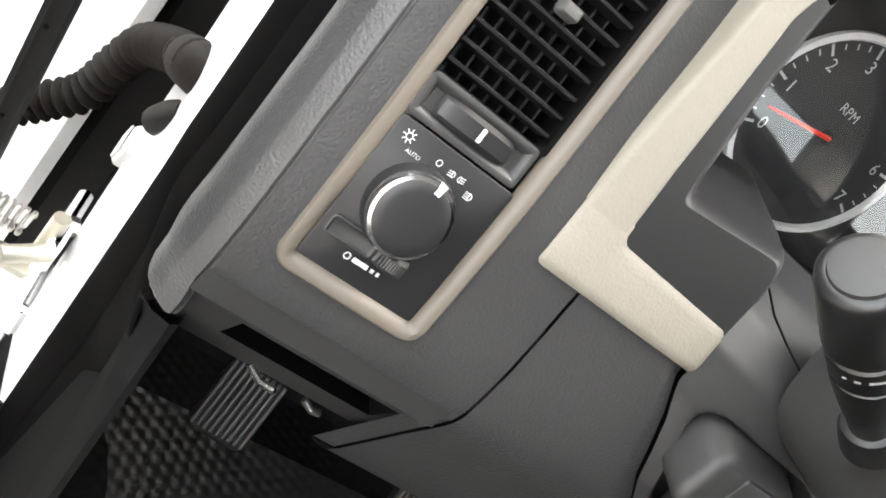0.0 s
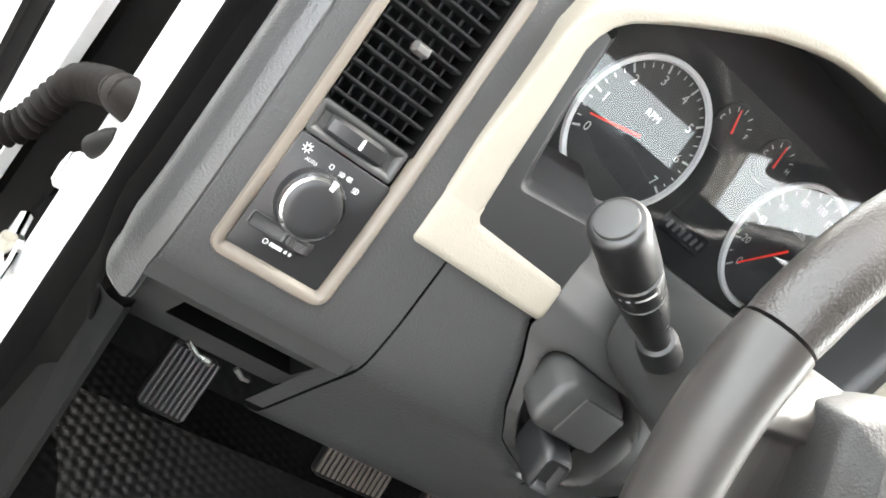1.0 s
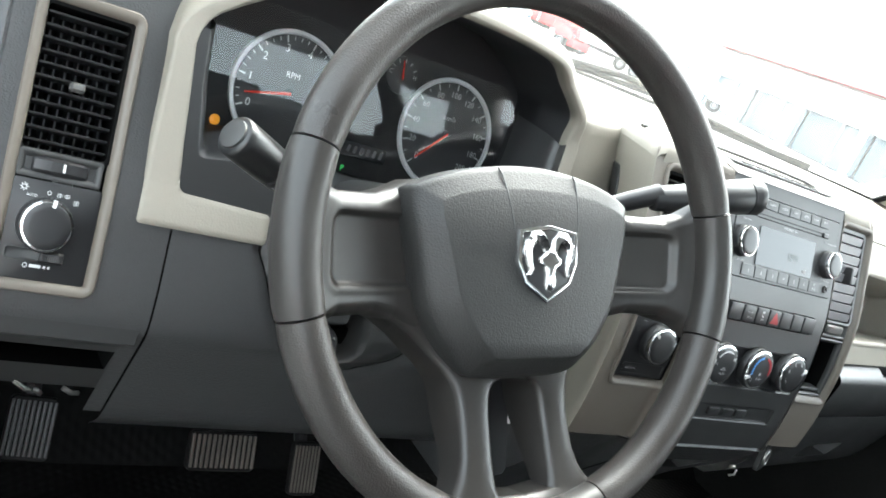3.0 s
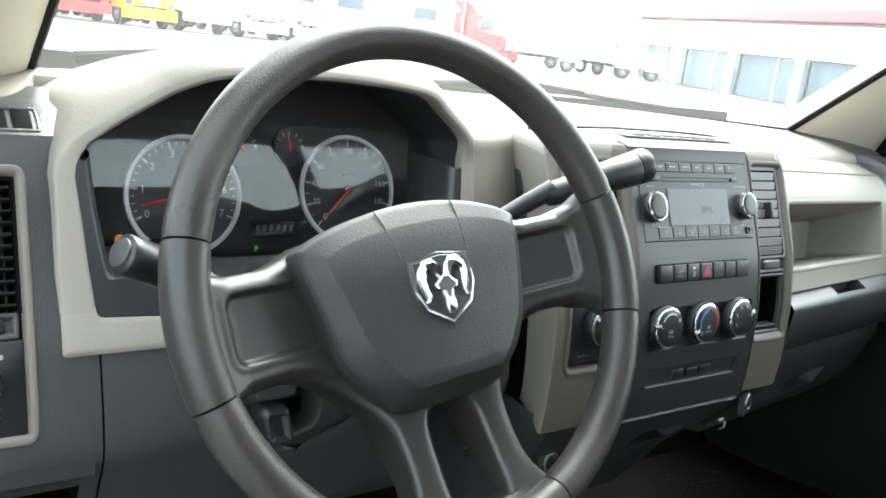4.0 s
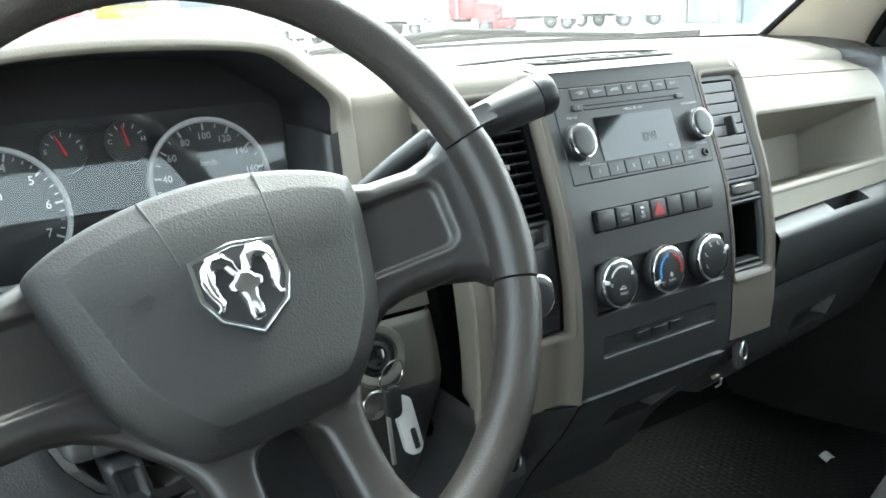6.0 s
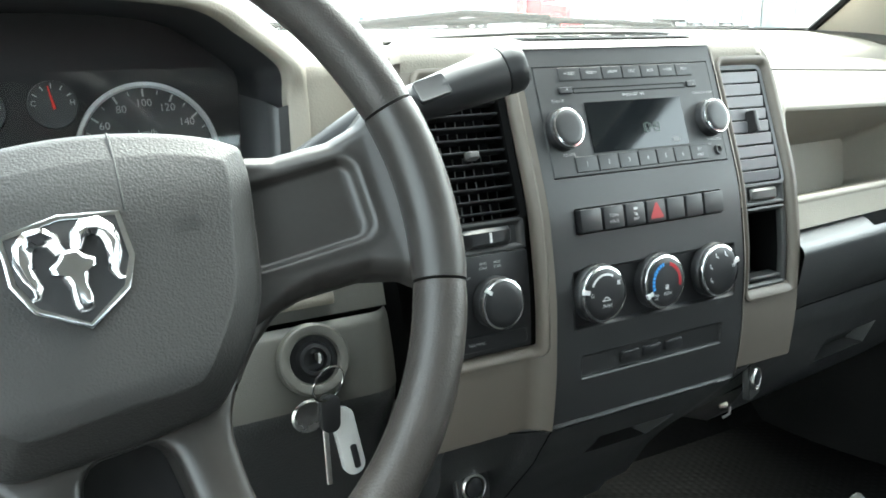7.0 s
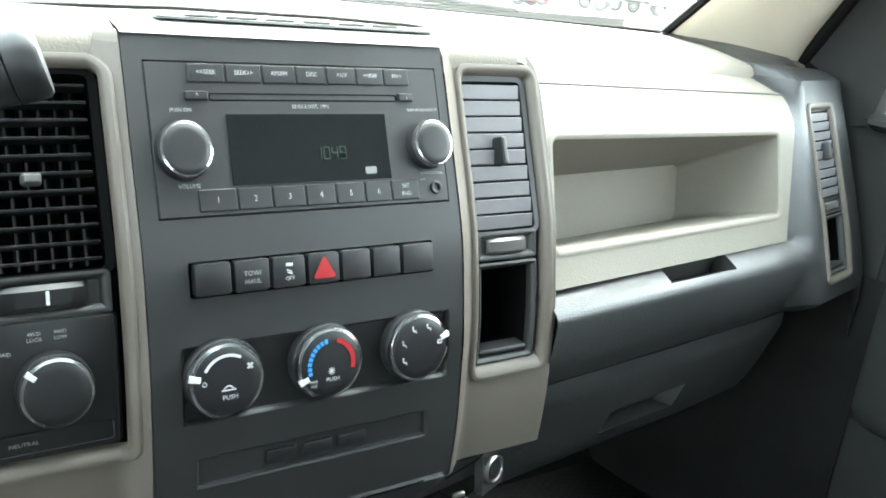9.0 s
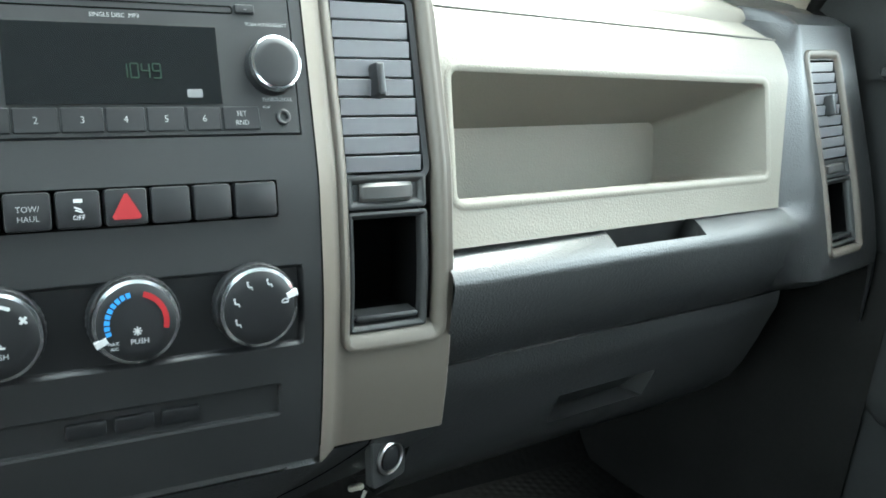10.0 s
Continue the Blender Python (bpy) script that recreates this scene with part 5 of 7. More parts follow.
for a0, a1 in ((turn_m - 46, turn_m - 40), (turn_m - 30, turn_m - 22), (turn_m - 12, turn_m + 34)):
    pts = []
    for i in range(7):
        a = radians(a0 + (a1 - a0) * i / 6)
        d = side_a * math.cos(a) + side_b * math.sin(a)
        for k in (0.575, 0.59):
            pts.append(along(STALK_A, STALK_B, k) + d * 0.0149)
    marks.add(pts, [(2 * i, 2 * i + 1, 2 * i + 3, 2 * i + 2) for i in range(6)])
marks.make("stalk_marks", WHITE_MARK, st, smooth=False)
Geo().tube([STALK_A - axis * 0.020, STALK_A - axis * 0.004, STALK_A + axis * 0.001, STALK_A + axis * 0.002], [0.0125, 0.0125, 0.0112, 0.0092], 24).make("stalk_boot", BLACK, st)

# column gear lever, on the right of the wheel
lever = thing("gear_lever", "black column gear lever with a thick grained handle", "gear lever")
G = [Vector((0.060, 0.120, 1.385)), Vector((0.110, 0.125, 1.398)), Vector((0.150, 0.122, 1.412)), Vector((0.180, 0.115, 1.432)), Vector((0.207, 0.107, 1.450))]
Geo().tube(G, [0.010, 0.0085, 0.0085, 0.0090, 0.0095], 16).make("lever_arm", BLACK, lever)
GA, GB = Vector((0.200, 0.1085, 1.4425)), Vector((0.315, 0.092, 1.479))
Geo().tube([along(GA, GB, k) for k in (0.0, 0.015, 0.05, 0.30, 0.60, 0.86, 0.872)], [0.0085, 0.0108, 0.0118, 0.0135, 0.0158, 0.0175, 0.0168], 24).make("lever_handle", BLACK, lever)
Geo().tube([along(GA, GB, k) for k in (0.874, 0.88, 0.93, 0.98, 1.0, 1.003)], [0.0165, 0.0175, 0.0180, 0.0178, 0.0160, 0.011], 24).make("lever_cap", BLACK, lever)
gd = (GB - GA).normalized()
gn = (Vector((-0.25, -0.75, 0.6)) - gd * gd.dot(Vector((-0.25, -0.75, 0.6)))).normalized()
gs = gd.cross(gn)
Geo().rloft(-0.012, -0.0085, 0.012, 0.0085, 0.003, [(0, 0.008), (0, 0.0142), (0.0008, 0.0150), (0.002, 0.0148)], lambda u, v, w: tuple(along(GA, GB, 0.42) + gd * u + gs * v + gn * w), False, True).make("tow_button", BLACK, lever)

# ---- instrument cluster ----
cluster = thing("instrument_cluster", "black gauge cluster with two large silver-ringed dials", "instrument cluster")
def K(u, v, w):
    s = 0.25
    n = Vector((0, -1, s)).normalized()
    return (u, 0.325 + s * (v - 1.40) + n.y * w, v + n.z * w)
ROOF = sorted((x, z) for x, z in BROW if z > 1.43)
def under_brow(u, v, w):
    """The plate's upper edge follows the brow."""
    top = float(np.interp(u, [q[0] for q in ROOF], [q[1] for q in ROOF])) + 0.004
    return K(u, 1.318 + v * (top - 1.318), w)
Geo().grid(spaced(-0.203, 0.203, step=0.02), spaced(0.0, 1.0, step=0.25), under_brow, w=-0.003).make("cluster_plate", HOOD, cluster)
DT, DS = (-0.0800, 1.3925), (0.1035, 1.3990)
def dial(name, centre, radius, numbers, unit, a0, a1, needle_at, label, minor):
    u0, v0 = centre
    ob = Geo().disc(u0, v0, [(radius * 1.02, -0.002), (radius * 0.99, 0.0005), (radius * 0.5, 0.0005), (0.003, 0.0005)], 48, K).make(name, FACE, cluster, label=label)
    Geo().disc(u0, v0, [(radius * 1.05, -0.001), (radius * 1.04, 0.003), (radius * 0.985, 0.0036), (radius * 0.960, 0.0008)], 56, K, False, False).make("dial_ring", SILVER, ob)
    ticks, figures = Geo(), Geo()
    n = len(numbers)
    for i, txt in enumerate(numbers):
        a = radians(a0 + (a1 - a0) * i / (n - 1))
        c, s = math.cos(a), math.sin(a)
        ticks.bar(u0 + radius * 0.83 * c, v0 + radius * 0.83 * s, u0 + radius * 0.945 * c, v0 + radius * 0.945 * s, 0.0016, K, 0.0012)
        figures.text(txt, u0 + radius * 0.735 * c, v0 + radius * 0.735 * s, radius * (0.185 if len(txt) < 2 else 0.160), K, 0.0012)
        if i < n - 1:
            for j in range(1, minor):
                b = radians(a0 + (a1 - a0) * (i + j / minor) / (n - 1))
                c, s = math.cos(b), math.sin(b)
                ticks.bar(u0 + radius * 0.87 * c, v0 + radius * 0.87 * s, u0 + radius * 0.93 * c, v0 + radius * 0.93 * s, 0.0008, K, 0.0012)
    ticks.make("dial_ticks", WHITE_MARK, ob, smooth=False)
    figures.text(unit, u0, v0 + radius * 0.30, radius * 0.14, K, 0.0012)
    figures.make("dial_figures", WHITE_MARK, ob, smooth=False)
    a = radians(needle_at)
    hand = Geo()
    c, s = math.cos(a), math.sin(a)
    hand.loft([[Vector(K(u0 + c * d - s * h, v0 + s * d + c * h, w)) for h, w in ((-t, 0.004), (0, 0.0055), (t, 0.004))] for d, t in ((-0.001, 0.0013), (0.004, 0.0013), (radius * 0.80, 0.0007))], True, True, True)
    hand.make("needle", NEEDLE, ob)
    Geo().disc(u0, v0, [(0.0046, 0.002), (0.0044, 0.0036), (0.0036, 0.0040)], 20, K).make("needle_cap", BLACK, ob)
    return ob
dial("tachometer", DT, 0.0560, list("01234567"), "RPM", 205, -25, 192, "black dial with white figures and red needle", 4)
dial("speedometer", DS, 0.0560, [str(q) for q in range(0, 201, 20)], "km/h", 225, -45, 224, "black dial with white figures and red needle", 2)
for u, v, turn, ends in ((-0.019, 1.4400, 112, "EF"), (0.034, 1.4425, 100, "CH")):
    ob = Geo().disc(u, v, [(0.019, -0.002), (0.0185, 0.0004), (0.002, 0.0004)], 32, K).make("small_gauge", FACE, cluster, label="small black gauge with red needle")
    tk = Geo()
    for i in range(5):
        a = radians(150 - 30 * i)
        tk.bar(u + 0.0125 * math.cos(a), v + 0.0125 * math.sin(a), u + 0.0165 * math.cos(a), v + 0.0165 * math.sin(a), 0.0008, K, 0.001)
    tk.text(ends[0], u - 0.0145, v + 0.001, 0.006, K, 0.001).text(ends[1], u + 0.0145, v + 0.001, 0.006, K, 0.001)
    tk.make("gauge_ticks", WHITE_MARK, ob, smooth=False)
    a = radians(turn)
    nd = Geo()
    nd.loft([[Vector(K(u + math.cos(a) * d - math.sin(a) * h, v + math.sin(a) * d + math.cos(a) * h, w)) for h, w in ((-t, 0.002), (0, 0.003), (t, 0.002))] for d, t in ((-0.004, 0.0012), (0.0145, 0.0005))], True, True, True)
    nd.make("needle", NEEDLE, ob)
Geo().rloft(-0.012, 1.351, 0.040, 1.367, 0.003, [(0, 0.0), (0.001, 0.0012)], K, False, True).make("odometer_window", LCD, cluster)
odo = Geo()
for i in range(6):
    odo.bar(-0.005 + 0.0075 * i, 1.3555, -0.0035 + 0.0075 * i, 1.3625, 0.0035, K, 0.0016)
odo.make("odometer_bars", GREY_MARK, cluster, smooth=False)
lamp = Geo()
lamp.disc(-0.143, 1.352, [(0.005, 0.0006), (0.004, 0.0012)], 12, K).make("warning_lamp", AMBER, cluster)
Geo().rloft(-0.149, 1.338, -0.138, 1.344, 0.002, [(0, 0.0004), (0.0005, 0.0012)], K, False, True).make("warning_lamp", AMBER, cluster)
Geo().text("P", -0.006, 1.3385, 0.008, K, 0.001).make("gear_letter", GREEN, cluster, smooth=False)
lens = Geo().grid(spaced(-0.19, 0.19, step=0.04), spaced(1.318, 1.470, step=0.03), lambda u, v, w: (u, 0.290 + 0.232 * (v - 1.40) + w, v))
lens_ob = lens.make("gauge_lens", LENS, cluster, toward=(0, -1, 0))
lens_ob.visible_shadow = False

# ---- air vents ----
def vent_column(name, mp, hole, vent, thumb, slats, open_blades, label, lower, frame_mat=None):
    """An upright vent column: louvres above, thumbwheel below, and what sits underneath."""
    ob = thing(name, label, "air vent", "dashboard air vents")
    u0, v0, u1, v1 = vent
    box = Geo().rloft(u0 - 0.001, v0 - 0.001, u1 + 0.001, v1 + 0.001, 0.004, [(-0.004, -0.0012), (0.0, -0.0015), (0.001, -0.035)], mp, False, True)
    # behind open blades the box is near-black, its inner shade put into colour
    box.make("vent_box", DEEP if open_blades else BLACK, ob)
    step = (v1 - v0) / slats
    for i in range(slats):
        v = v0 + step * (i + 0.5)
        geo = Geo()
        if open_blades:
            rings = [[Vector(mp(u, v + a, w)) for a, w in ((-0.0012, -0.016), (-0.0004, -0.0035), (0.0006, -0.0030), (0.0012, -0.0040), (0.0010, -0.016))] for u in (u0 + 0.0005, (u0 + u1) / 2, u1 - 0.0005)]
        else:
            h = step * 0.46
            rings = [[Vector(mp(u, v + a, w)) for a, w in ((-h, -0.0055), (-h + 0.0004, -0.0032), (h - 0.0012, -0.0012), (h - 0.0006, -0.0022), (h - 0.0006, -0.0055))] for u in (u0 + 0.0005, (u0 + u1) / 2, u1 - 0.0005)]
        geo.loft(rings, True, True, True)
        geo.make("slat", BLACK if open_blades else VENT_GREY, ob)
    if open_blades:
        for i in range(7):
            u = u0 + (u1 - u0) * (i + 0.7) / 7.4
            Geo().loft([[Vector(mp(u + a, v, w)) for a, w in ((-0.0008, -0.034), (-0.0006, -0.0175), (0.0006, -0.0175), (0.0008, -0.034))] for v in (v0, (v0 + v1) / 2, v1)], True, True, True).make("rear_blade", BLACK, ob)
    um, vm = (u0 + u1) / 2, v0 + (v1 - v0) * (0.47 if open_blades else 0.53)
    if open_blades:
        tab = Geo().rloft(um - 0.0055, vm - 0.0032, um + 0.0055, vm + 0.0035, 0.002, [(0, -0.004), (0.0006, 0.002), (0.0018, 0.0035), (0.003, 0.0037)], mp, False, True)
    else:
        tab = Geo().rloft(um - 0.0038, vm - 0.0105, um + 0.0038, vm + 0.0105, 0.0025, [(0, -0.004), (0.0004, 0.004), (0.0012, 0.007), (0.0024, 0.0076)], mp, False, True)
    tab.make("vent_tab", BLACK if not open_blades else GREY_PLASTIC, ob)
    # thumbwheel in its dished frame
    t0, s0, t1, s1 = thumb
    fr = Geo().rloft(t0, s0, t1, s1, 0.002, [(-0.0003, -0.001), (0.0012, -0.0005), (0.0030, -0.0012), (0.0050, -0.0045)], mp, False, True)
    fr.make("thumbwheel_frame", DARK_SMOOTH, ob)
    wheel_geo = Geo()
    tm, sm = (t0 + t1) / 2, (s0 + s1) / 2
    half, rad = (t1 - t0) * 0.34, (s1 - s0) * 0.30
    rings = []
    for i in range(29):
        x = -half + 2 * half * i / 28
        bulge = 0.0045 * math.sqrt(max(0.0, 1 - (x / half) ** 2)) - 0.0022 + (0.00016 if i % 2 else -0.00016)
        rings.append([Vector(mp(tm + x, sm + q, bulge - e)) for q, e in ((-rad, 0.003), (-rad * 0.6, 0.0004), (rad * 0.6, 0.0), (rad, 0.003))])
    wheel_geo.loft(rings, False)
    wh = wheel_geo.make("thumbwheel", BLACK if open_blades else GREY_PLASTIC, ob)
    if open_blades:
        Geo().rloft(tm - 0.001 + 0.002, sm - rad * 0.55, tm + 0.001 + 0.002, sm + rad * 0.55, 0.0004, [(0, 0.0), (0.0001, 0.0030)], mp, False, True).make("thumbwheel_mark", WHITE_MARK, wh)
    if lower:
        l0, k0, l1, k1 = lower
        Geo().rloft(l0, k0, l1, k1, 0.0025, [(-0.0005, -0.0012), (0.0012, -0.0004), (0.0030, -0.0014), (0.0042, -0.0040), (0.0045, -0.0080)], mp, False, False, 4).make("pocket_frame", DARK_SMOOTH, ob)
        # the tunnel's colour holds the shade inside the pocket
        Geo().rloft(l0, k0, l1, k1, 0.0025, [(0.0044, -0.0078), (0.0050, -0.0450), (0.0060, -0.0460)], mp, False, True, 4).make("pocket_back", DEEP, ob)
        Geo().box(((l0 + l1) / 2, k0 + 0.008, -0.010), ((l1 - l0) - 0.011, 0.004, 0.016), 0.001, mp).make("pocket_lip", DARK_SMOOTH, ob)
    return ob

GREY_PLASTIC = material("worn_grey_plastic", (0.07, 0.068, 0.066), 0.4, bump=0.1, bump_scale=900)
vent_column("air_vent", CS, LH, (0.2810, 1.3580, 0.3475, 1.4600), (0.2790, 1.3320, 0.3495, 1.3560), 11, True, "open black louvred centre vent with thumbwheel", None)
vent_column("air_vent", CS, RH, (0.6090, 1.3580, 0.6620, 1.4610), (0.6085, 1.3360, 0.6630, 1.3560), 9, False, "closed dark grey louvred vent above a small open pocket", (0.6085, 1.2560, 0.6635, 1.3335))
vent_column("air_vent", L, LB, (-0.3035, 1.3235, -0.2450, 1.4200), (-0.3040, 1.3030, -0.2450, 1.3215), 11, True, "open black louvred side vent with thumbwheel", None)
vent_column("air_vent", R, RB, (1.1668, 1.3270, 1.2218, 1.4215), (1.1668, 1.3090, 1.2218, 1.3250), 9, False, "closed dark grey louvred side vent above an open pocket", (1.1668, 1.2420, 1.2218, 1.3070))
Geo().grid(spaced(0.6085, 0.6690, step=0.01), [0, 0.3, 0.7, 1.0], lambda u, v, w: CS(u, 1.2480 + 0.0095 * v, 0.0034 - 0.010 * v * v)).make("pocket_sill", TAUPE, dash)
# taupe bezels round the two outer columns
for rect, mp_b in ((LB, L), (RB, R)):
    bz = Geo().rloft(*rect, 0.010, [(0.0, -0.003), (0.0002, 0.0015), (0.0014, 0.0030), (0.0040, 0.0034), (0.0065, 0.0020), (0.0085, -0.0005), (0.0092, -0.004)], mp_b, False, False, 8)
    bz.make("vent_bezel", TAUPE, dash, label="satin taupe vent bezel")

# ---- light switch panel ----
lights = thing("light_switch", "black headlight switch panel with a chrome-edged rotary knob", "switch panel")
Geo().rloft(-0.3044, 1.2306, -0.2420, 1.3015, 0.002, [(0, -0.006), (0, -0.0012), (0.0008, -0.0008)], L, False, True, 4).make("switch_plate", BLACK, lights)
KN = (-0.2780, 1.2715)
def rotary(parent, mp, u, v, r, base_w, face_mat, ring_mat, depth, mark_at, ridges=True):
    """A round knob with a ridged skirt, chrome edge and a pointer."""
    seg = 72
    skirt = Geo()
    rings = []
    for rr, w in ((r * 1.03, base_w), (r * 1.02, base_w + depth * 0.55), (r * 0.99, base_w + depth * 0.62)):
        ring = []
        for i in range(seg):
            a = 2 * math.pi * i / seg
            k = rr * (1 + (0.018 if ridges and i % 2 else 0.0))
            ring.append(Vector(mp(u + k * math.cos(a), v + k * math.sin(a), w)))
        rings.append(ring)
    skirt.loft(rings, True, False, True)
    ob = skirt.make("knob", BLACK, parent)
    Geo().disc(u, v, [(r * 0.985, base_w + depth * 0.60), (r * 0.985, base_w + depth * 0.86), (r * 0.955, base_w + depth * 0.97), (r * 0.875, base_w + depth)], 48, mp, False, False).make("chrome_ring", ring_mat, ob, label="bright chrome ring")
    Geo().disc(u, v, [(r * 0.877, base_w + depth * 0.99), (r * 0.85, base_w + depth * 1.02), (r * 0.6, base_w + depth * 1.05), (r * 0.2, base_w + depth * 1.06)], 48, mp, False, True).make("knob_face", face_mat, ob)
    if mark_at is None:
        return ob
    a = radians(mark_at)
    c, s = math.cos(a), math.sin(a)
    mk = Geo()
    mk.loft([[Vector(mp(u + c * d - s * h, v + s * d + c * h, base_w + depth * q)) for h, q in ((-r * 0.085, 0.9), (-r * 0.07, 1.08), (r * 0.07, 1.08), (r * 0.085, 0.9))] for d in (r * 0.72, r * 1.0)], True, True, True)
    mk.make("pointer", WHITE_MARK, ob)
    return ob
rotary(lights, L, KN[0], KN[1], 0.0187, -0.001, BLACK, CHROME, 0.014, 82)
def symbol(name, geo):
    return geo.make(name, WHITE_MARK, lights, smooth=False)
UP = -0.0002
lamp = Geo().arc(-0.2965, 1.2955, 0.0012, 0.0017, 0, 360, L, UP, 16)
for i in range(8):
    a = radians(45 * i)
    lamp.bar(-0.2965 + 0.0016 * math.cos(a), 1.2955 + 0.0016 * math.sin(a), -0.2965 + 0.0031 * math.cos(a), 1.2955 + 0.0031 * math.sin(a), 0.0005, L, UP)
symbol("sun_symbol", lamp)
symbol("auto_lettering", Geo().text("AUTO", -0.2905, 1.2905, 0.0027, L, UP))
symbol("off_symbol", Geo().arc(-0.2790, 1.2940, 0.0011, 0.0015, 0, 360, L, UP, 16))
def lamp_symbol(u, v, s, tilt):
    """A lamp's bowl, open to one side, with three or four rays."""
    geo = Geo().arc(u, v, 0.0010, 0.0014, 90 - 90 * (1 - s), 90 + 90 * (1 + s), L, UP, 10)
    geo.bar(u, v - 0.0014, u, v + 0.0014, 0.0004, L, UP)
    for k in (-1, 0, 1):
        geo.bar(u + s * 0.0001, v + 0.0010 * k, u + s * 0.0022, v + 0.0010 * k + tilt * s, 0.0004, L, UP)
    return geo
symbol("park_lamp_symbol", lamp_symbol(-0.2712, 1.2935, -1, 0.0003))
symbol("park_lamp_symbol", lamp_symbol(-0.2668, 1.2935, 1, 0.0003))
beam = Geo().arc(-0.2590, 1.2900, 0.0012, 0.0017, -90, 90, L, UP, 10)
beam.bar(-0.2590, 1.2883, -0.2590, 1.2917, 0.0005, L, UP)
for i in range(4):
    beam.bar(-0.2614, 1.2886 + 0.0009 * i, -0.2588, 1.2886 + 0.0009 * i, 0.0004, L, UP)
symbol("headlamp_symbol", beam)
symbol("dimmer_symbol", Geo().arc(-0.2855, 1.2415, 0.0012, 0.0017, 0, 360, L, UP, 16))
for x0, x1, h in ((-0.2825, -0.2745, 0.0022), (-0.2730, -0.2712, 0.0019), (-0.2698, -0.2682, 0.0019)):
    symbol("dimmer_mark", Geo().bar(x0, 1.2415, x1, 1.2415, h, L, UP))
Geo().rloft(-0.3010, 1.2450, -0.2770, 1.2535, 0.002, [(-0.0006, -0.0002), (0.0003, 0.0002), (0.0012, -0.0004), (0.0016, -0.0006)], L, False, True).make("dimmer_recess", DARK_SMOOTH, lights)
dm = Geo()
rings = []
for i in range(25):
    x = -0.0085 + 0.017 * i / 24
    b = 0.0060 * math.sqrt(max(0, 1 - (x / 0.0088) ** 2)) - 0.0020 + (0.0004 if i % 2 else 0)
    rings.append([Vector(L(-0.2685 + x, 1.2490 + q, b + 0.0012 - e)) for q, e in ((-0.0042, 0.003), (-0.0025, 0.0003), (0.0025, 0.0003), (0.0042, 0.003))])
dm.loft(rings, False).make("dimmer_wheel", BLACK, lights)

# ---- radio ----
radio = thing("car_radio", "black car radio with two chrome-edged knobs, disc slot and dark display", "car radio")
Geo().rloft(*RAD, 0.002, [(0.0006, -0.008), (0.0006, -0.0005), (0.0014, 0.0003)], C, False, True, 6).make("faceplate_edge", BLACK, radio)
Geo().grid(spaced(RAD[0] + 0.0012, RAD[2] - 0.0012, step=0.02), spaced(RAD[1] + 0.0012, RAD[3] - 0.0012, step=0.008), C, w=0.0006, back=0.002).make("faceplate", STACK, radio)
def button(parent, mp, u0, v0, u1, v1, lift=0.0016, r=0.0010, mat=None, name="button"):
    g = 0.0005
    return Geo().rloft(u0 + g, v0 + g, u1 - g, v1 - g, r, [(0, -0.003), (0, lift * 0.6), (0.0005, lift), (0.0012, lift * 1.05)], mp, False, True).make(name, mat or BLACK, parent)
def sign(parent, txts, mp, name="print", mat=None):
    geo = Geo()
    for body, u, v, size, w in txts:
        geo.text(body, u, v, size, mp, w)
    return geo.make(name, mat or DIM_MARK, parent, smooth=False)
words = ["<<SEEK", "SEEK>>", "AM/FM", "DISC", "AUX", "<<RW", "FF>>"]
edges = [0.4015, 0.4250, 0.4485, 0.4710, 0.4925, 0.5140, 0.5345, 0.5545]
for i, word in enumerate(words):
    bt = button(radio, C, edges[i], 1.4590, edges[i + 1], 1.4705)
    sign(bt, [(word, (edges[i] + edges[i + 1]) / 2, 1.4650, 0.0037, 0.0022)], C)
Geo().rloft(0.4145, 1.4500, 0.5425, 1.4530, 0.0012, [(-0.0008, 0.0006), (0.0, 0.0010), (0.0008, -0.006)], C, False, True).make("disc_slot", DEEP, radio)
for u0, u1, txt in ((0.3985, 0.4135, "^"), (0.5435, 0.5560, "-")):
    bt = button(radio, C, u0, 1.4490, u1, 1.4550, 0.0026)
    sign(bt, [(txt, (u0 + u1) / 2, 1.4515, 0.0045, 0.0036)], C)
disp = Geo().grid(spaced(0.4230, 0.5320, step=0.02), spaced(1.4015, 1.4415, step=0.01), C, w=0.0016, back=0.002).make("display", LCD, radio, label="dark glass display showing dim green digits")
SEG = {"1": "bc", "0": "abcdef", "4": "fgbc", "9": "abcfgd"}
digits = Geo()
def seven(ch, u, v, h):
    w = h * 0.55
    ends = {"a": (0, h, w, h), "b": (w, h, w, h / 2), "c": (w, h / 2, w, 0), "d": (0, 0, w, 0), "e": (0, h / 2, 0, 0), "f": (0, h, 0, h / 2), "g": (0, h / 2, w, h / 2)}
    for q in SEG[ch]:
        a, b, c, d = ends[q]
        digits.bar(u + a, v + b, u + c, v + d, h * 0.11, C, 0.0021)
for i, ch in enumerate("1049"):
    seven(ch, 0.4785 + 0.0058 * i, 1.4145, 0.0072)
digits.make("digits", LCD_SEG, disp, smooth=False)
Geo().rloft(0.5130, 1.4045, 0.5215, 1.4090, 0.001, [(0, 0.0016), (0.0002, 0.0020)], C, False, True).make("disc_symbol", GREY_MARK, disp)
pe = [0.4005, 0.4245, 0.4470, 0.4690, 0.4900, 0.5110, 0.5310, 0.5530]
for i, word in enumerate(["1", "2", "3", "4", "5", "6"]):
    bt = button(radio, C, pe[i], 1.3870, pe[i + 1], 1.4005)
    sign(bt, [(word, (pe[i] + pe[i + 1]) / 2, 1.3935, 0.0050, 0.0022)], C)
bt = button(radio, C, pe[6], 1.3870, pe[7], 1.4005)
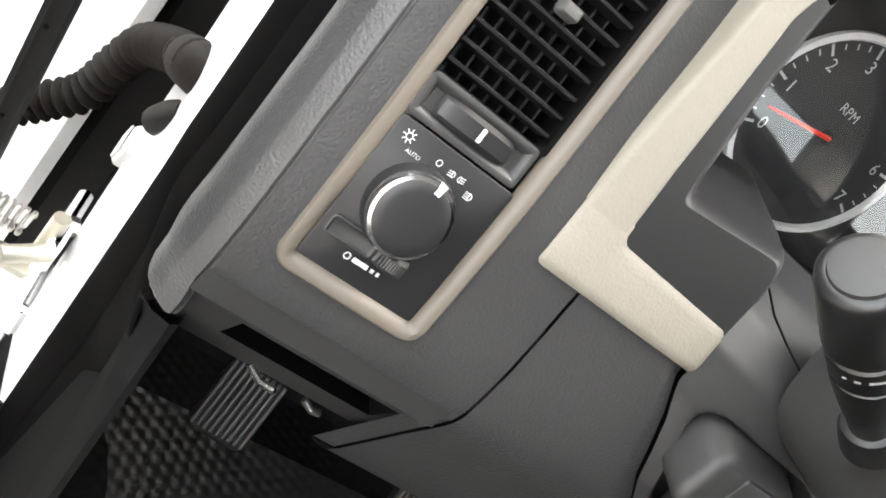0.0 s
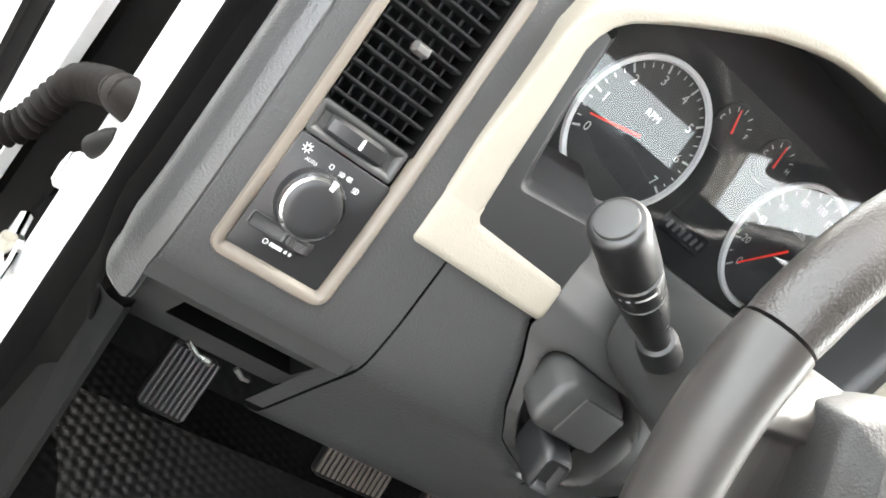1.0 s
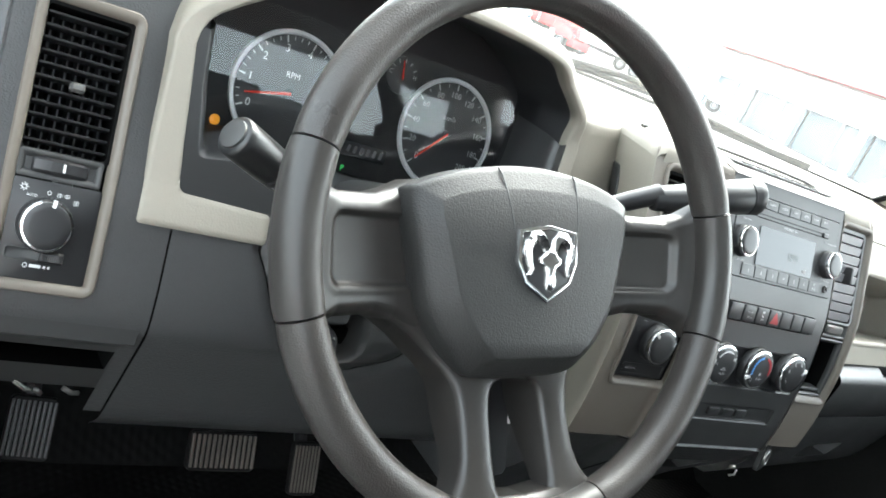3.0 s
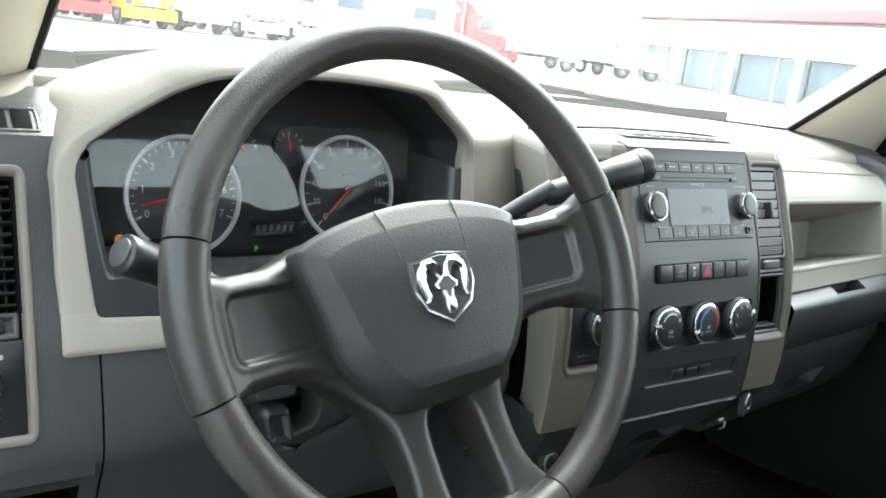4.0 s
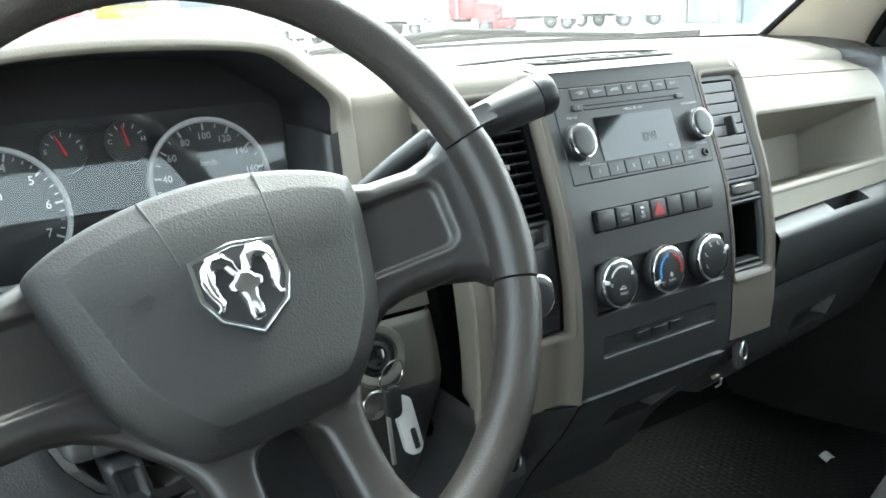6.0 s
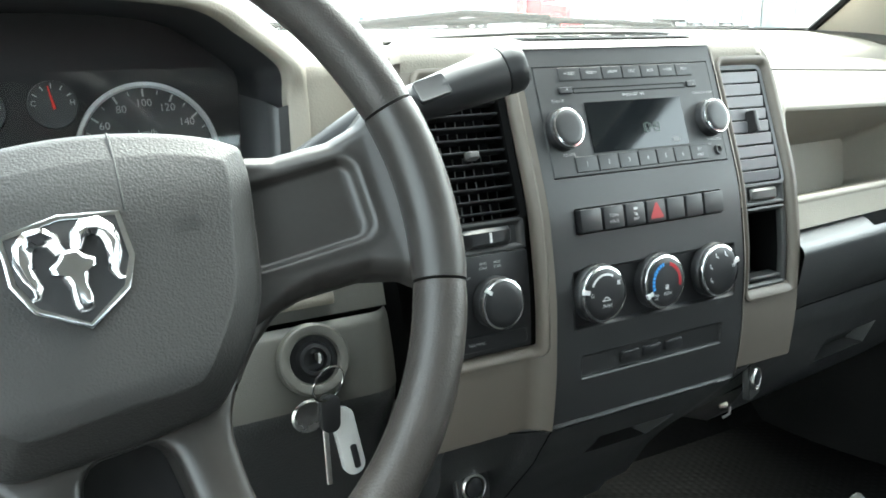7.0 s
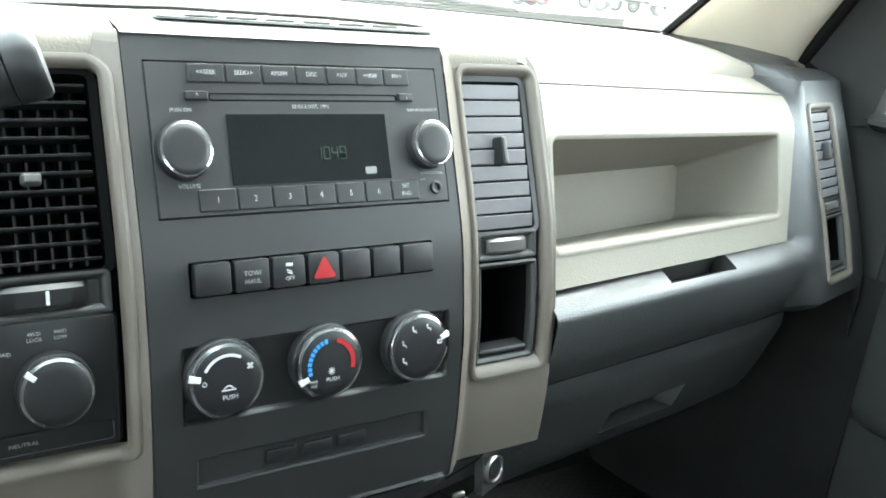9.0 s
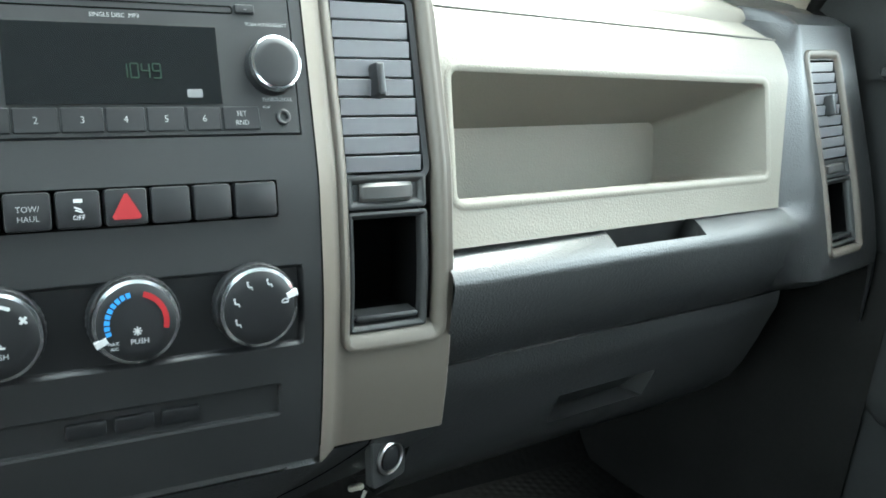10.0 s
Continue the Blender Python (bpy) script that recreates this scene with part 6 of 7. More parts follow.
sign(bt, [("SET", (pe[6] + pe[7]) / 2, 1.3960, 0.0037, 0.0022), ("RND", (pe[6] + pe[7]) / 2, 1.3912, 0.0037, 0.0022)], C)
for item in [("PUSH ON", 0.3960, 1.4440, 0.0030, 0.0012), ("VOLUME", 0.3965, 1.4020, 0.0034, 0.0012), ("PUSH AUDIO/SELECT", 0.5620, 1.4440, 0.0026, 0.0012), ("TUNE/SCROLL", 0.5640, 1.4035, 0.0028, 0.0012), ("SINGLE DISC  MP3", 0.4790, 1.4460, 0.0032, 0.0012), ("AUX", 0.5570, 1.3995, 0.0022, 0.0012)]:
    sign(radio, [item], C, "radio_print")
rotary(radio, C, 0.3945, 1.4212, 0.0158, 0.0, BLACK, CHROME, 0.0115, None, False)
rotary(radio, C, 0.5625, 1.4212, 0.0150, 0.0, BLACK, CHROME, 0.0125, None, False)
Geo().disc(0.5665, 1.3940, [(0.0042, 0.0006), (0.0042, 0.0022), (0.0034, 0.0026), (0.0022, 0.0022), (0.0019, -0.004)], 24, C).make("aux_socket", BLACK, radio)

# ---- switch row ----
bank = thing("switch_bank", "row of seven black push buttons with a red hazard triangle", "switch row")
Geo().rloft(*SWI, 0.002, [(0.0, 0.0005), (0.0006, -0.0005), (0.0010, -0.004)], C, False, True, 4).make("switch_tray", DEEP, bank)
se = [0.3920, 0.4160, 0.4400, 0.4635, 0.4870, 0.5095, 0.5320, 0.5580]
for i in range(7):
    bt = button(bank, C, se[i] + 0.0004, 1.3402, se[i + 1] - 0.0004, 1.3600, 0.0050, 0.0022)
    um = (se[i] + se[i + 1]) / 2
    if i == 1:
        sign(bt, [("TOW/", um, 1.3515, 0.0040, 0.0056), ("HAUL", um, 1.3468, 0.0040, 0.0056)], C)
    if i == 2:
        sg = Geo().text("OFF", um, 1.3462, 0.0034, C, 0.0056)
        sg.bar(um - 0.0022, 1.3545, um + 0.0022, 1.3545, 0.0018, C, 0.0056).bar(um - 0.002, 1.3515, um + 0.0015, 1.3500, 0.0007, C, 0.0056).bar(um - 0.0015, 1.3500, um + 0.002, 1.3488, 0.0007, C, 0.0056)
        sg.make("print", WHITE_MARK, bt, smooth=False)
    if i == 3:
        hz = Geo()
        for r in (0.0078, 0.0042):
            pts = [(um + r * math.cos(radians(a)), 1.3488 + r * math.sin(radians(a))) for a in (90, 210, 330)]
            for j in range(3):
                hz.bar(*pts[j], *pts[(j + 1) % 3], 0.0016 if r > 0.005 else 0.0009, C, 0.0057)
        hz.add([C(um + 0.0068 * math.cos(radians(a)), 1.3488 + 0.0068 * math.sin(radians(a)), 0.0055) for a in (90, 210, 330)], [(0, 1, 2)])
        hz.make("hazard_triangle", RED_MARK, bt, smooth=False)

# ---- climate knobs ----
climate = thing("climate_controls", "three round chrome-edged climate knobs with printed symbols", "climate control")
for i, (u, turn) in enumerate(((0.4080, 168), (0.4755, 205), (0.5425, 18))):
    kb = rotary(climate, C, u, 1.2905, 0.0235, -0.003, BLACK, CHROME, 0.0135, turn)
    top = 0.0118
    if i == 0:
        g = Geo().arc(u, 1.2905, 0.0150, 0.0168, 150, 60, C, top)
        g.arc(u - 0.0145, 1.2915, 0.0010, 0.0015, 0, 360, C, top, 12)
        for q in range(4):
            a = radians(45 + 90 * q)
            g.bar(u + 0.0135, 1.2985, u + 0.0135 + 0.0022 * math.cos(a), 1.2985 + 0.0022 * math.sin(a), 0.0014, C, top)
        g.text("PUSH", u + 0.001, 1.2815, 0.0040, C, top)
        g.arc(u, 1.2855, 0.0026, 0.0034, 20, 160, C, top, 8).bar(u - 0.0045, 1.2860, u + 0.0045, 1.2860, 0.0009, C, top)
        g.make("knob_print", WHITE_MARK, kb, smooth=False)
    elif i == 1:
        for q in range(9):
            a0 = 200 - 11.5 * q
            Geo().arc(u, 1.2905, 0.0138, 0.0138 + 0.0028, a0, a0 - 8.5, C, top, 4).make("cold_mark", BLUE_MARK, kb, smooth=False)
        Geo().arc(u, 1.2905, 0.0138, 0.0168, 75, -15, C, top).make("warm_mark", RED_MARK, kb, smooth=False)
        g = Geo().text("PUSH", u + 0.001, 1.2810, 0.0040, C, top).text("MAX", u - 0.0125, 1.2810, 0.0026, C, top).text("A/C", u - 0.0120, 1.2782, 0.0026, C, top)
        for q in range(4):
            a = radians(45 * q)
            g.bar(u - 0.0024 * math.cos(a), 1.2865 - 0.0024 * math.sin(a), u + 0.0024 * math.cos(a), 1.2865 + 0.0024 * math.sin(a), 0.0006, C, top)
        g.make("knob_print", WHITE_MARK, kb, smooth=False)
    else:
        g = Geo()
        for a in (205, 160, 115, 70):
            x, y = u + 0.0150 * math.cos(radians(a)), 1.2905 + 0.0150 * math.sin(radians(a))
            g.arc(x - 0.0005, y + 0.0014, 0.0, 0.0007, 0, 360, C, top, 8).bar(x - 0.0005, y + 0.0006, x, y - 0.0012, 0.0009, C, top).bar(x, y - 0.0012, x + 0.0020, y - 0.0012, 0.0008, C, top).bar(x + 0.0018, y - 0.0012, x + 0.0022, y - 0.0028, 0.0007, C, top)
        x, y = u + 0.0150 * math.cos(radians(12)), 1.2905 + 0.0150 * math.sin(radians(12))
        g.arc(x, y - 0.001, 0.0016, 0.0024, 20, 160, C, top, 8).bar(x - 0.002, y - 0.0010, x + 0.002, y - 0.0010, 0.0007, C, top)
        g.make("knob_print", WHITE_MARK, kb, smooth=False)

# ---- four wheel drive selector ----
drive = thing("drive_selector", "black rotary drive selector plate with a chrome-edged knob", "switch panel")
Geo().rloft(0.2790, 1.2515, 0.3500, 1.3312, 0.002, [(0, -0.006), (0, -0.0012), (0.0008, -0.0008)], CS, False, True, 4).make("switch_plate", BLACK, drive)
rotary(drive, CS, 0.3165, 1.2935, 0.0200, -0.001, BLACK, CHROME, 0.0140, 140, False)
sign(drive, [("2WD", 0.2925, 1.3150, 0.0030, -0.0002), ("4WD", 0.3080, 1.3245, 0.0030, -0.0002), ("LOCK", 0.3080, 1.3212, 0.0030, -0.0002), ("4WD", 0.3215, 1.3245, 0.0030, -0.0002), ("LOW", 0.3215, 1.3212, 0.0030, -0.0002)], CS)
Geo().rloft(0.2860, 1.2555, 0.3470, 1.2670, 0.0015, [(-0.0005, -0.0006), (0.0006, -0.0018), (0.0012, -0.0020)], CS, False, True).make("neutral_button", DARK_SMOOTH, drive)
sign(drive, [("NEUTRAL", 0.2990, 1.2610, 0.0036, -0.0008)], CS)

# ---- ignition and keys ----
ignition = thing("ignition_lock", "round black ignition lock in the knee panel", "ignition lock")
IG = Vector((0.185, 0.1735, 1.251))
ig_n = Vector((-0.1, -0.93, 0.36)).normalized()
ig_a = Vector((1, 0, 0)).cross(ig_n).normalized()
ig_b = ig_n.cross(ig_a).normalized()
def I(u, v, w):
    return tuple(IG + ig_b * u + ig_a * -v + ig_n * w)
Geo().disc(0, 0, [(0.0295, -0.010), (0.0285, 0.0), (0.0270, 0.0014), (0.0235, 0.0016), (0.0205, 0.0004), (0.0190, -0.006)], 40, I, False, False).make("lock_surround", KNEE, ignition)
Geo().disc(0, 0, [(0.0195, -0.005), (0.0150, -0.004), (0.0125, 0.0005), (0.0095, 0.0008), (0.0088, -0.006)], 32, I).make("lock_barrel", BLACK, ignition)
keys = thing("key_set", "keys hanging on a steel ring from the ignition lock", "keys")
Geo().box((0, 0.001, 0.006), (0.0022, 0.0080, 0.020), 0.0005, I).make("key_blade", STEEL, keys)
def ring_at(c, r, thick, n1, n2):
    return Geo().tube([c + n1 * (r * math.cos(a)) + n2 * (r * math.sin(a)) for a in (2 * math.pi * i / 36 for i in range(37))], thick, 8, False)
RC = Vector((0.187, 0.153, 1.238))
ring_at(RC, 0.0145, 0.0009, Vector((0.95, 0.25, 0)).normalized(), Vector((0.1, -0.1, 1)).normalized()).make("key_ring", CHROME, keys)
def hang(name, mat, c, w, h, t, r, lean, label=""):
    rot = Matrix.Rotation(radians(lean), 3, "Y") @ Matrix.Rotation(radians(-12), 3, "X")
    return Geo().rloft(-w / 2, -h / 2, w / 2, h / 2, r, [(0.001, -t / 2), (0, -t / 2 + 0.0006), (0, t / 2 - 0.0006), (0.001, t / 2)], lambda u, v, q: tuple(Vector(c) + rot @ Vector((u, -q, v))), True, True).make(name, mat, keys, label=label)
FOB_GREY = material("pale_grey_fob", (0.50, 0.50, 0.49), 0.35, vary=0.08)
hang("key_fob", FOB_GREY, (0.203, 0.156, 1.184), 0.018, 0.056, 0.008, 0.008, -8, "pale grey plastic key fob")
hang("fob_window", BLACK, (0.2065, 0.150, 1.172), 0.0055, 0.020, 0.004, 0.002, -8)
hang("key_head", BLACK, (0.188, 0.155, 1.212), 0.016, 0.030, 0.007, 0.007, 6)
hang("spare_key", STEEL, (0.186, 0.158, 1.178), 0.0045, 0.055, 0.002, 0.001, 2)
Geo().disc(0.172, 1.212, [(0.0135, -0.0012), (0.0140, 0.0), (0.0125, 0.0014), (0.010, 0.0010)], 28, lambda u, v, w: (u, 0.158 - w, v), True, True).make("key_tag", STEEL, keys)

# ---- power sockets ----
def socket(c, n, label):
    ob = thing("power_socket", label, "power socket", "power sockets")
    n = Vector(n).normalized()
    a = n.cross(Vector((0, 0, 1))).normalized()
    b = n.cross(a)
    mp = lambda u, v, w: tuple(Vector(c) + a * u + b * v + n * w)
    Geo().rloft(-0.017, -0.020, 0.017, 0.020, 0.005, [(0, -0.004), (0, 0.002), (0.001, 0.003)], mp).make("socket_plate", DARK_SMOOTH, ob)
    Geo().disc(0, 0, [(0.0125, 0.002), (0.0125, 0.005), (0.0110, 0.006), (0.0098, 0.004), (0.0095, -0.003)], 28, mp, False, True).make("socket_ring", STEEL, ob)
    Geo().disc(0, 0, [(0.0085, 0.0), (0.0085, 0.0055), (0.006, 0.0065)], 24, mp).make("socket_cap", BLACK, ob)
    return ob
socket((0.646, 0.127, 1.150), (0.35, -0.9, 0.1), "chrome-edged power socket on the lower console")
socket((0.324, 0.160, 1.103), (0, -0.9, 0.2), "chrome-edged power socket below the drive selector")
clipo = thing("cable_clip", "small bright metal clip at the lower console edge", "clip")
Geo().box((0.634, 0.150, 1.112), (0.012, 0.004, 0.005), 0.001).make("clip_plate", GALV, clipo)
Geo().tube([(0.640, 0.146, 1.110), (0.636, 0.143, 1.104), (0.630, 0.146, 1.100)], 0.0015, 8).make("clip_hook", STEEL, clipo)

# ---- pedals ----
def pedal(name, c, w, h, t, pitch, turn, ribs, label, worn):
    rot = Matrix.Rotation(radians(turn), 4, "Z") @ Matrix.Rotation(radians(pitch), 4, "X")
    ob = thing(name, label, "pedal", "foot pedals", place=Matrix.Translation(c) @ rot)
    Geo().rloft(-w / 2, -h / 2, w / 2, h / 2, 0.006, [(0.002, -t), (0, -t + 0.002), (0, 0.0), (0.0015, 0.0015)], flat, True, True).make("pad", RUBBER, ob)
    for i in range(ribs):
        u = -w / 2 + w * (i + 0.5) / ribs
        Geo().rloft(u - w * 0.30 / ribs, -h / 2 + 0.004, u + w * 0.30 / ribs, h / 2 - 0.004, 0.001, [(0, 0.001), (0.0004, 0.0035), (0.0008, 0.0038)], flat).make("rib", worn, ob)
    inv = (Matrix.Translation(c) @ rot).inverted()
    Geo().tube([Vector((0, 0, -t)), inv @ Vector((c[0], c[1] + 0.05, c[2] + 0.03)), inv @ Vector((c[0], c[1] + 0.16, c[2] + 0.18)), inv @ Vector((c[0], 0.80, c[2] + 0.24))], [0.008, 0.009, 0.010, 0.010], 8).make("arm", BLACK, ob)
    return ob
PEDAL_RIB = material("ribbed_black_rubber", (0.030, 0.030, 0.030), 0.4, bump=0.2, bump_scale=200)
WORN = material("worn_grey_rubber", (0.055, 0.046, 0.038), 0.6, bump=0.4, bump_scale=160, vary=0.4, vary_scale=30)
pedal("parking_brake_pedal", (-0.229, 0.270, 1.030), 0.042, 0.060, 0.010, 62, -4, 9, "ribbed black parking brake pedal", PEDAL_RIB)
bk = thing("pedal_bracket", "bright steel clips above the parking brake pedal", "bracket")
Geo().tube([(-0.262, 0.228, 1.110), (-0.252, 0.226, 1.104), (-0.242, 0.227, 1.102), (-0.238, 0.232, 1.096)], 0.0024, 8).make("clip", STEEL, bk)
Geo().tube([(-0.222, 0.228, 1.106), (-0.214, 0.227, 1.102), (-0.208, 0.229, 1.101)], 0.0022, 8).make("clip", STEEL, bk)
pedal("brake_pedal", (-0.004, 0.330, 0.966), 0.080, 0.046, 0.012, 60, 0, 13, "worn wide brake pedal with fine ribs", WORN)
pedal("accelerator_pedal", (0.113, 0.335, 0.940), 0.036, 0.066, 0.012, 62, 0, 8, "worn ribbed accelerator pedal", WORN)

# ---- left door opening ----
def dash_edge(z):
    z = max(z, 0.95)
    low = Vector((-0.330 - 0.165 * (z - 1.1), 0.204 - 0.545 * (z - 1.1), 0))
    top = min(left_curve(min(z, 1.455)) + 0.046, jamb_r(z).y - 0.022)
    return low.lerp(Vector((-0.346, top, 0)), ease((z - 1.125) / 0.04))
def jamb_r(z):
    return Vector((-0.3547 - 0.0611 * (z - 1.1), 0.3283 - 0.1202 * (z - 1.1), 0))
def jamb_l(z):
    return Vector((-0.3690 - 0.0450 * (z - 1.1), 0.4080 - 0.0900 * (z - 1.1), 0))
ZS = [0.55, 0.70, 0.80, 0.88, 0.95, 1.0, 1.05, 1.10, 1.12, 1.135, 1.15, 1.165, 1.18] + [1.20 + 0.05 * i for i in range(11)]
white = Geo()
rings = []
for z in ZS:
    a, b = jamb_r(z), jamb_l(z)
    d = (b - a).normalized()
    n = Vector((d.y, -d.x, 0))
    if n.x > 0:
        n = -n
    rings.append([q + Vector((0, 0, z)) for q in (a + n * -0.012, a + n * -0.002 - d * 0.003, a + n * 0.002, b + n * 0.001, b - n * 0.02, b - n * 0.05)])
white.loft(rings, False)
tagged(white.make("wall_door_jamb", WHITE_PAINT), "white painted sheet metal door jamb", "door jamb", kind="structure")
def strip(name, mat, k0, k1, r, label, out=0.0):
    """A rubber bulb that runs between the dash edge (0) and the jamb (1)."""
    geo = Geo()
    rings = []
    for z in ZS:
        a, b = dash_edge(z), jamb_r(z)
        p, q = a.lerp(b, k0), a.lerp(b, k1)
        mid, half = (p + q) / 2, (q - p) / 2
        d = half.normalized()
        n = Vector((d.y, -d.x, 0))
        if n.x > 0:
            n = -n
        rings.append([mid + d * (half.length * math.cos(t)) + n * (r * math.sin(t) + out) + Vector((0, 0, z)) for t in (math.pi * i / 10 for i in range(11))])
    geo.loft(rings, False)
    return tagged(geo.make(name, mat), label, "door seal", kind="structure")
strip("trim_seal_outer", SEAL, 0.46, 0.985, 0.005, "thick black rubber door seal, darkened for the jamb's shade", -0.004)
strip("trim_seal_inner", SEAL, 0.02, 0.50, 0.003, "black rubber seal flange with shade put into its colour", -0.004)
# kick panel: an edge beside the seal, then the footwell's left side
def kick_edge(z):
    return Vector((-0.315, max(0.02, 0.188 + 0.58 * (z - 1.121)), z))
rings = []
for z in (0.79, 0.85, 0.90, 0.95, 1.0, 1.04, 1.08, 1.11, 1.14):
    a, b = dash_edge(z) + Vector((0.001, 0.004, z)), kick_edge(z)
    rings.append([a, a.lerp(b, 0.5) + Vector((-0.003, -0.004, 0)), b + Vector((-0.004, -0.003, 0)), b, b + Vector((0.002, 0.01, 0)), Vector((-0.316, 0.70, z))])
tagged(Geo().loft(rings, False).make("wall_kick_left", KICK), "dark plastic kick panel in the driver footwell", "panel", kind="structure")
sill = Geo().box((-0.385, -0.42, 0.755), (0.10, 1.1, 0.07), 0.015)
tagged(sill.make("trim_sill", DARK_SMOOTH), "dark plastic door sill", "sill", kind="structure")

# open front door, its wiring boot and check strap
door = thing("open_door", "white truck door standing open, with black edge trim", "door")
def door_map(u, v, w):
    """u along the door from the hinge, v up, w through it."""
    base = Vector((-0.453, 0.372, 0))
    along_d = Vector((-0.80, -0.60, 0))
    across = Vector((-0.60, 0.80, 0))
    return tuple(base + along_d * u + across * w + Vector((0, 0, v)))
Geo().box((0.52, 1.15, 0.055), (1.0, 0.80, 0.10), 0.015, door_map).make("door_shell", WHITE_PAINT, door)
Geo().box((0.56, 1.13, -0.012), (0.92, 0.72, 0.04), 0.02, door_map).make("door_card", DARK, door)
weather = Geo()
weather.loft([[Vector((-0.4455 + a - 0.045 * (z - 1.1), 0.368 + b - 0.09 * (z - 1.1), z)) for a, b in ((-0.0080, 0.004), (-0.0085, -0.003), (-0.0040, -0.0075), (0.0015, -0.0065), (0.0060, -0.0075), (0.0085, -0.002), (0.0080, 0.006))] for z in (0.75, 0.95, 1.15, 1.35, 1.52)], True, True, True)
weather.make("door_edge_seal", RUBBER, door)
for z in (1.055, 1.135):
    Geo().tube([(-0.4465 - 0.045 * (z - 1.1), 0.3600 - 0.09 * (z - 1.1), z), (-0.4465 - 0.045 * (z - 1.1), 0.3588 - 0.09 * (z - 1.1), z)], 0.0016, 8).make("seal_clip", DEEP, door)
boot_path = [Vector(p) for p in ((-0.3560, 0.362, 1.168), (-0.3720, 0.378, 1.160), (-0.3860, 0.420, 1.132), (-0.4000, 0.462, 1.096), (-0.4085, 0.470, 1.060), (-0.4153, 0.470, 1.028), (-0.4350, 0.470, 1.000), (-0.4555, 0.465, 0.978), (-0.4900, 0.450, 0.960))]
def smooth_path(pts, n):
    out = []
    for i in range(len(pts) - 1):
        p0, p1, p2, p3 = pts[max(i - 1, 0)], pts[i], pts[i + 1], pts[min(i + 2, len(pts) - 1)]
        for k in range(n):
            t = k / n
            out.append(0.5 * ((2 * p1) + (p2 - p0) * t + (2 * p0 - 5 * p1 + 4 * p2 - p3) * t * t + (3 * p1 - p0 - 3 * p2 + p3) * t ** 3))
    return out + [pts[-1]]
bp = smooth_path(boot_path, 24)
boot = thing("wiring_boot", "dusty black corrugated rubber wiring boot between door and pillar", "wiring boot")
DUSTY = material("dusty_black_rubber", (0.0085, 0.0070, 0.0060), 0.6, bump=0.4, bump_scale=200, vary=0.4, vary_scale=25, spec=0.12)
Geo().tube(bp, [0.0130 + 0.0030 * math.cos(2 * math.pi * i / 7.0) for i in range(len(bp))], 18).make("corrugated_tube", DUSTY, boot)
Geo().tube([Vector((-0.3480, 0.356, 1.170)), Vector((-0.3620, 0.366, 1.166)), Vector((-0.3735, 0.383, 1.156)), Vector((-0.3765, 0.392, 1.151))], [0.0175, 0.0180, 0.0165, 0.0140], 18).make("boot_collar", DUSTY, boot)
Geo().tube([Vector((-0.3560, 0.356, 1.140)), Vector((-0.3630, 0.368, 1.122)), Vector((-0.3680, 0.380, 1.105))], [0.010, 0.0115, 0.0100], 14).make("boot_tail", RUBBER, boot)
plugb = thing("wiring_connector", "pale grey plastic wiring connector under the boot", "connector")
Geo().box((-0.3675, 0.418, 1.046), (0.014, 0.022, 0.060), 0.003, None, Matrix.Rotation(radians(38), 3, "X")).make("connector_body", FOB_GREY, plugb)
for k in (-0.4, 0.1, 0.5):
    Geo().box((-0.3755, 0.418 - 0.018 * k, 1.046 + 0.024 * k), (0.003, 0.020, 0.006), 0.001, None, Matrix.Rotation(radians(38), 3, "X")).make("connector_rib", FOB_GREY, plugb)
hinge = thing("door_hinge", "zinc plated door hinge with a coil spring and check link", "hinge")
Geo().box((-0.372, 0.430, 0.925), (0.012, 0.075, 0.050), 0.004).make("hinge_leaf", WHITE_PAINT, hinge)
Geo().box((-0.415, 0.400, 0.905), (0.080, 0.020, 0.012), 0.003).make("hinge_arm", GALV, hinge)
Geo().tube([(-0.378, 0.405, 0.900), (-0.378, 0.405, 0.965)], 0.007, 14).make("hinge_pin", GALV, hinge)
coil = [Vector((-0.395 - 0.0028 * i / 6, 0.395 + 0.010 * math.cos(i * math.pi / 6), 0.952 + 0.010 * math.sin(i * math.pi / 6))) for i in range(110)]
Geo().tube(coil, 0.0020, 6).make("coil_spring", STEEL, hinge)
Geo().box((-0.366, 0.375, 0.905), (0.010, 0.070, 0.030), 0.004, None, Matrix.Rotation(radians(-12), 3, "X")).make("hinge_plate", WHITE_PAINT, hinge)
Geo().tube([(-0.400, 0.372, 0.935), (-0.372, 0.392, 0.940)], 0.0075, 12).make("check_link", GALV, hinge)
Geo().tube([(-0.365, 0.425, 0.945), (-0.378, 0.420, 0.945)], [0.008, 0.008], 6).make("bolt_head", STEEL, hinge)
fender = Geo().box((-0.455, 1.06, 1.05), (0.10, 1.06, 0.72), 0.012)
tagged(fender.make("wall_fender", WHITE_PAINT), "white painted front fender", "fender", kind="structure")
# near-black block added in the door gap in place of its shade
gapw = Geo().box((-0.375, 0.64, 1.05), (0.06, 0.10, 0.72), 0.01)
tagged(gapw.make("wall_hinge_pillar", RUBBER), "dark block standing in for the shaded door gap", "pillar", kind="structure")

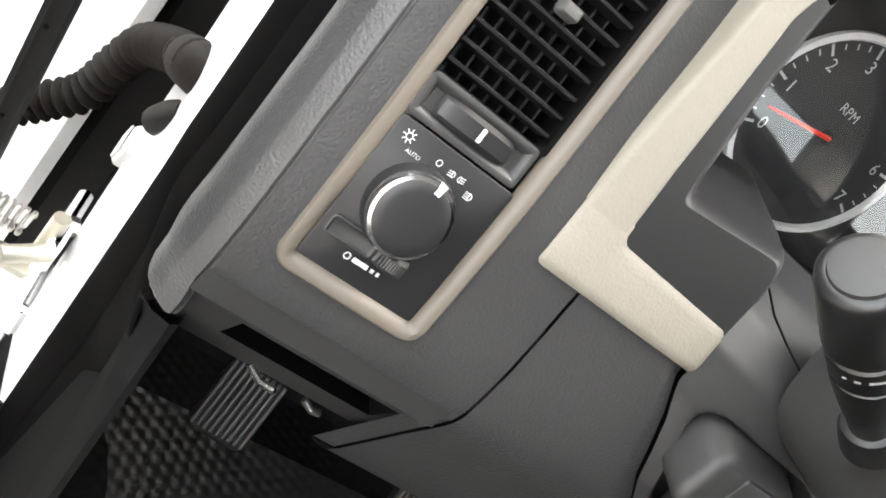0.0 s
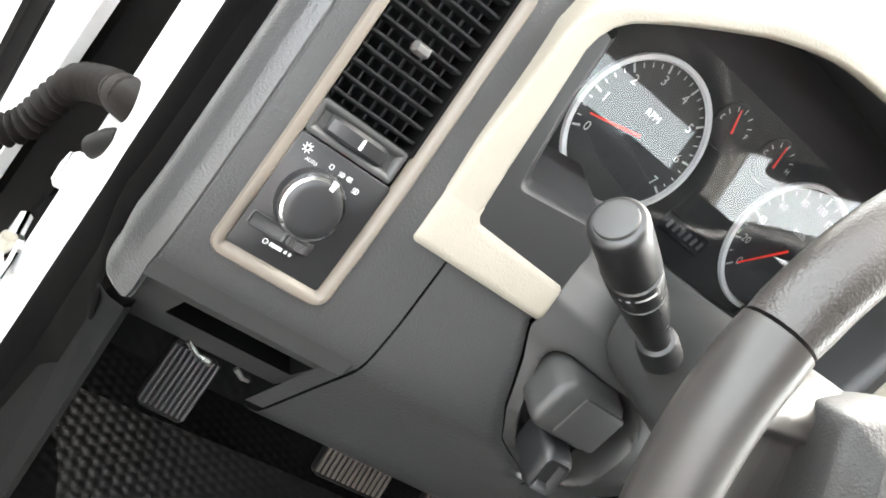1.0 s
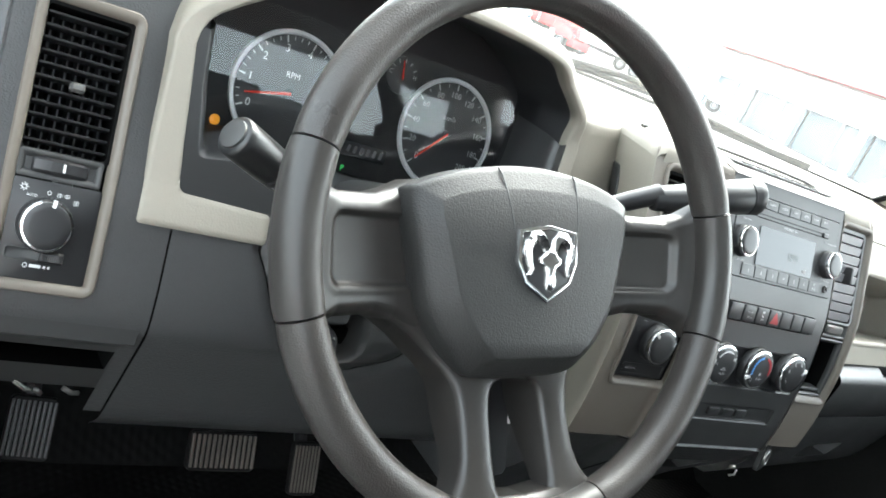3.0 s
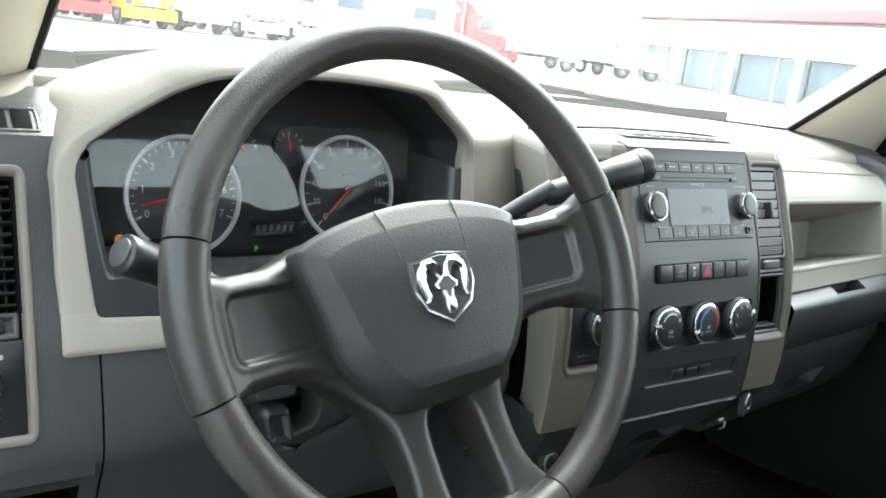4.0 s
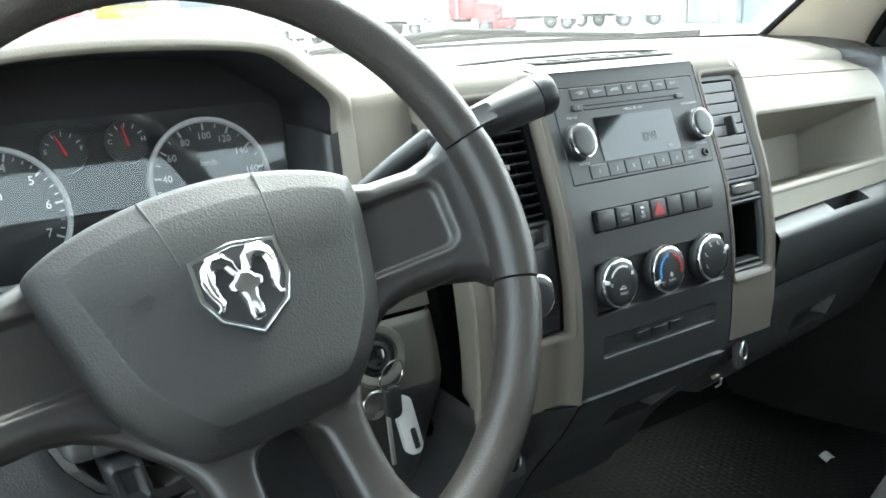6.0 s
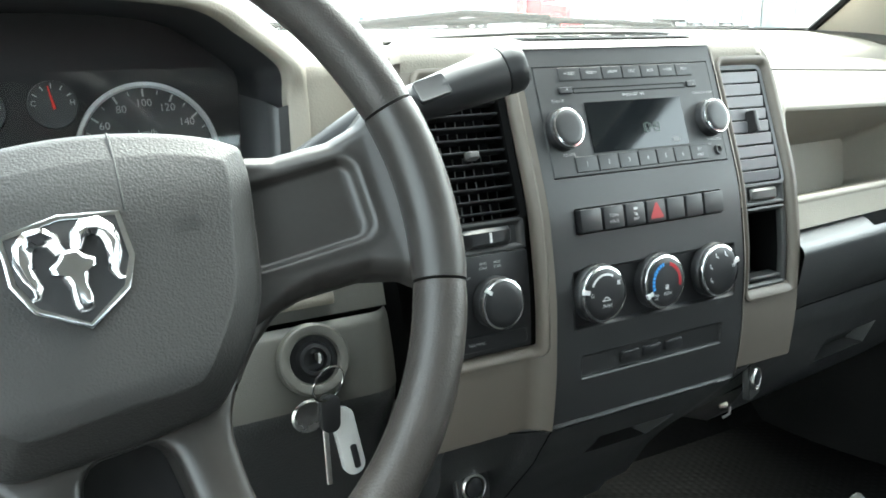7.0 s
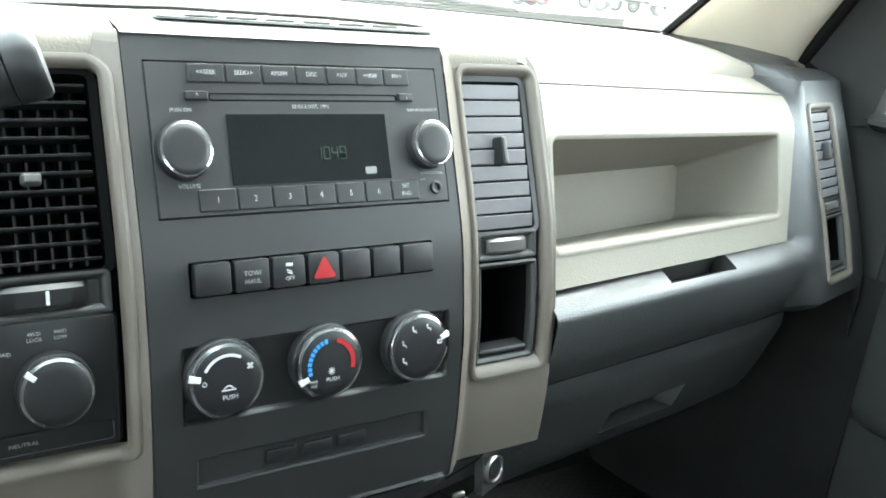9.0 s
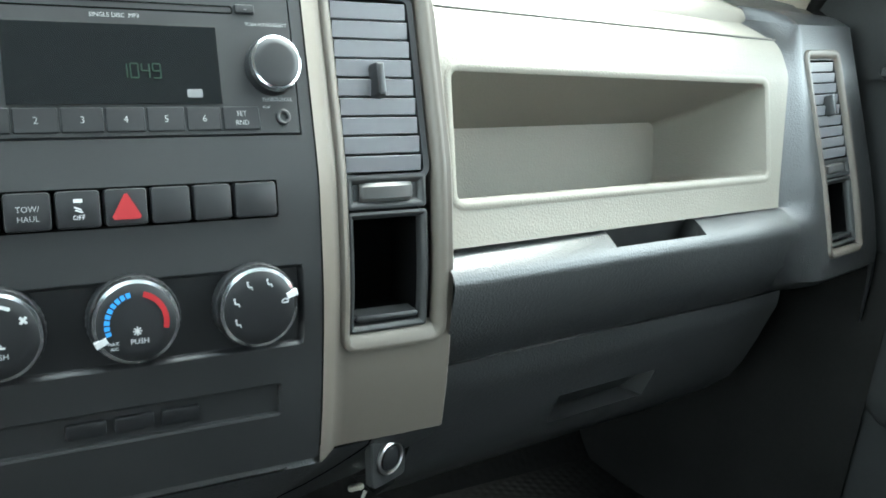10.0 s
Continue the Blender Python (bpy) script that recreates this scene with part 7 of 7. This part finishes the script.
# ---- right door ----
rdoor = thing("passenger_door", "closed dark grey passenger door with a window above", "door")
def RD(u, v, w):
    """u is y, v is z, w inwards."""
    return (1.300 - w + 0.02 * (v - 1.2), u, v)
Geo().grid(spaced(-1.1, 0.335, step=0.06), spaced(0.80, 1.405, step=0.05), RD, back=0.06).make("door_card", MATTE, rdoor, label="dark grey moulded door card")
Geo().rloft(-0.95, 1.02, 0.200, 1.372, 0.05, [(0.0, 0.0005), (0.004, 0.006), (0.010, 0.010), (0.030, 0.012)], RD).make("door_insert", MATTE, rdoor)
Geo().rloft(-0.90, 1.10, 0.10, 1.20, 0.03, [(0.0, 0.008), (0.004, 0.05), (0.015, 0.06)], RD).make("armrest", DARK_SMOOTH, rdoor)
def rd_poly(pts, w0, w1):
    geo = Geo()
    geo.loft([[Vector(RD(p, q, w0)) for p, q in pts], [Vector(RD(p, q, w1)) for p, q in pts]], True, True, True)
    return geo
rd_poly([(0.46, 1.39), (0.262, 1.402), (0.215, 1.64), (0.10, 1.90), (0.22, 1.92), (0.36, 1.66)], -0.02, 0.006).make("sail_panel", MATTE, rdoor)
Geo().box((1.292, -0.42, 1.412), (0.03, 1.36, 0.022), 0.008).make("window_ledge", DARK_SMOOTH, rdoor)
glass_r = Geo().grid(spaced(-1.05, 0.24, step=0.3), spaced(1.40, 1.92, step=0.2), lambda u, v, w: (1.315 - 0.12 * (v - 1.4), u - 0.35 * max(0, u + 0.3) * (v - 1.4), v)).make("window_glass", GLASS, rdoor, toward=(-1, 0, 0))
glass_r.visible_shadow = False
frame_top = Geo().box((1.27, -0.45, 1.94), (0.05, 1.3, 0.06), 0.01)
frame_top.make("window_frame", DARK_SMOOTH, rdoor)
seal_r = Geo().tube([(1.305, 0.395, 1.40), (1.300, 0.380, 1.47), (1.292, 0.330, 1.55), (1.275, 0.235, 1.68), (1.24, 0.105, 1.86), (1.22, 0.005, 1.98)], 0.012, 10)
tagged(seal_r.make("trim_seal_right", RUBBER), "black rubber door seal", "door seal", kind="structure")
kick_r = Geo().grid(spaced(0.0, 1.0, step=0.1), spaced(0.79, 1.22, step=0.05), lambda u, v, w: (1.285 - 0.10 * math.sin(math.pi * min(1, u * 1.2) * 0.5) * (1 if v < 1.12 else max(0.0, 1 - (v - 1.12) / 0.1)), 0.18 + 0.40 * u, v))
tagged(kick_r.make("wall_kick_right", CARPET), "dark carpeted kick panel beside the passenger door", "panel", kind="structure")
shut = Geo().box((1.31, 0.62, 1.12), (0.04, 0.55, 0.70), 0.01)
tagged(shut.make("wall_cowl_right", RUBBER), "dark cowl side", "wall", kind="structure")
bpil = Geo().box((-0.38, -1.05, 1.40), (0.08, 0.40, 1.25), 0.02)
tagged(bpil.make("wall_pillar_rear", LINER), "grey rear pillar trim", "pillar", kind="structure")
tagged(Geo().loft([[Vector((1.06 + 0.025 * a + 0.01 * b, 0.24 + 0.02 * b, 0.8025 + 0.004 * math.sin(3 * a) + 0.0006)) for b in (0, 1)] for a in (0, 0.3, 0.6, 1.0)], False).make("paper_scrap", LINER), "pale scrap of paper on the passenger floor", "paper")

# ---- cowl, wipers and hood outside ----
COWL = material("dusty_black_cowl", (0.035, 0.035, 0.035), 0.8, bump=0.2, bump_scale=300, vary=0.2)
cowl = Geo().grid(spaced(-0.38, 1.33, step=0.1), [0, 0.3, 0.6, 1.0], lambda u, v, w: (u, max(0.46, 0.458 + 0.20 * (1 - ((u - XW) / 0.655) ** 2) + 0.015) + 0.22 * v, 1.474 - 0.010 * v))
tagged(cowl.make("wall_cowl", COWL), "dusty black plastic cowl below the windshield", "cowl", kind="structure")
hood = Geo().grid(spaced(-0.42, 1.37, step=0.08), [0, 0.1, 0.3, 0.5, 0.7, 0.85, 0.95, 1.0], lambda u, v, w: (u, 0.86 + 1.05 * v, 1.472 - 0.11 * v ** 2 - 0.05 * ((u - XC) / 0.9) ** 4 - (0.10 * max(0, v - 0.9) * 10) ** 2))
tagged(hood.make("wall_hood", WHITE_PAINT), "white painted truck hood", "hood", kind="structure")
def wiper(x0, x1, y0, y1):
    ob = thing("windshield_wiper", "black windshield wiper resting at the cowl", "wiper", "windshield wipers")
    Geo().tube([(x0, y0 + 0.03, 1.487), (x0 + (x1 - x0) * 0.4, (y0 + y1) / 2 + 0.035, 1.512), (x0 + (x1 - x0) * 0.62, y1 + 0.03, 1.507)], [0.008, 0.006, 0.004], 8).make("wiper_arm", RUBBER, ob)
    Geo().tube([(x0 + (x1 - x0) * 0.15, y0 + 0.02, 1.494), (x0 + (x1 - x0) * 0.55, (y0 + y1) / 2 + 0.015, 1.504), (x1, y1, 1.494)], [0.004, 0.006, 0.004], 8).make("wiper_blade", RUBBER, ob)
    return ob
wiper(0.42, 1.02, 0.72, 0.66)
wiper(-0.10, 0.40, 0.70, 0.72)
tagged(Geo().rloft(0.165, 0.505, 0.262, 0.555, 0.008, [(0, 0.0), (0.001, 0.004), (0.003, 0.005)], lambda u, v, w: (u, v, 1.494 + w)).make("sensor_pad", BLACK), "small black sensor plate on the dash top", "sensor")

# ---- bench seat ----
bench = thing("bench_seat", "dark grey cloth three-part bench seat in the truck cab", "seat")
def cushion(name, x0, x1, front, rear, top, bottom):
    geo = Geo()
    rings = []
    for inset, z in ((0.012, bottom), (0.0, bottom + 0.02), (0.0, top - 0.06), (0.010, top - 0.028), (0.030, top - 0.008), (0.065, top), (0.12, top + 0.004)):
        rings.append([Vector((x, y, z)) for x, y in rrect(x0 + inset, rear + inset, x1 - inset, front - inset, 0.10, 3)])
    return geo.loft(rings, True, True, True).make(name, SEAT_CLOTH, bench)
cushion("cushion", -0.26, 0.28, -0.16, -0.72, 1.095, 0.86)
cushion("cushion", 0.29, 0.575, -0.16, -0.72, 1.09, 0.86)
cushion("cushion", 0.585, 1.20, -0.035, -0.72, 1.095, 0.86)
def backrest(x0, x1, top):
    geo = Geo()
    rings = []
    for v in (0.0, 0.1, 0.25, 0.4, 0.55, 0.7, 0.85, 0.95, 1.0):
        z = 1.02 + (top - 1.02) * v
        y = -0.64 - 0.14 * v
        t = 0.075 - 0.03 * v - (0.02 if v == 1.0 else 0.0)
        rings.append([Vector((p, y + q, z)) for p, q in rrect(x0, -t, x1, t, 0.04, 3)])
    return geo.loft(rings, True, True, True).make("backrest", SEAT_CLOTH, bench)
backrest(-0.26, 0.28, 1.66)
backrest(0.29, 0.575, 1.60)
backrest(0.585, 1.20, 1.66)
Geo().box((0.47, -0.44, 0.83), (1.36, 0.50, 0.08), 0.02).make("seat_base", BLACK, bench)

# ---- yard outside ----
yard = Geo().grid(spaced(-900, -60, -20, 20, 60, 900, step=200), spaced(-900, -60, -20, 20, 60, 900, step=200), lambda u, v, w: (u, v, w))
tagged(yard.make("ground", ASPHALT, smooth=False), "pale sunlit concrete truck yard", "ground", kind="structure")
T_GLASS = material("truck_glass", (0.10, 0.12, 0.14), 0.1, vary=0.02)
T_RED = material("red_truck_paint", (0.55, 0.03, 0.04), 0.25, coat=0.5, vary=0.03)
T_YELLOW = material("yellow_truck_paint", (0.75, 0.48, 0.02), 0.25, coat=0.5, vary=0.03)
T_WHITE = material("white_truck_paint", (0.72, 0.73, 0.75), 0.3, coat=0.5, vary=0.03)
T_GREY = material("grey_truck_parts", (0.30, 0.31, 0.33), 0.4, 0.4, vary=0.1)
T_TYRE = material("truck_tyre", (0.03, 0.03, 0.032), 0.8, vary=0.1)

def truck(x, y, turn, paint, cabover, label):
    """A highway tractor; its nose points along its own -y."""
    ob = thing("tractor_truck", label, "truck", "parked tractor trucks", place=pose(x, y, 0, 0, 0, turn))
    if cabover:
        Geo().rloft(-1.22, 0.9, 1.22, 3.3, 0.18, [(0.05, 0.0), (0.0, 0.08), (0.0, 2.0), (0.05, 2.1)], lambda u, v, w: (u, w, v), True, True).make("cab", paint, ob)
        Geo().rloft(-1.05, 2.0, 1.05, 2.85, 0.12, [(0, 0.0), (0.02, 0.03)], lambda u, v, w: (u, -w, v), True, True).make("windscreen", T_GLASS, ob)
        Geo().rloft(-0.80, 1.15, 0.80, 1.60, 0.06, [(0, 0.0), (0.02, 0.03)], lambda u, v, w: (u, -w, v), True, True).make("grille", T_GREY, ob)
        Geo().box((0, 0.0, 0.72), (2.4, 0.35, 0.42), 0.06).make("bumper", paint, ob)
    else:
        Geo().loft([[Vector((sx * hw, yy, z)) for sx, z in ((-1, 0.95), (-1, zt - 0.18), (-0.78, zt), (0.78, zt), (1, zt - 0.18), (1, 0.95))] for yy, hw, zt in ((0.0, 0.70, 1.75), (0.12, 0.85, 1.95), (1.0, 0.95, 2.05), (1.9, 1.05, 2.15))], True, True, True).make("hood", paint, ob)
        Geo().rloft(-1.10, 0.95, 1.10, 3.05, 0.15, [(0.04, 1.80), (0.0, 1.95), (0.0, 3.6), (0.04, 3.7)], lambda u, v, w: (u, w, v), True, True).make("cab", paint, ob)
        Geo().loft([[Vector((sx, yy, z)) for sx in (-1.08, 1.08)] + [Vector((sx, yy + 1.3, z)) for sx in (1.08, -1.08)] for yy, z in ((2.0, 3.0), (2.35, 3.45), (2.8, 3.75))], True, True, True).make("roof_fairing", paint, ob)
        Geo().rloft(-0.95, 2.20, 0.95, 2.90, 0.10, [(0, -1.78), (0.02, -1.74)], lambda u, v, w: (u, -w - 0.02, v), True, True).make("windscreen", T_GLASS, ob)
        Geo().rloft(-0.42, 0.95, 0.42, 1.70, 0.08, [(0, 0.01), (0.02, 0.05)], lambda u, v, w: (u, -w, v), True, True).make("grille", T_GREY, ob)
        Geo().loft([[Vector((sx * 1.22, yy, z)) for sx, z in ((-1, 0.38), (-1, 0.85), (1, 0.85), (1, 0.38))] for yy in (-0.12, 0.30)], True, True, True).make("bumper", paint, ob)
        for s in (-1, 1):
            Geo().loft([[Vector((s * xx, yy, zz)) for xx, zz in ((0.80, 0.75), (1.20, 0.75), (1.18, zt), (0.80, zt + 0.1))] for yy, zt in ((0.15, 1.25), (0.8, 1.45), (1.5, 1.35))], True, True, True).make("fender", paint, ob)
            Geo().box((s * 0.98, 0.12, 1.05), (0.30, 0.10, 0.24), 0.03).make("headlight", T_GLASS, ob)
            Geo().tube([(s * 1.25, 2.9, 1.0), (s * 1.25, 2.9, 3.6)], 0.07, 10).make("stack_pipe", T_GREY, ob)
    for s in (-1, 1):
        Geo().box((s * 1.38, 1.6 if not cabover else 0.1, 2.35), (0.16, 0.10, 0.55), 0.03).make("mirror", T_GREY, ob)
        for yy in (0.95, 5.0, 6.3):
            tyre = Geo().loft([[Vector((s * xx, yy + r * math.cos(a), 0.5 + r * math.sin(a))) for a in (2 * math.pi * i / 20 for i in range(20))] for xx, r in ((0.85, 0.42), (0.87, 0.5), (1.12, 0.5), (1.15, 0.42), (1.15, 0.28))], True, True, True).make("tyre", T_TYRE, ob)
            Geo().loft([[Vector((s * xx, yy + r * math.cos(a), 0.5 + r * math.sin(a))) for a in (2 * math.pi * i / 16 for i in range(16))] for xx, r in ((1.13, 0.28), (1.16, 0.26), (1.13, 0.15), (1.19, 0.12))], True, False, True).make("rim", T_GREY, tyre)
    Geo().box((0, 4.8, 0.85), (0.95, 4.2, 0.25), 0.03).make("chassis", T_TYRE, ob)
    Geo().box((0, 5.6, 1.12), (1.1, 1.2, 0.10), 0.03).make("fifth_wheel", T_GREY, ob)
    return ob

truck(8.2, 39.6, 8, T_RED, False, "red highway tractor truck parked in the yard")
truck(11.1, 39.6, 8, T_YELLOW, False, "yellow highway tractor truck parked in the yard")
truck(13.9, 40.1, 6, T_WHITE, True, "white flat-nosed tractor truck parked in the yard")
truck(17.2, 40.9, 8, T_WHITE, False, "white highway tractor truck parked in the yard")
truck(20.6, 42.2, 8, T_WHITE, False, "white highway tractor truck parked in the yard")
truck(24.4, 43.4, 8, T_WHITE, False, "white highway tractor truck parked in the yard")
truck(30.5, 44.6, 10, T_WHITE, False, "white highway tractor truck parked in the yard")
truck(35.4, 44.0, 26, T_RED, False, "red highway tractor truck parked in the yard")
truck(42.6, 44.6, 48, T_WHITE, False, "white highway tractor truck parked side-on in the yard")
truck(48.2, 44.6, 50, T_WHITE, False, "white highway tractor truck parked side-on in the yard")
truck(51.0, 44.2, 46, T_WHITE, False, "white highway tractor truck parked side-on in the yard")

# long glazed building with white posts and a red fascia
hall = thing("showroom", "long glazed building with white posts and a red fascia", "building")
H_WHITE = material("white_render", (0.70, 0.70, 0.70), 0.7, bump=0.2, bump_scale=6, vary=0.05, vary_scale=1.0)
H_GLASS = material("tinted_shop_glass", (0.16, 0.20, 0.23), 0.12, vary=0.15, vary_scale=0.6)
H_RED = material("red_fascia", (0.46, 0.09, 0.10), 0.4, vary=0.05)
def HB(u, v, w):
    """u along the facade, v up, w outwards."""
    return (54.3 - 0.408 * u - 0.926 * w, 45.7 - u + 0.378 * w, v)
Geo().box((20, 3.9, -1.0), (60, 2.0, 2.0), 0.0, HB).make("upper_wall", H_WHITE, hall)
Geo().box((20, 5.55, -1.2), (60, 0.75, 2.6), 0.0, HB).make("fascia", H_RED, hall)
for i in range(9):
    u = -14.7 + 7.35 * i
    Geo().box((u, 1.5, 0.2), (0.42, 3.0, 0.42), 0.04, HB).make("post", H_WHITE, hall)
    win = Geo().box((u + 3.675, 1.45, -0.6), (7.1, 2.8, 0.05), 0.0, HB).make("window", H_GLASS, hall)
    Geo().box((u + 4.3, 1.45, -0.52), (0.12, 2.8, 0.10), 0.01, HB).make("mullion", H_WHITE, win)
Geo().box((20, 3.0, -3.0), (60, 6.0, 4.0), 0.0, HB).make("rear_block", H_WHITE, hall)
back_hall = thing("warehouse", "long low white warehouse with a red roof edge", "building")
Geo().box((-6, 74, 3.0), (90, 12, 6.0), 0.1).make("wall", H_WHITE, back_hall)
Geo().box((-6, 67.9, 6.6), (90, 0.5, 1.2), 0.05).make("roof_edge", H_RED, back_hall)
# unseen building added behind the truck to give the gauge glass its red reflection
rear_hall = thing("service_hall", "unseen white hall with a red band, added behind the truck for the gauge reflection", "building")
Geo().box((2, -17.0, 1.6), (46, 4.0, 3.2), 0.05).make("wall", H_WHITE, rear_hall)
Geo().box((2, -16.9, 3.75), (46.2, 4.4, 1.1), 0.05).make("roof_band", H_RED, rear_hall)
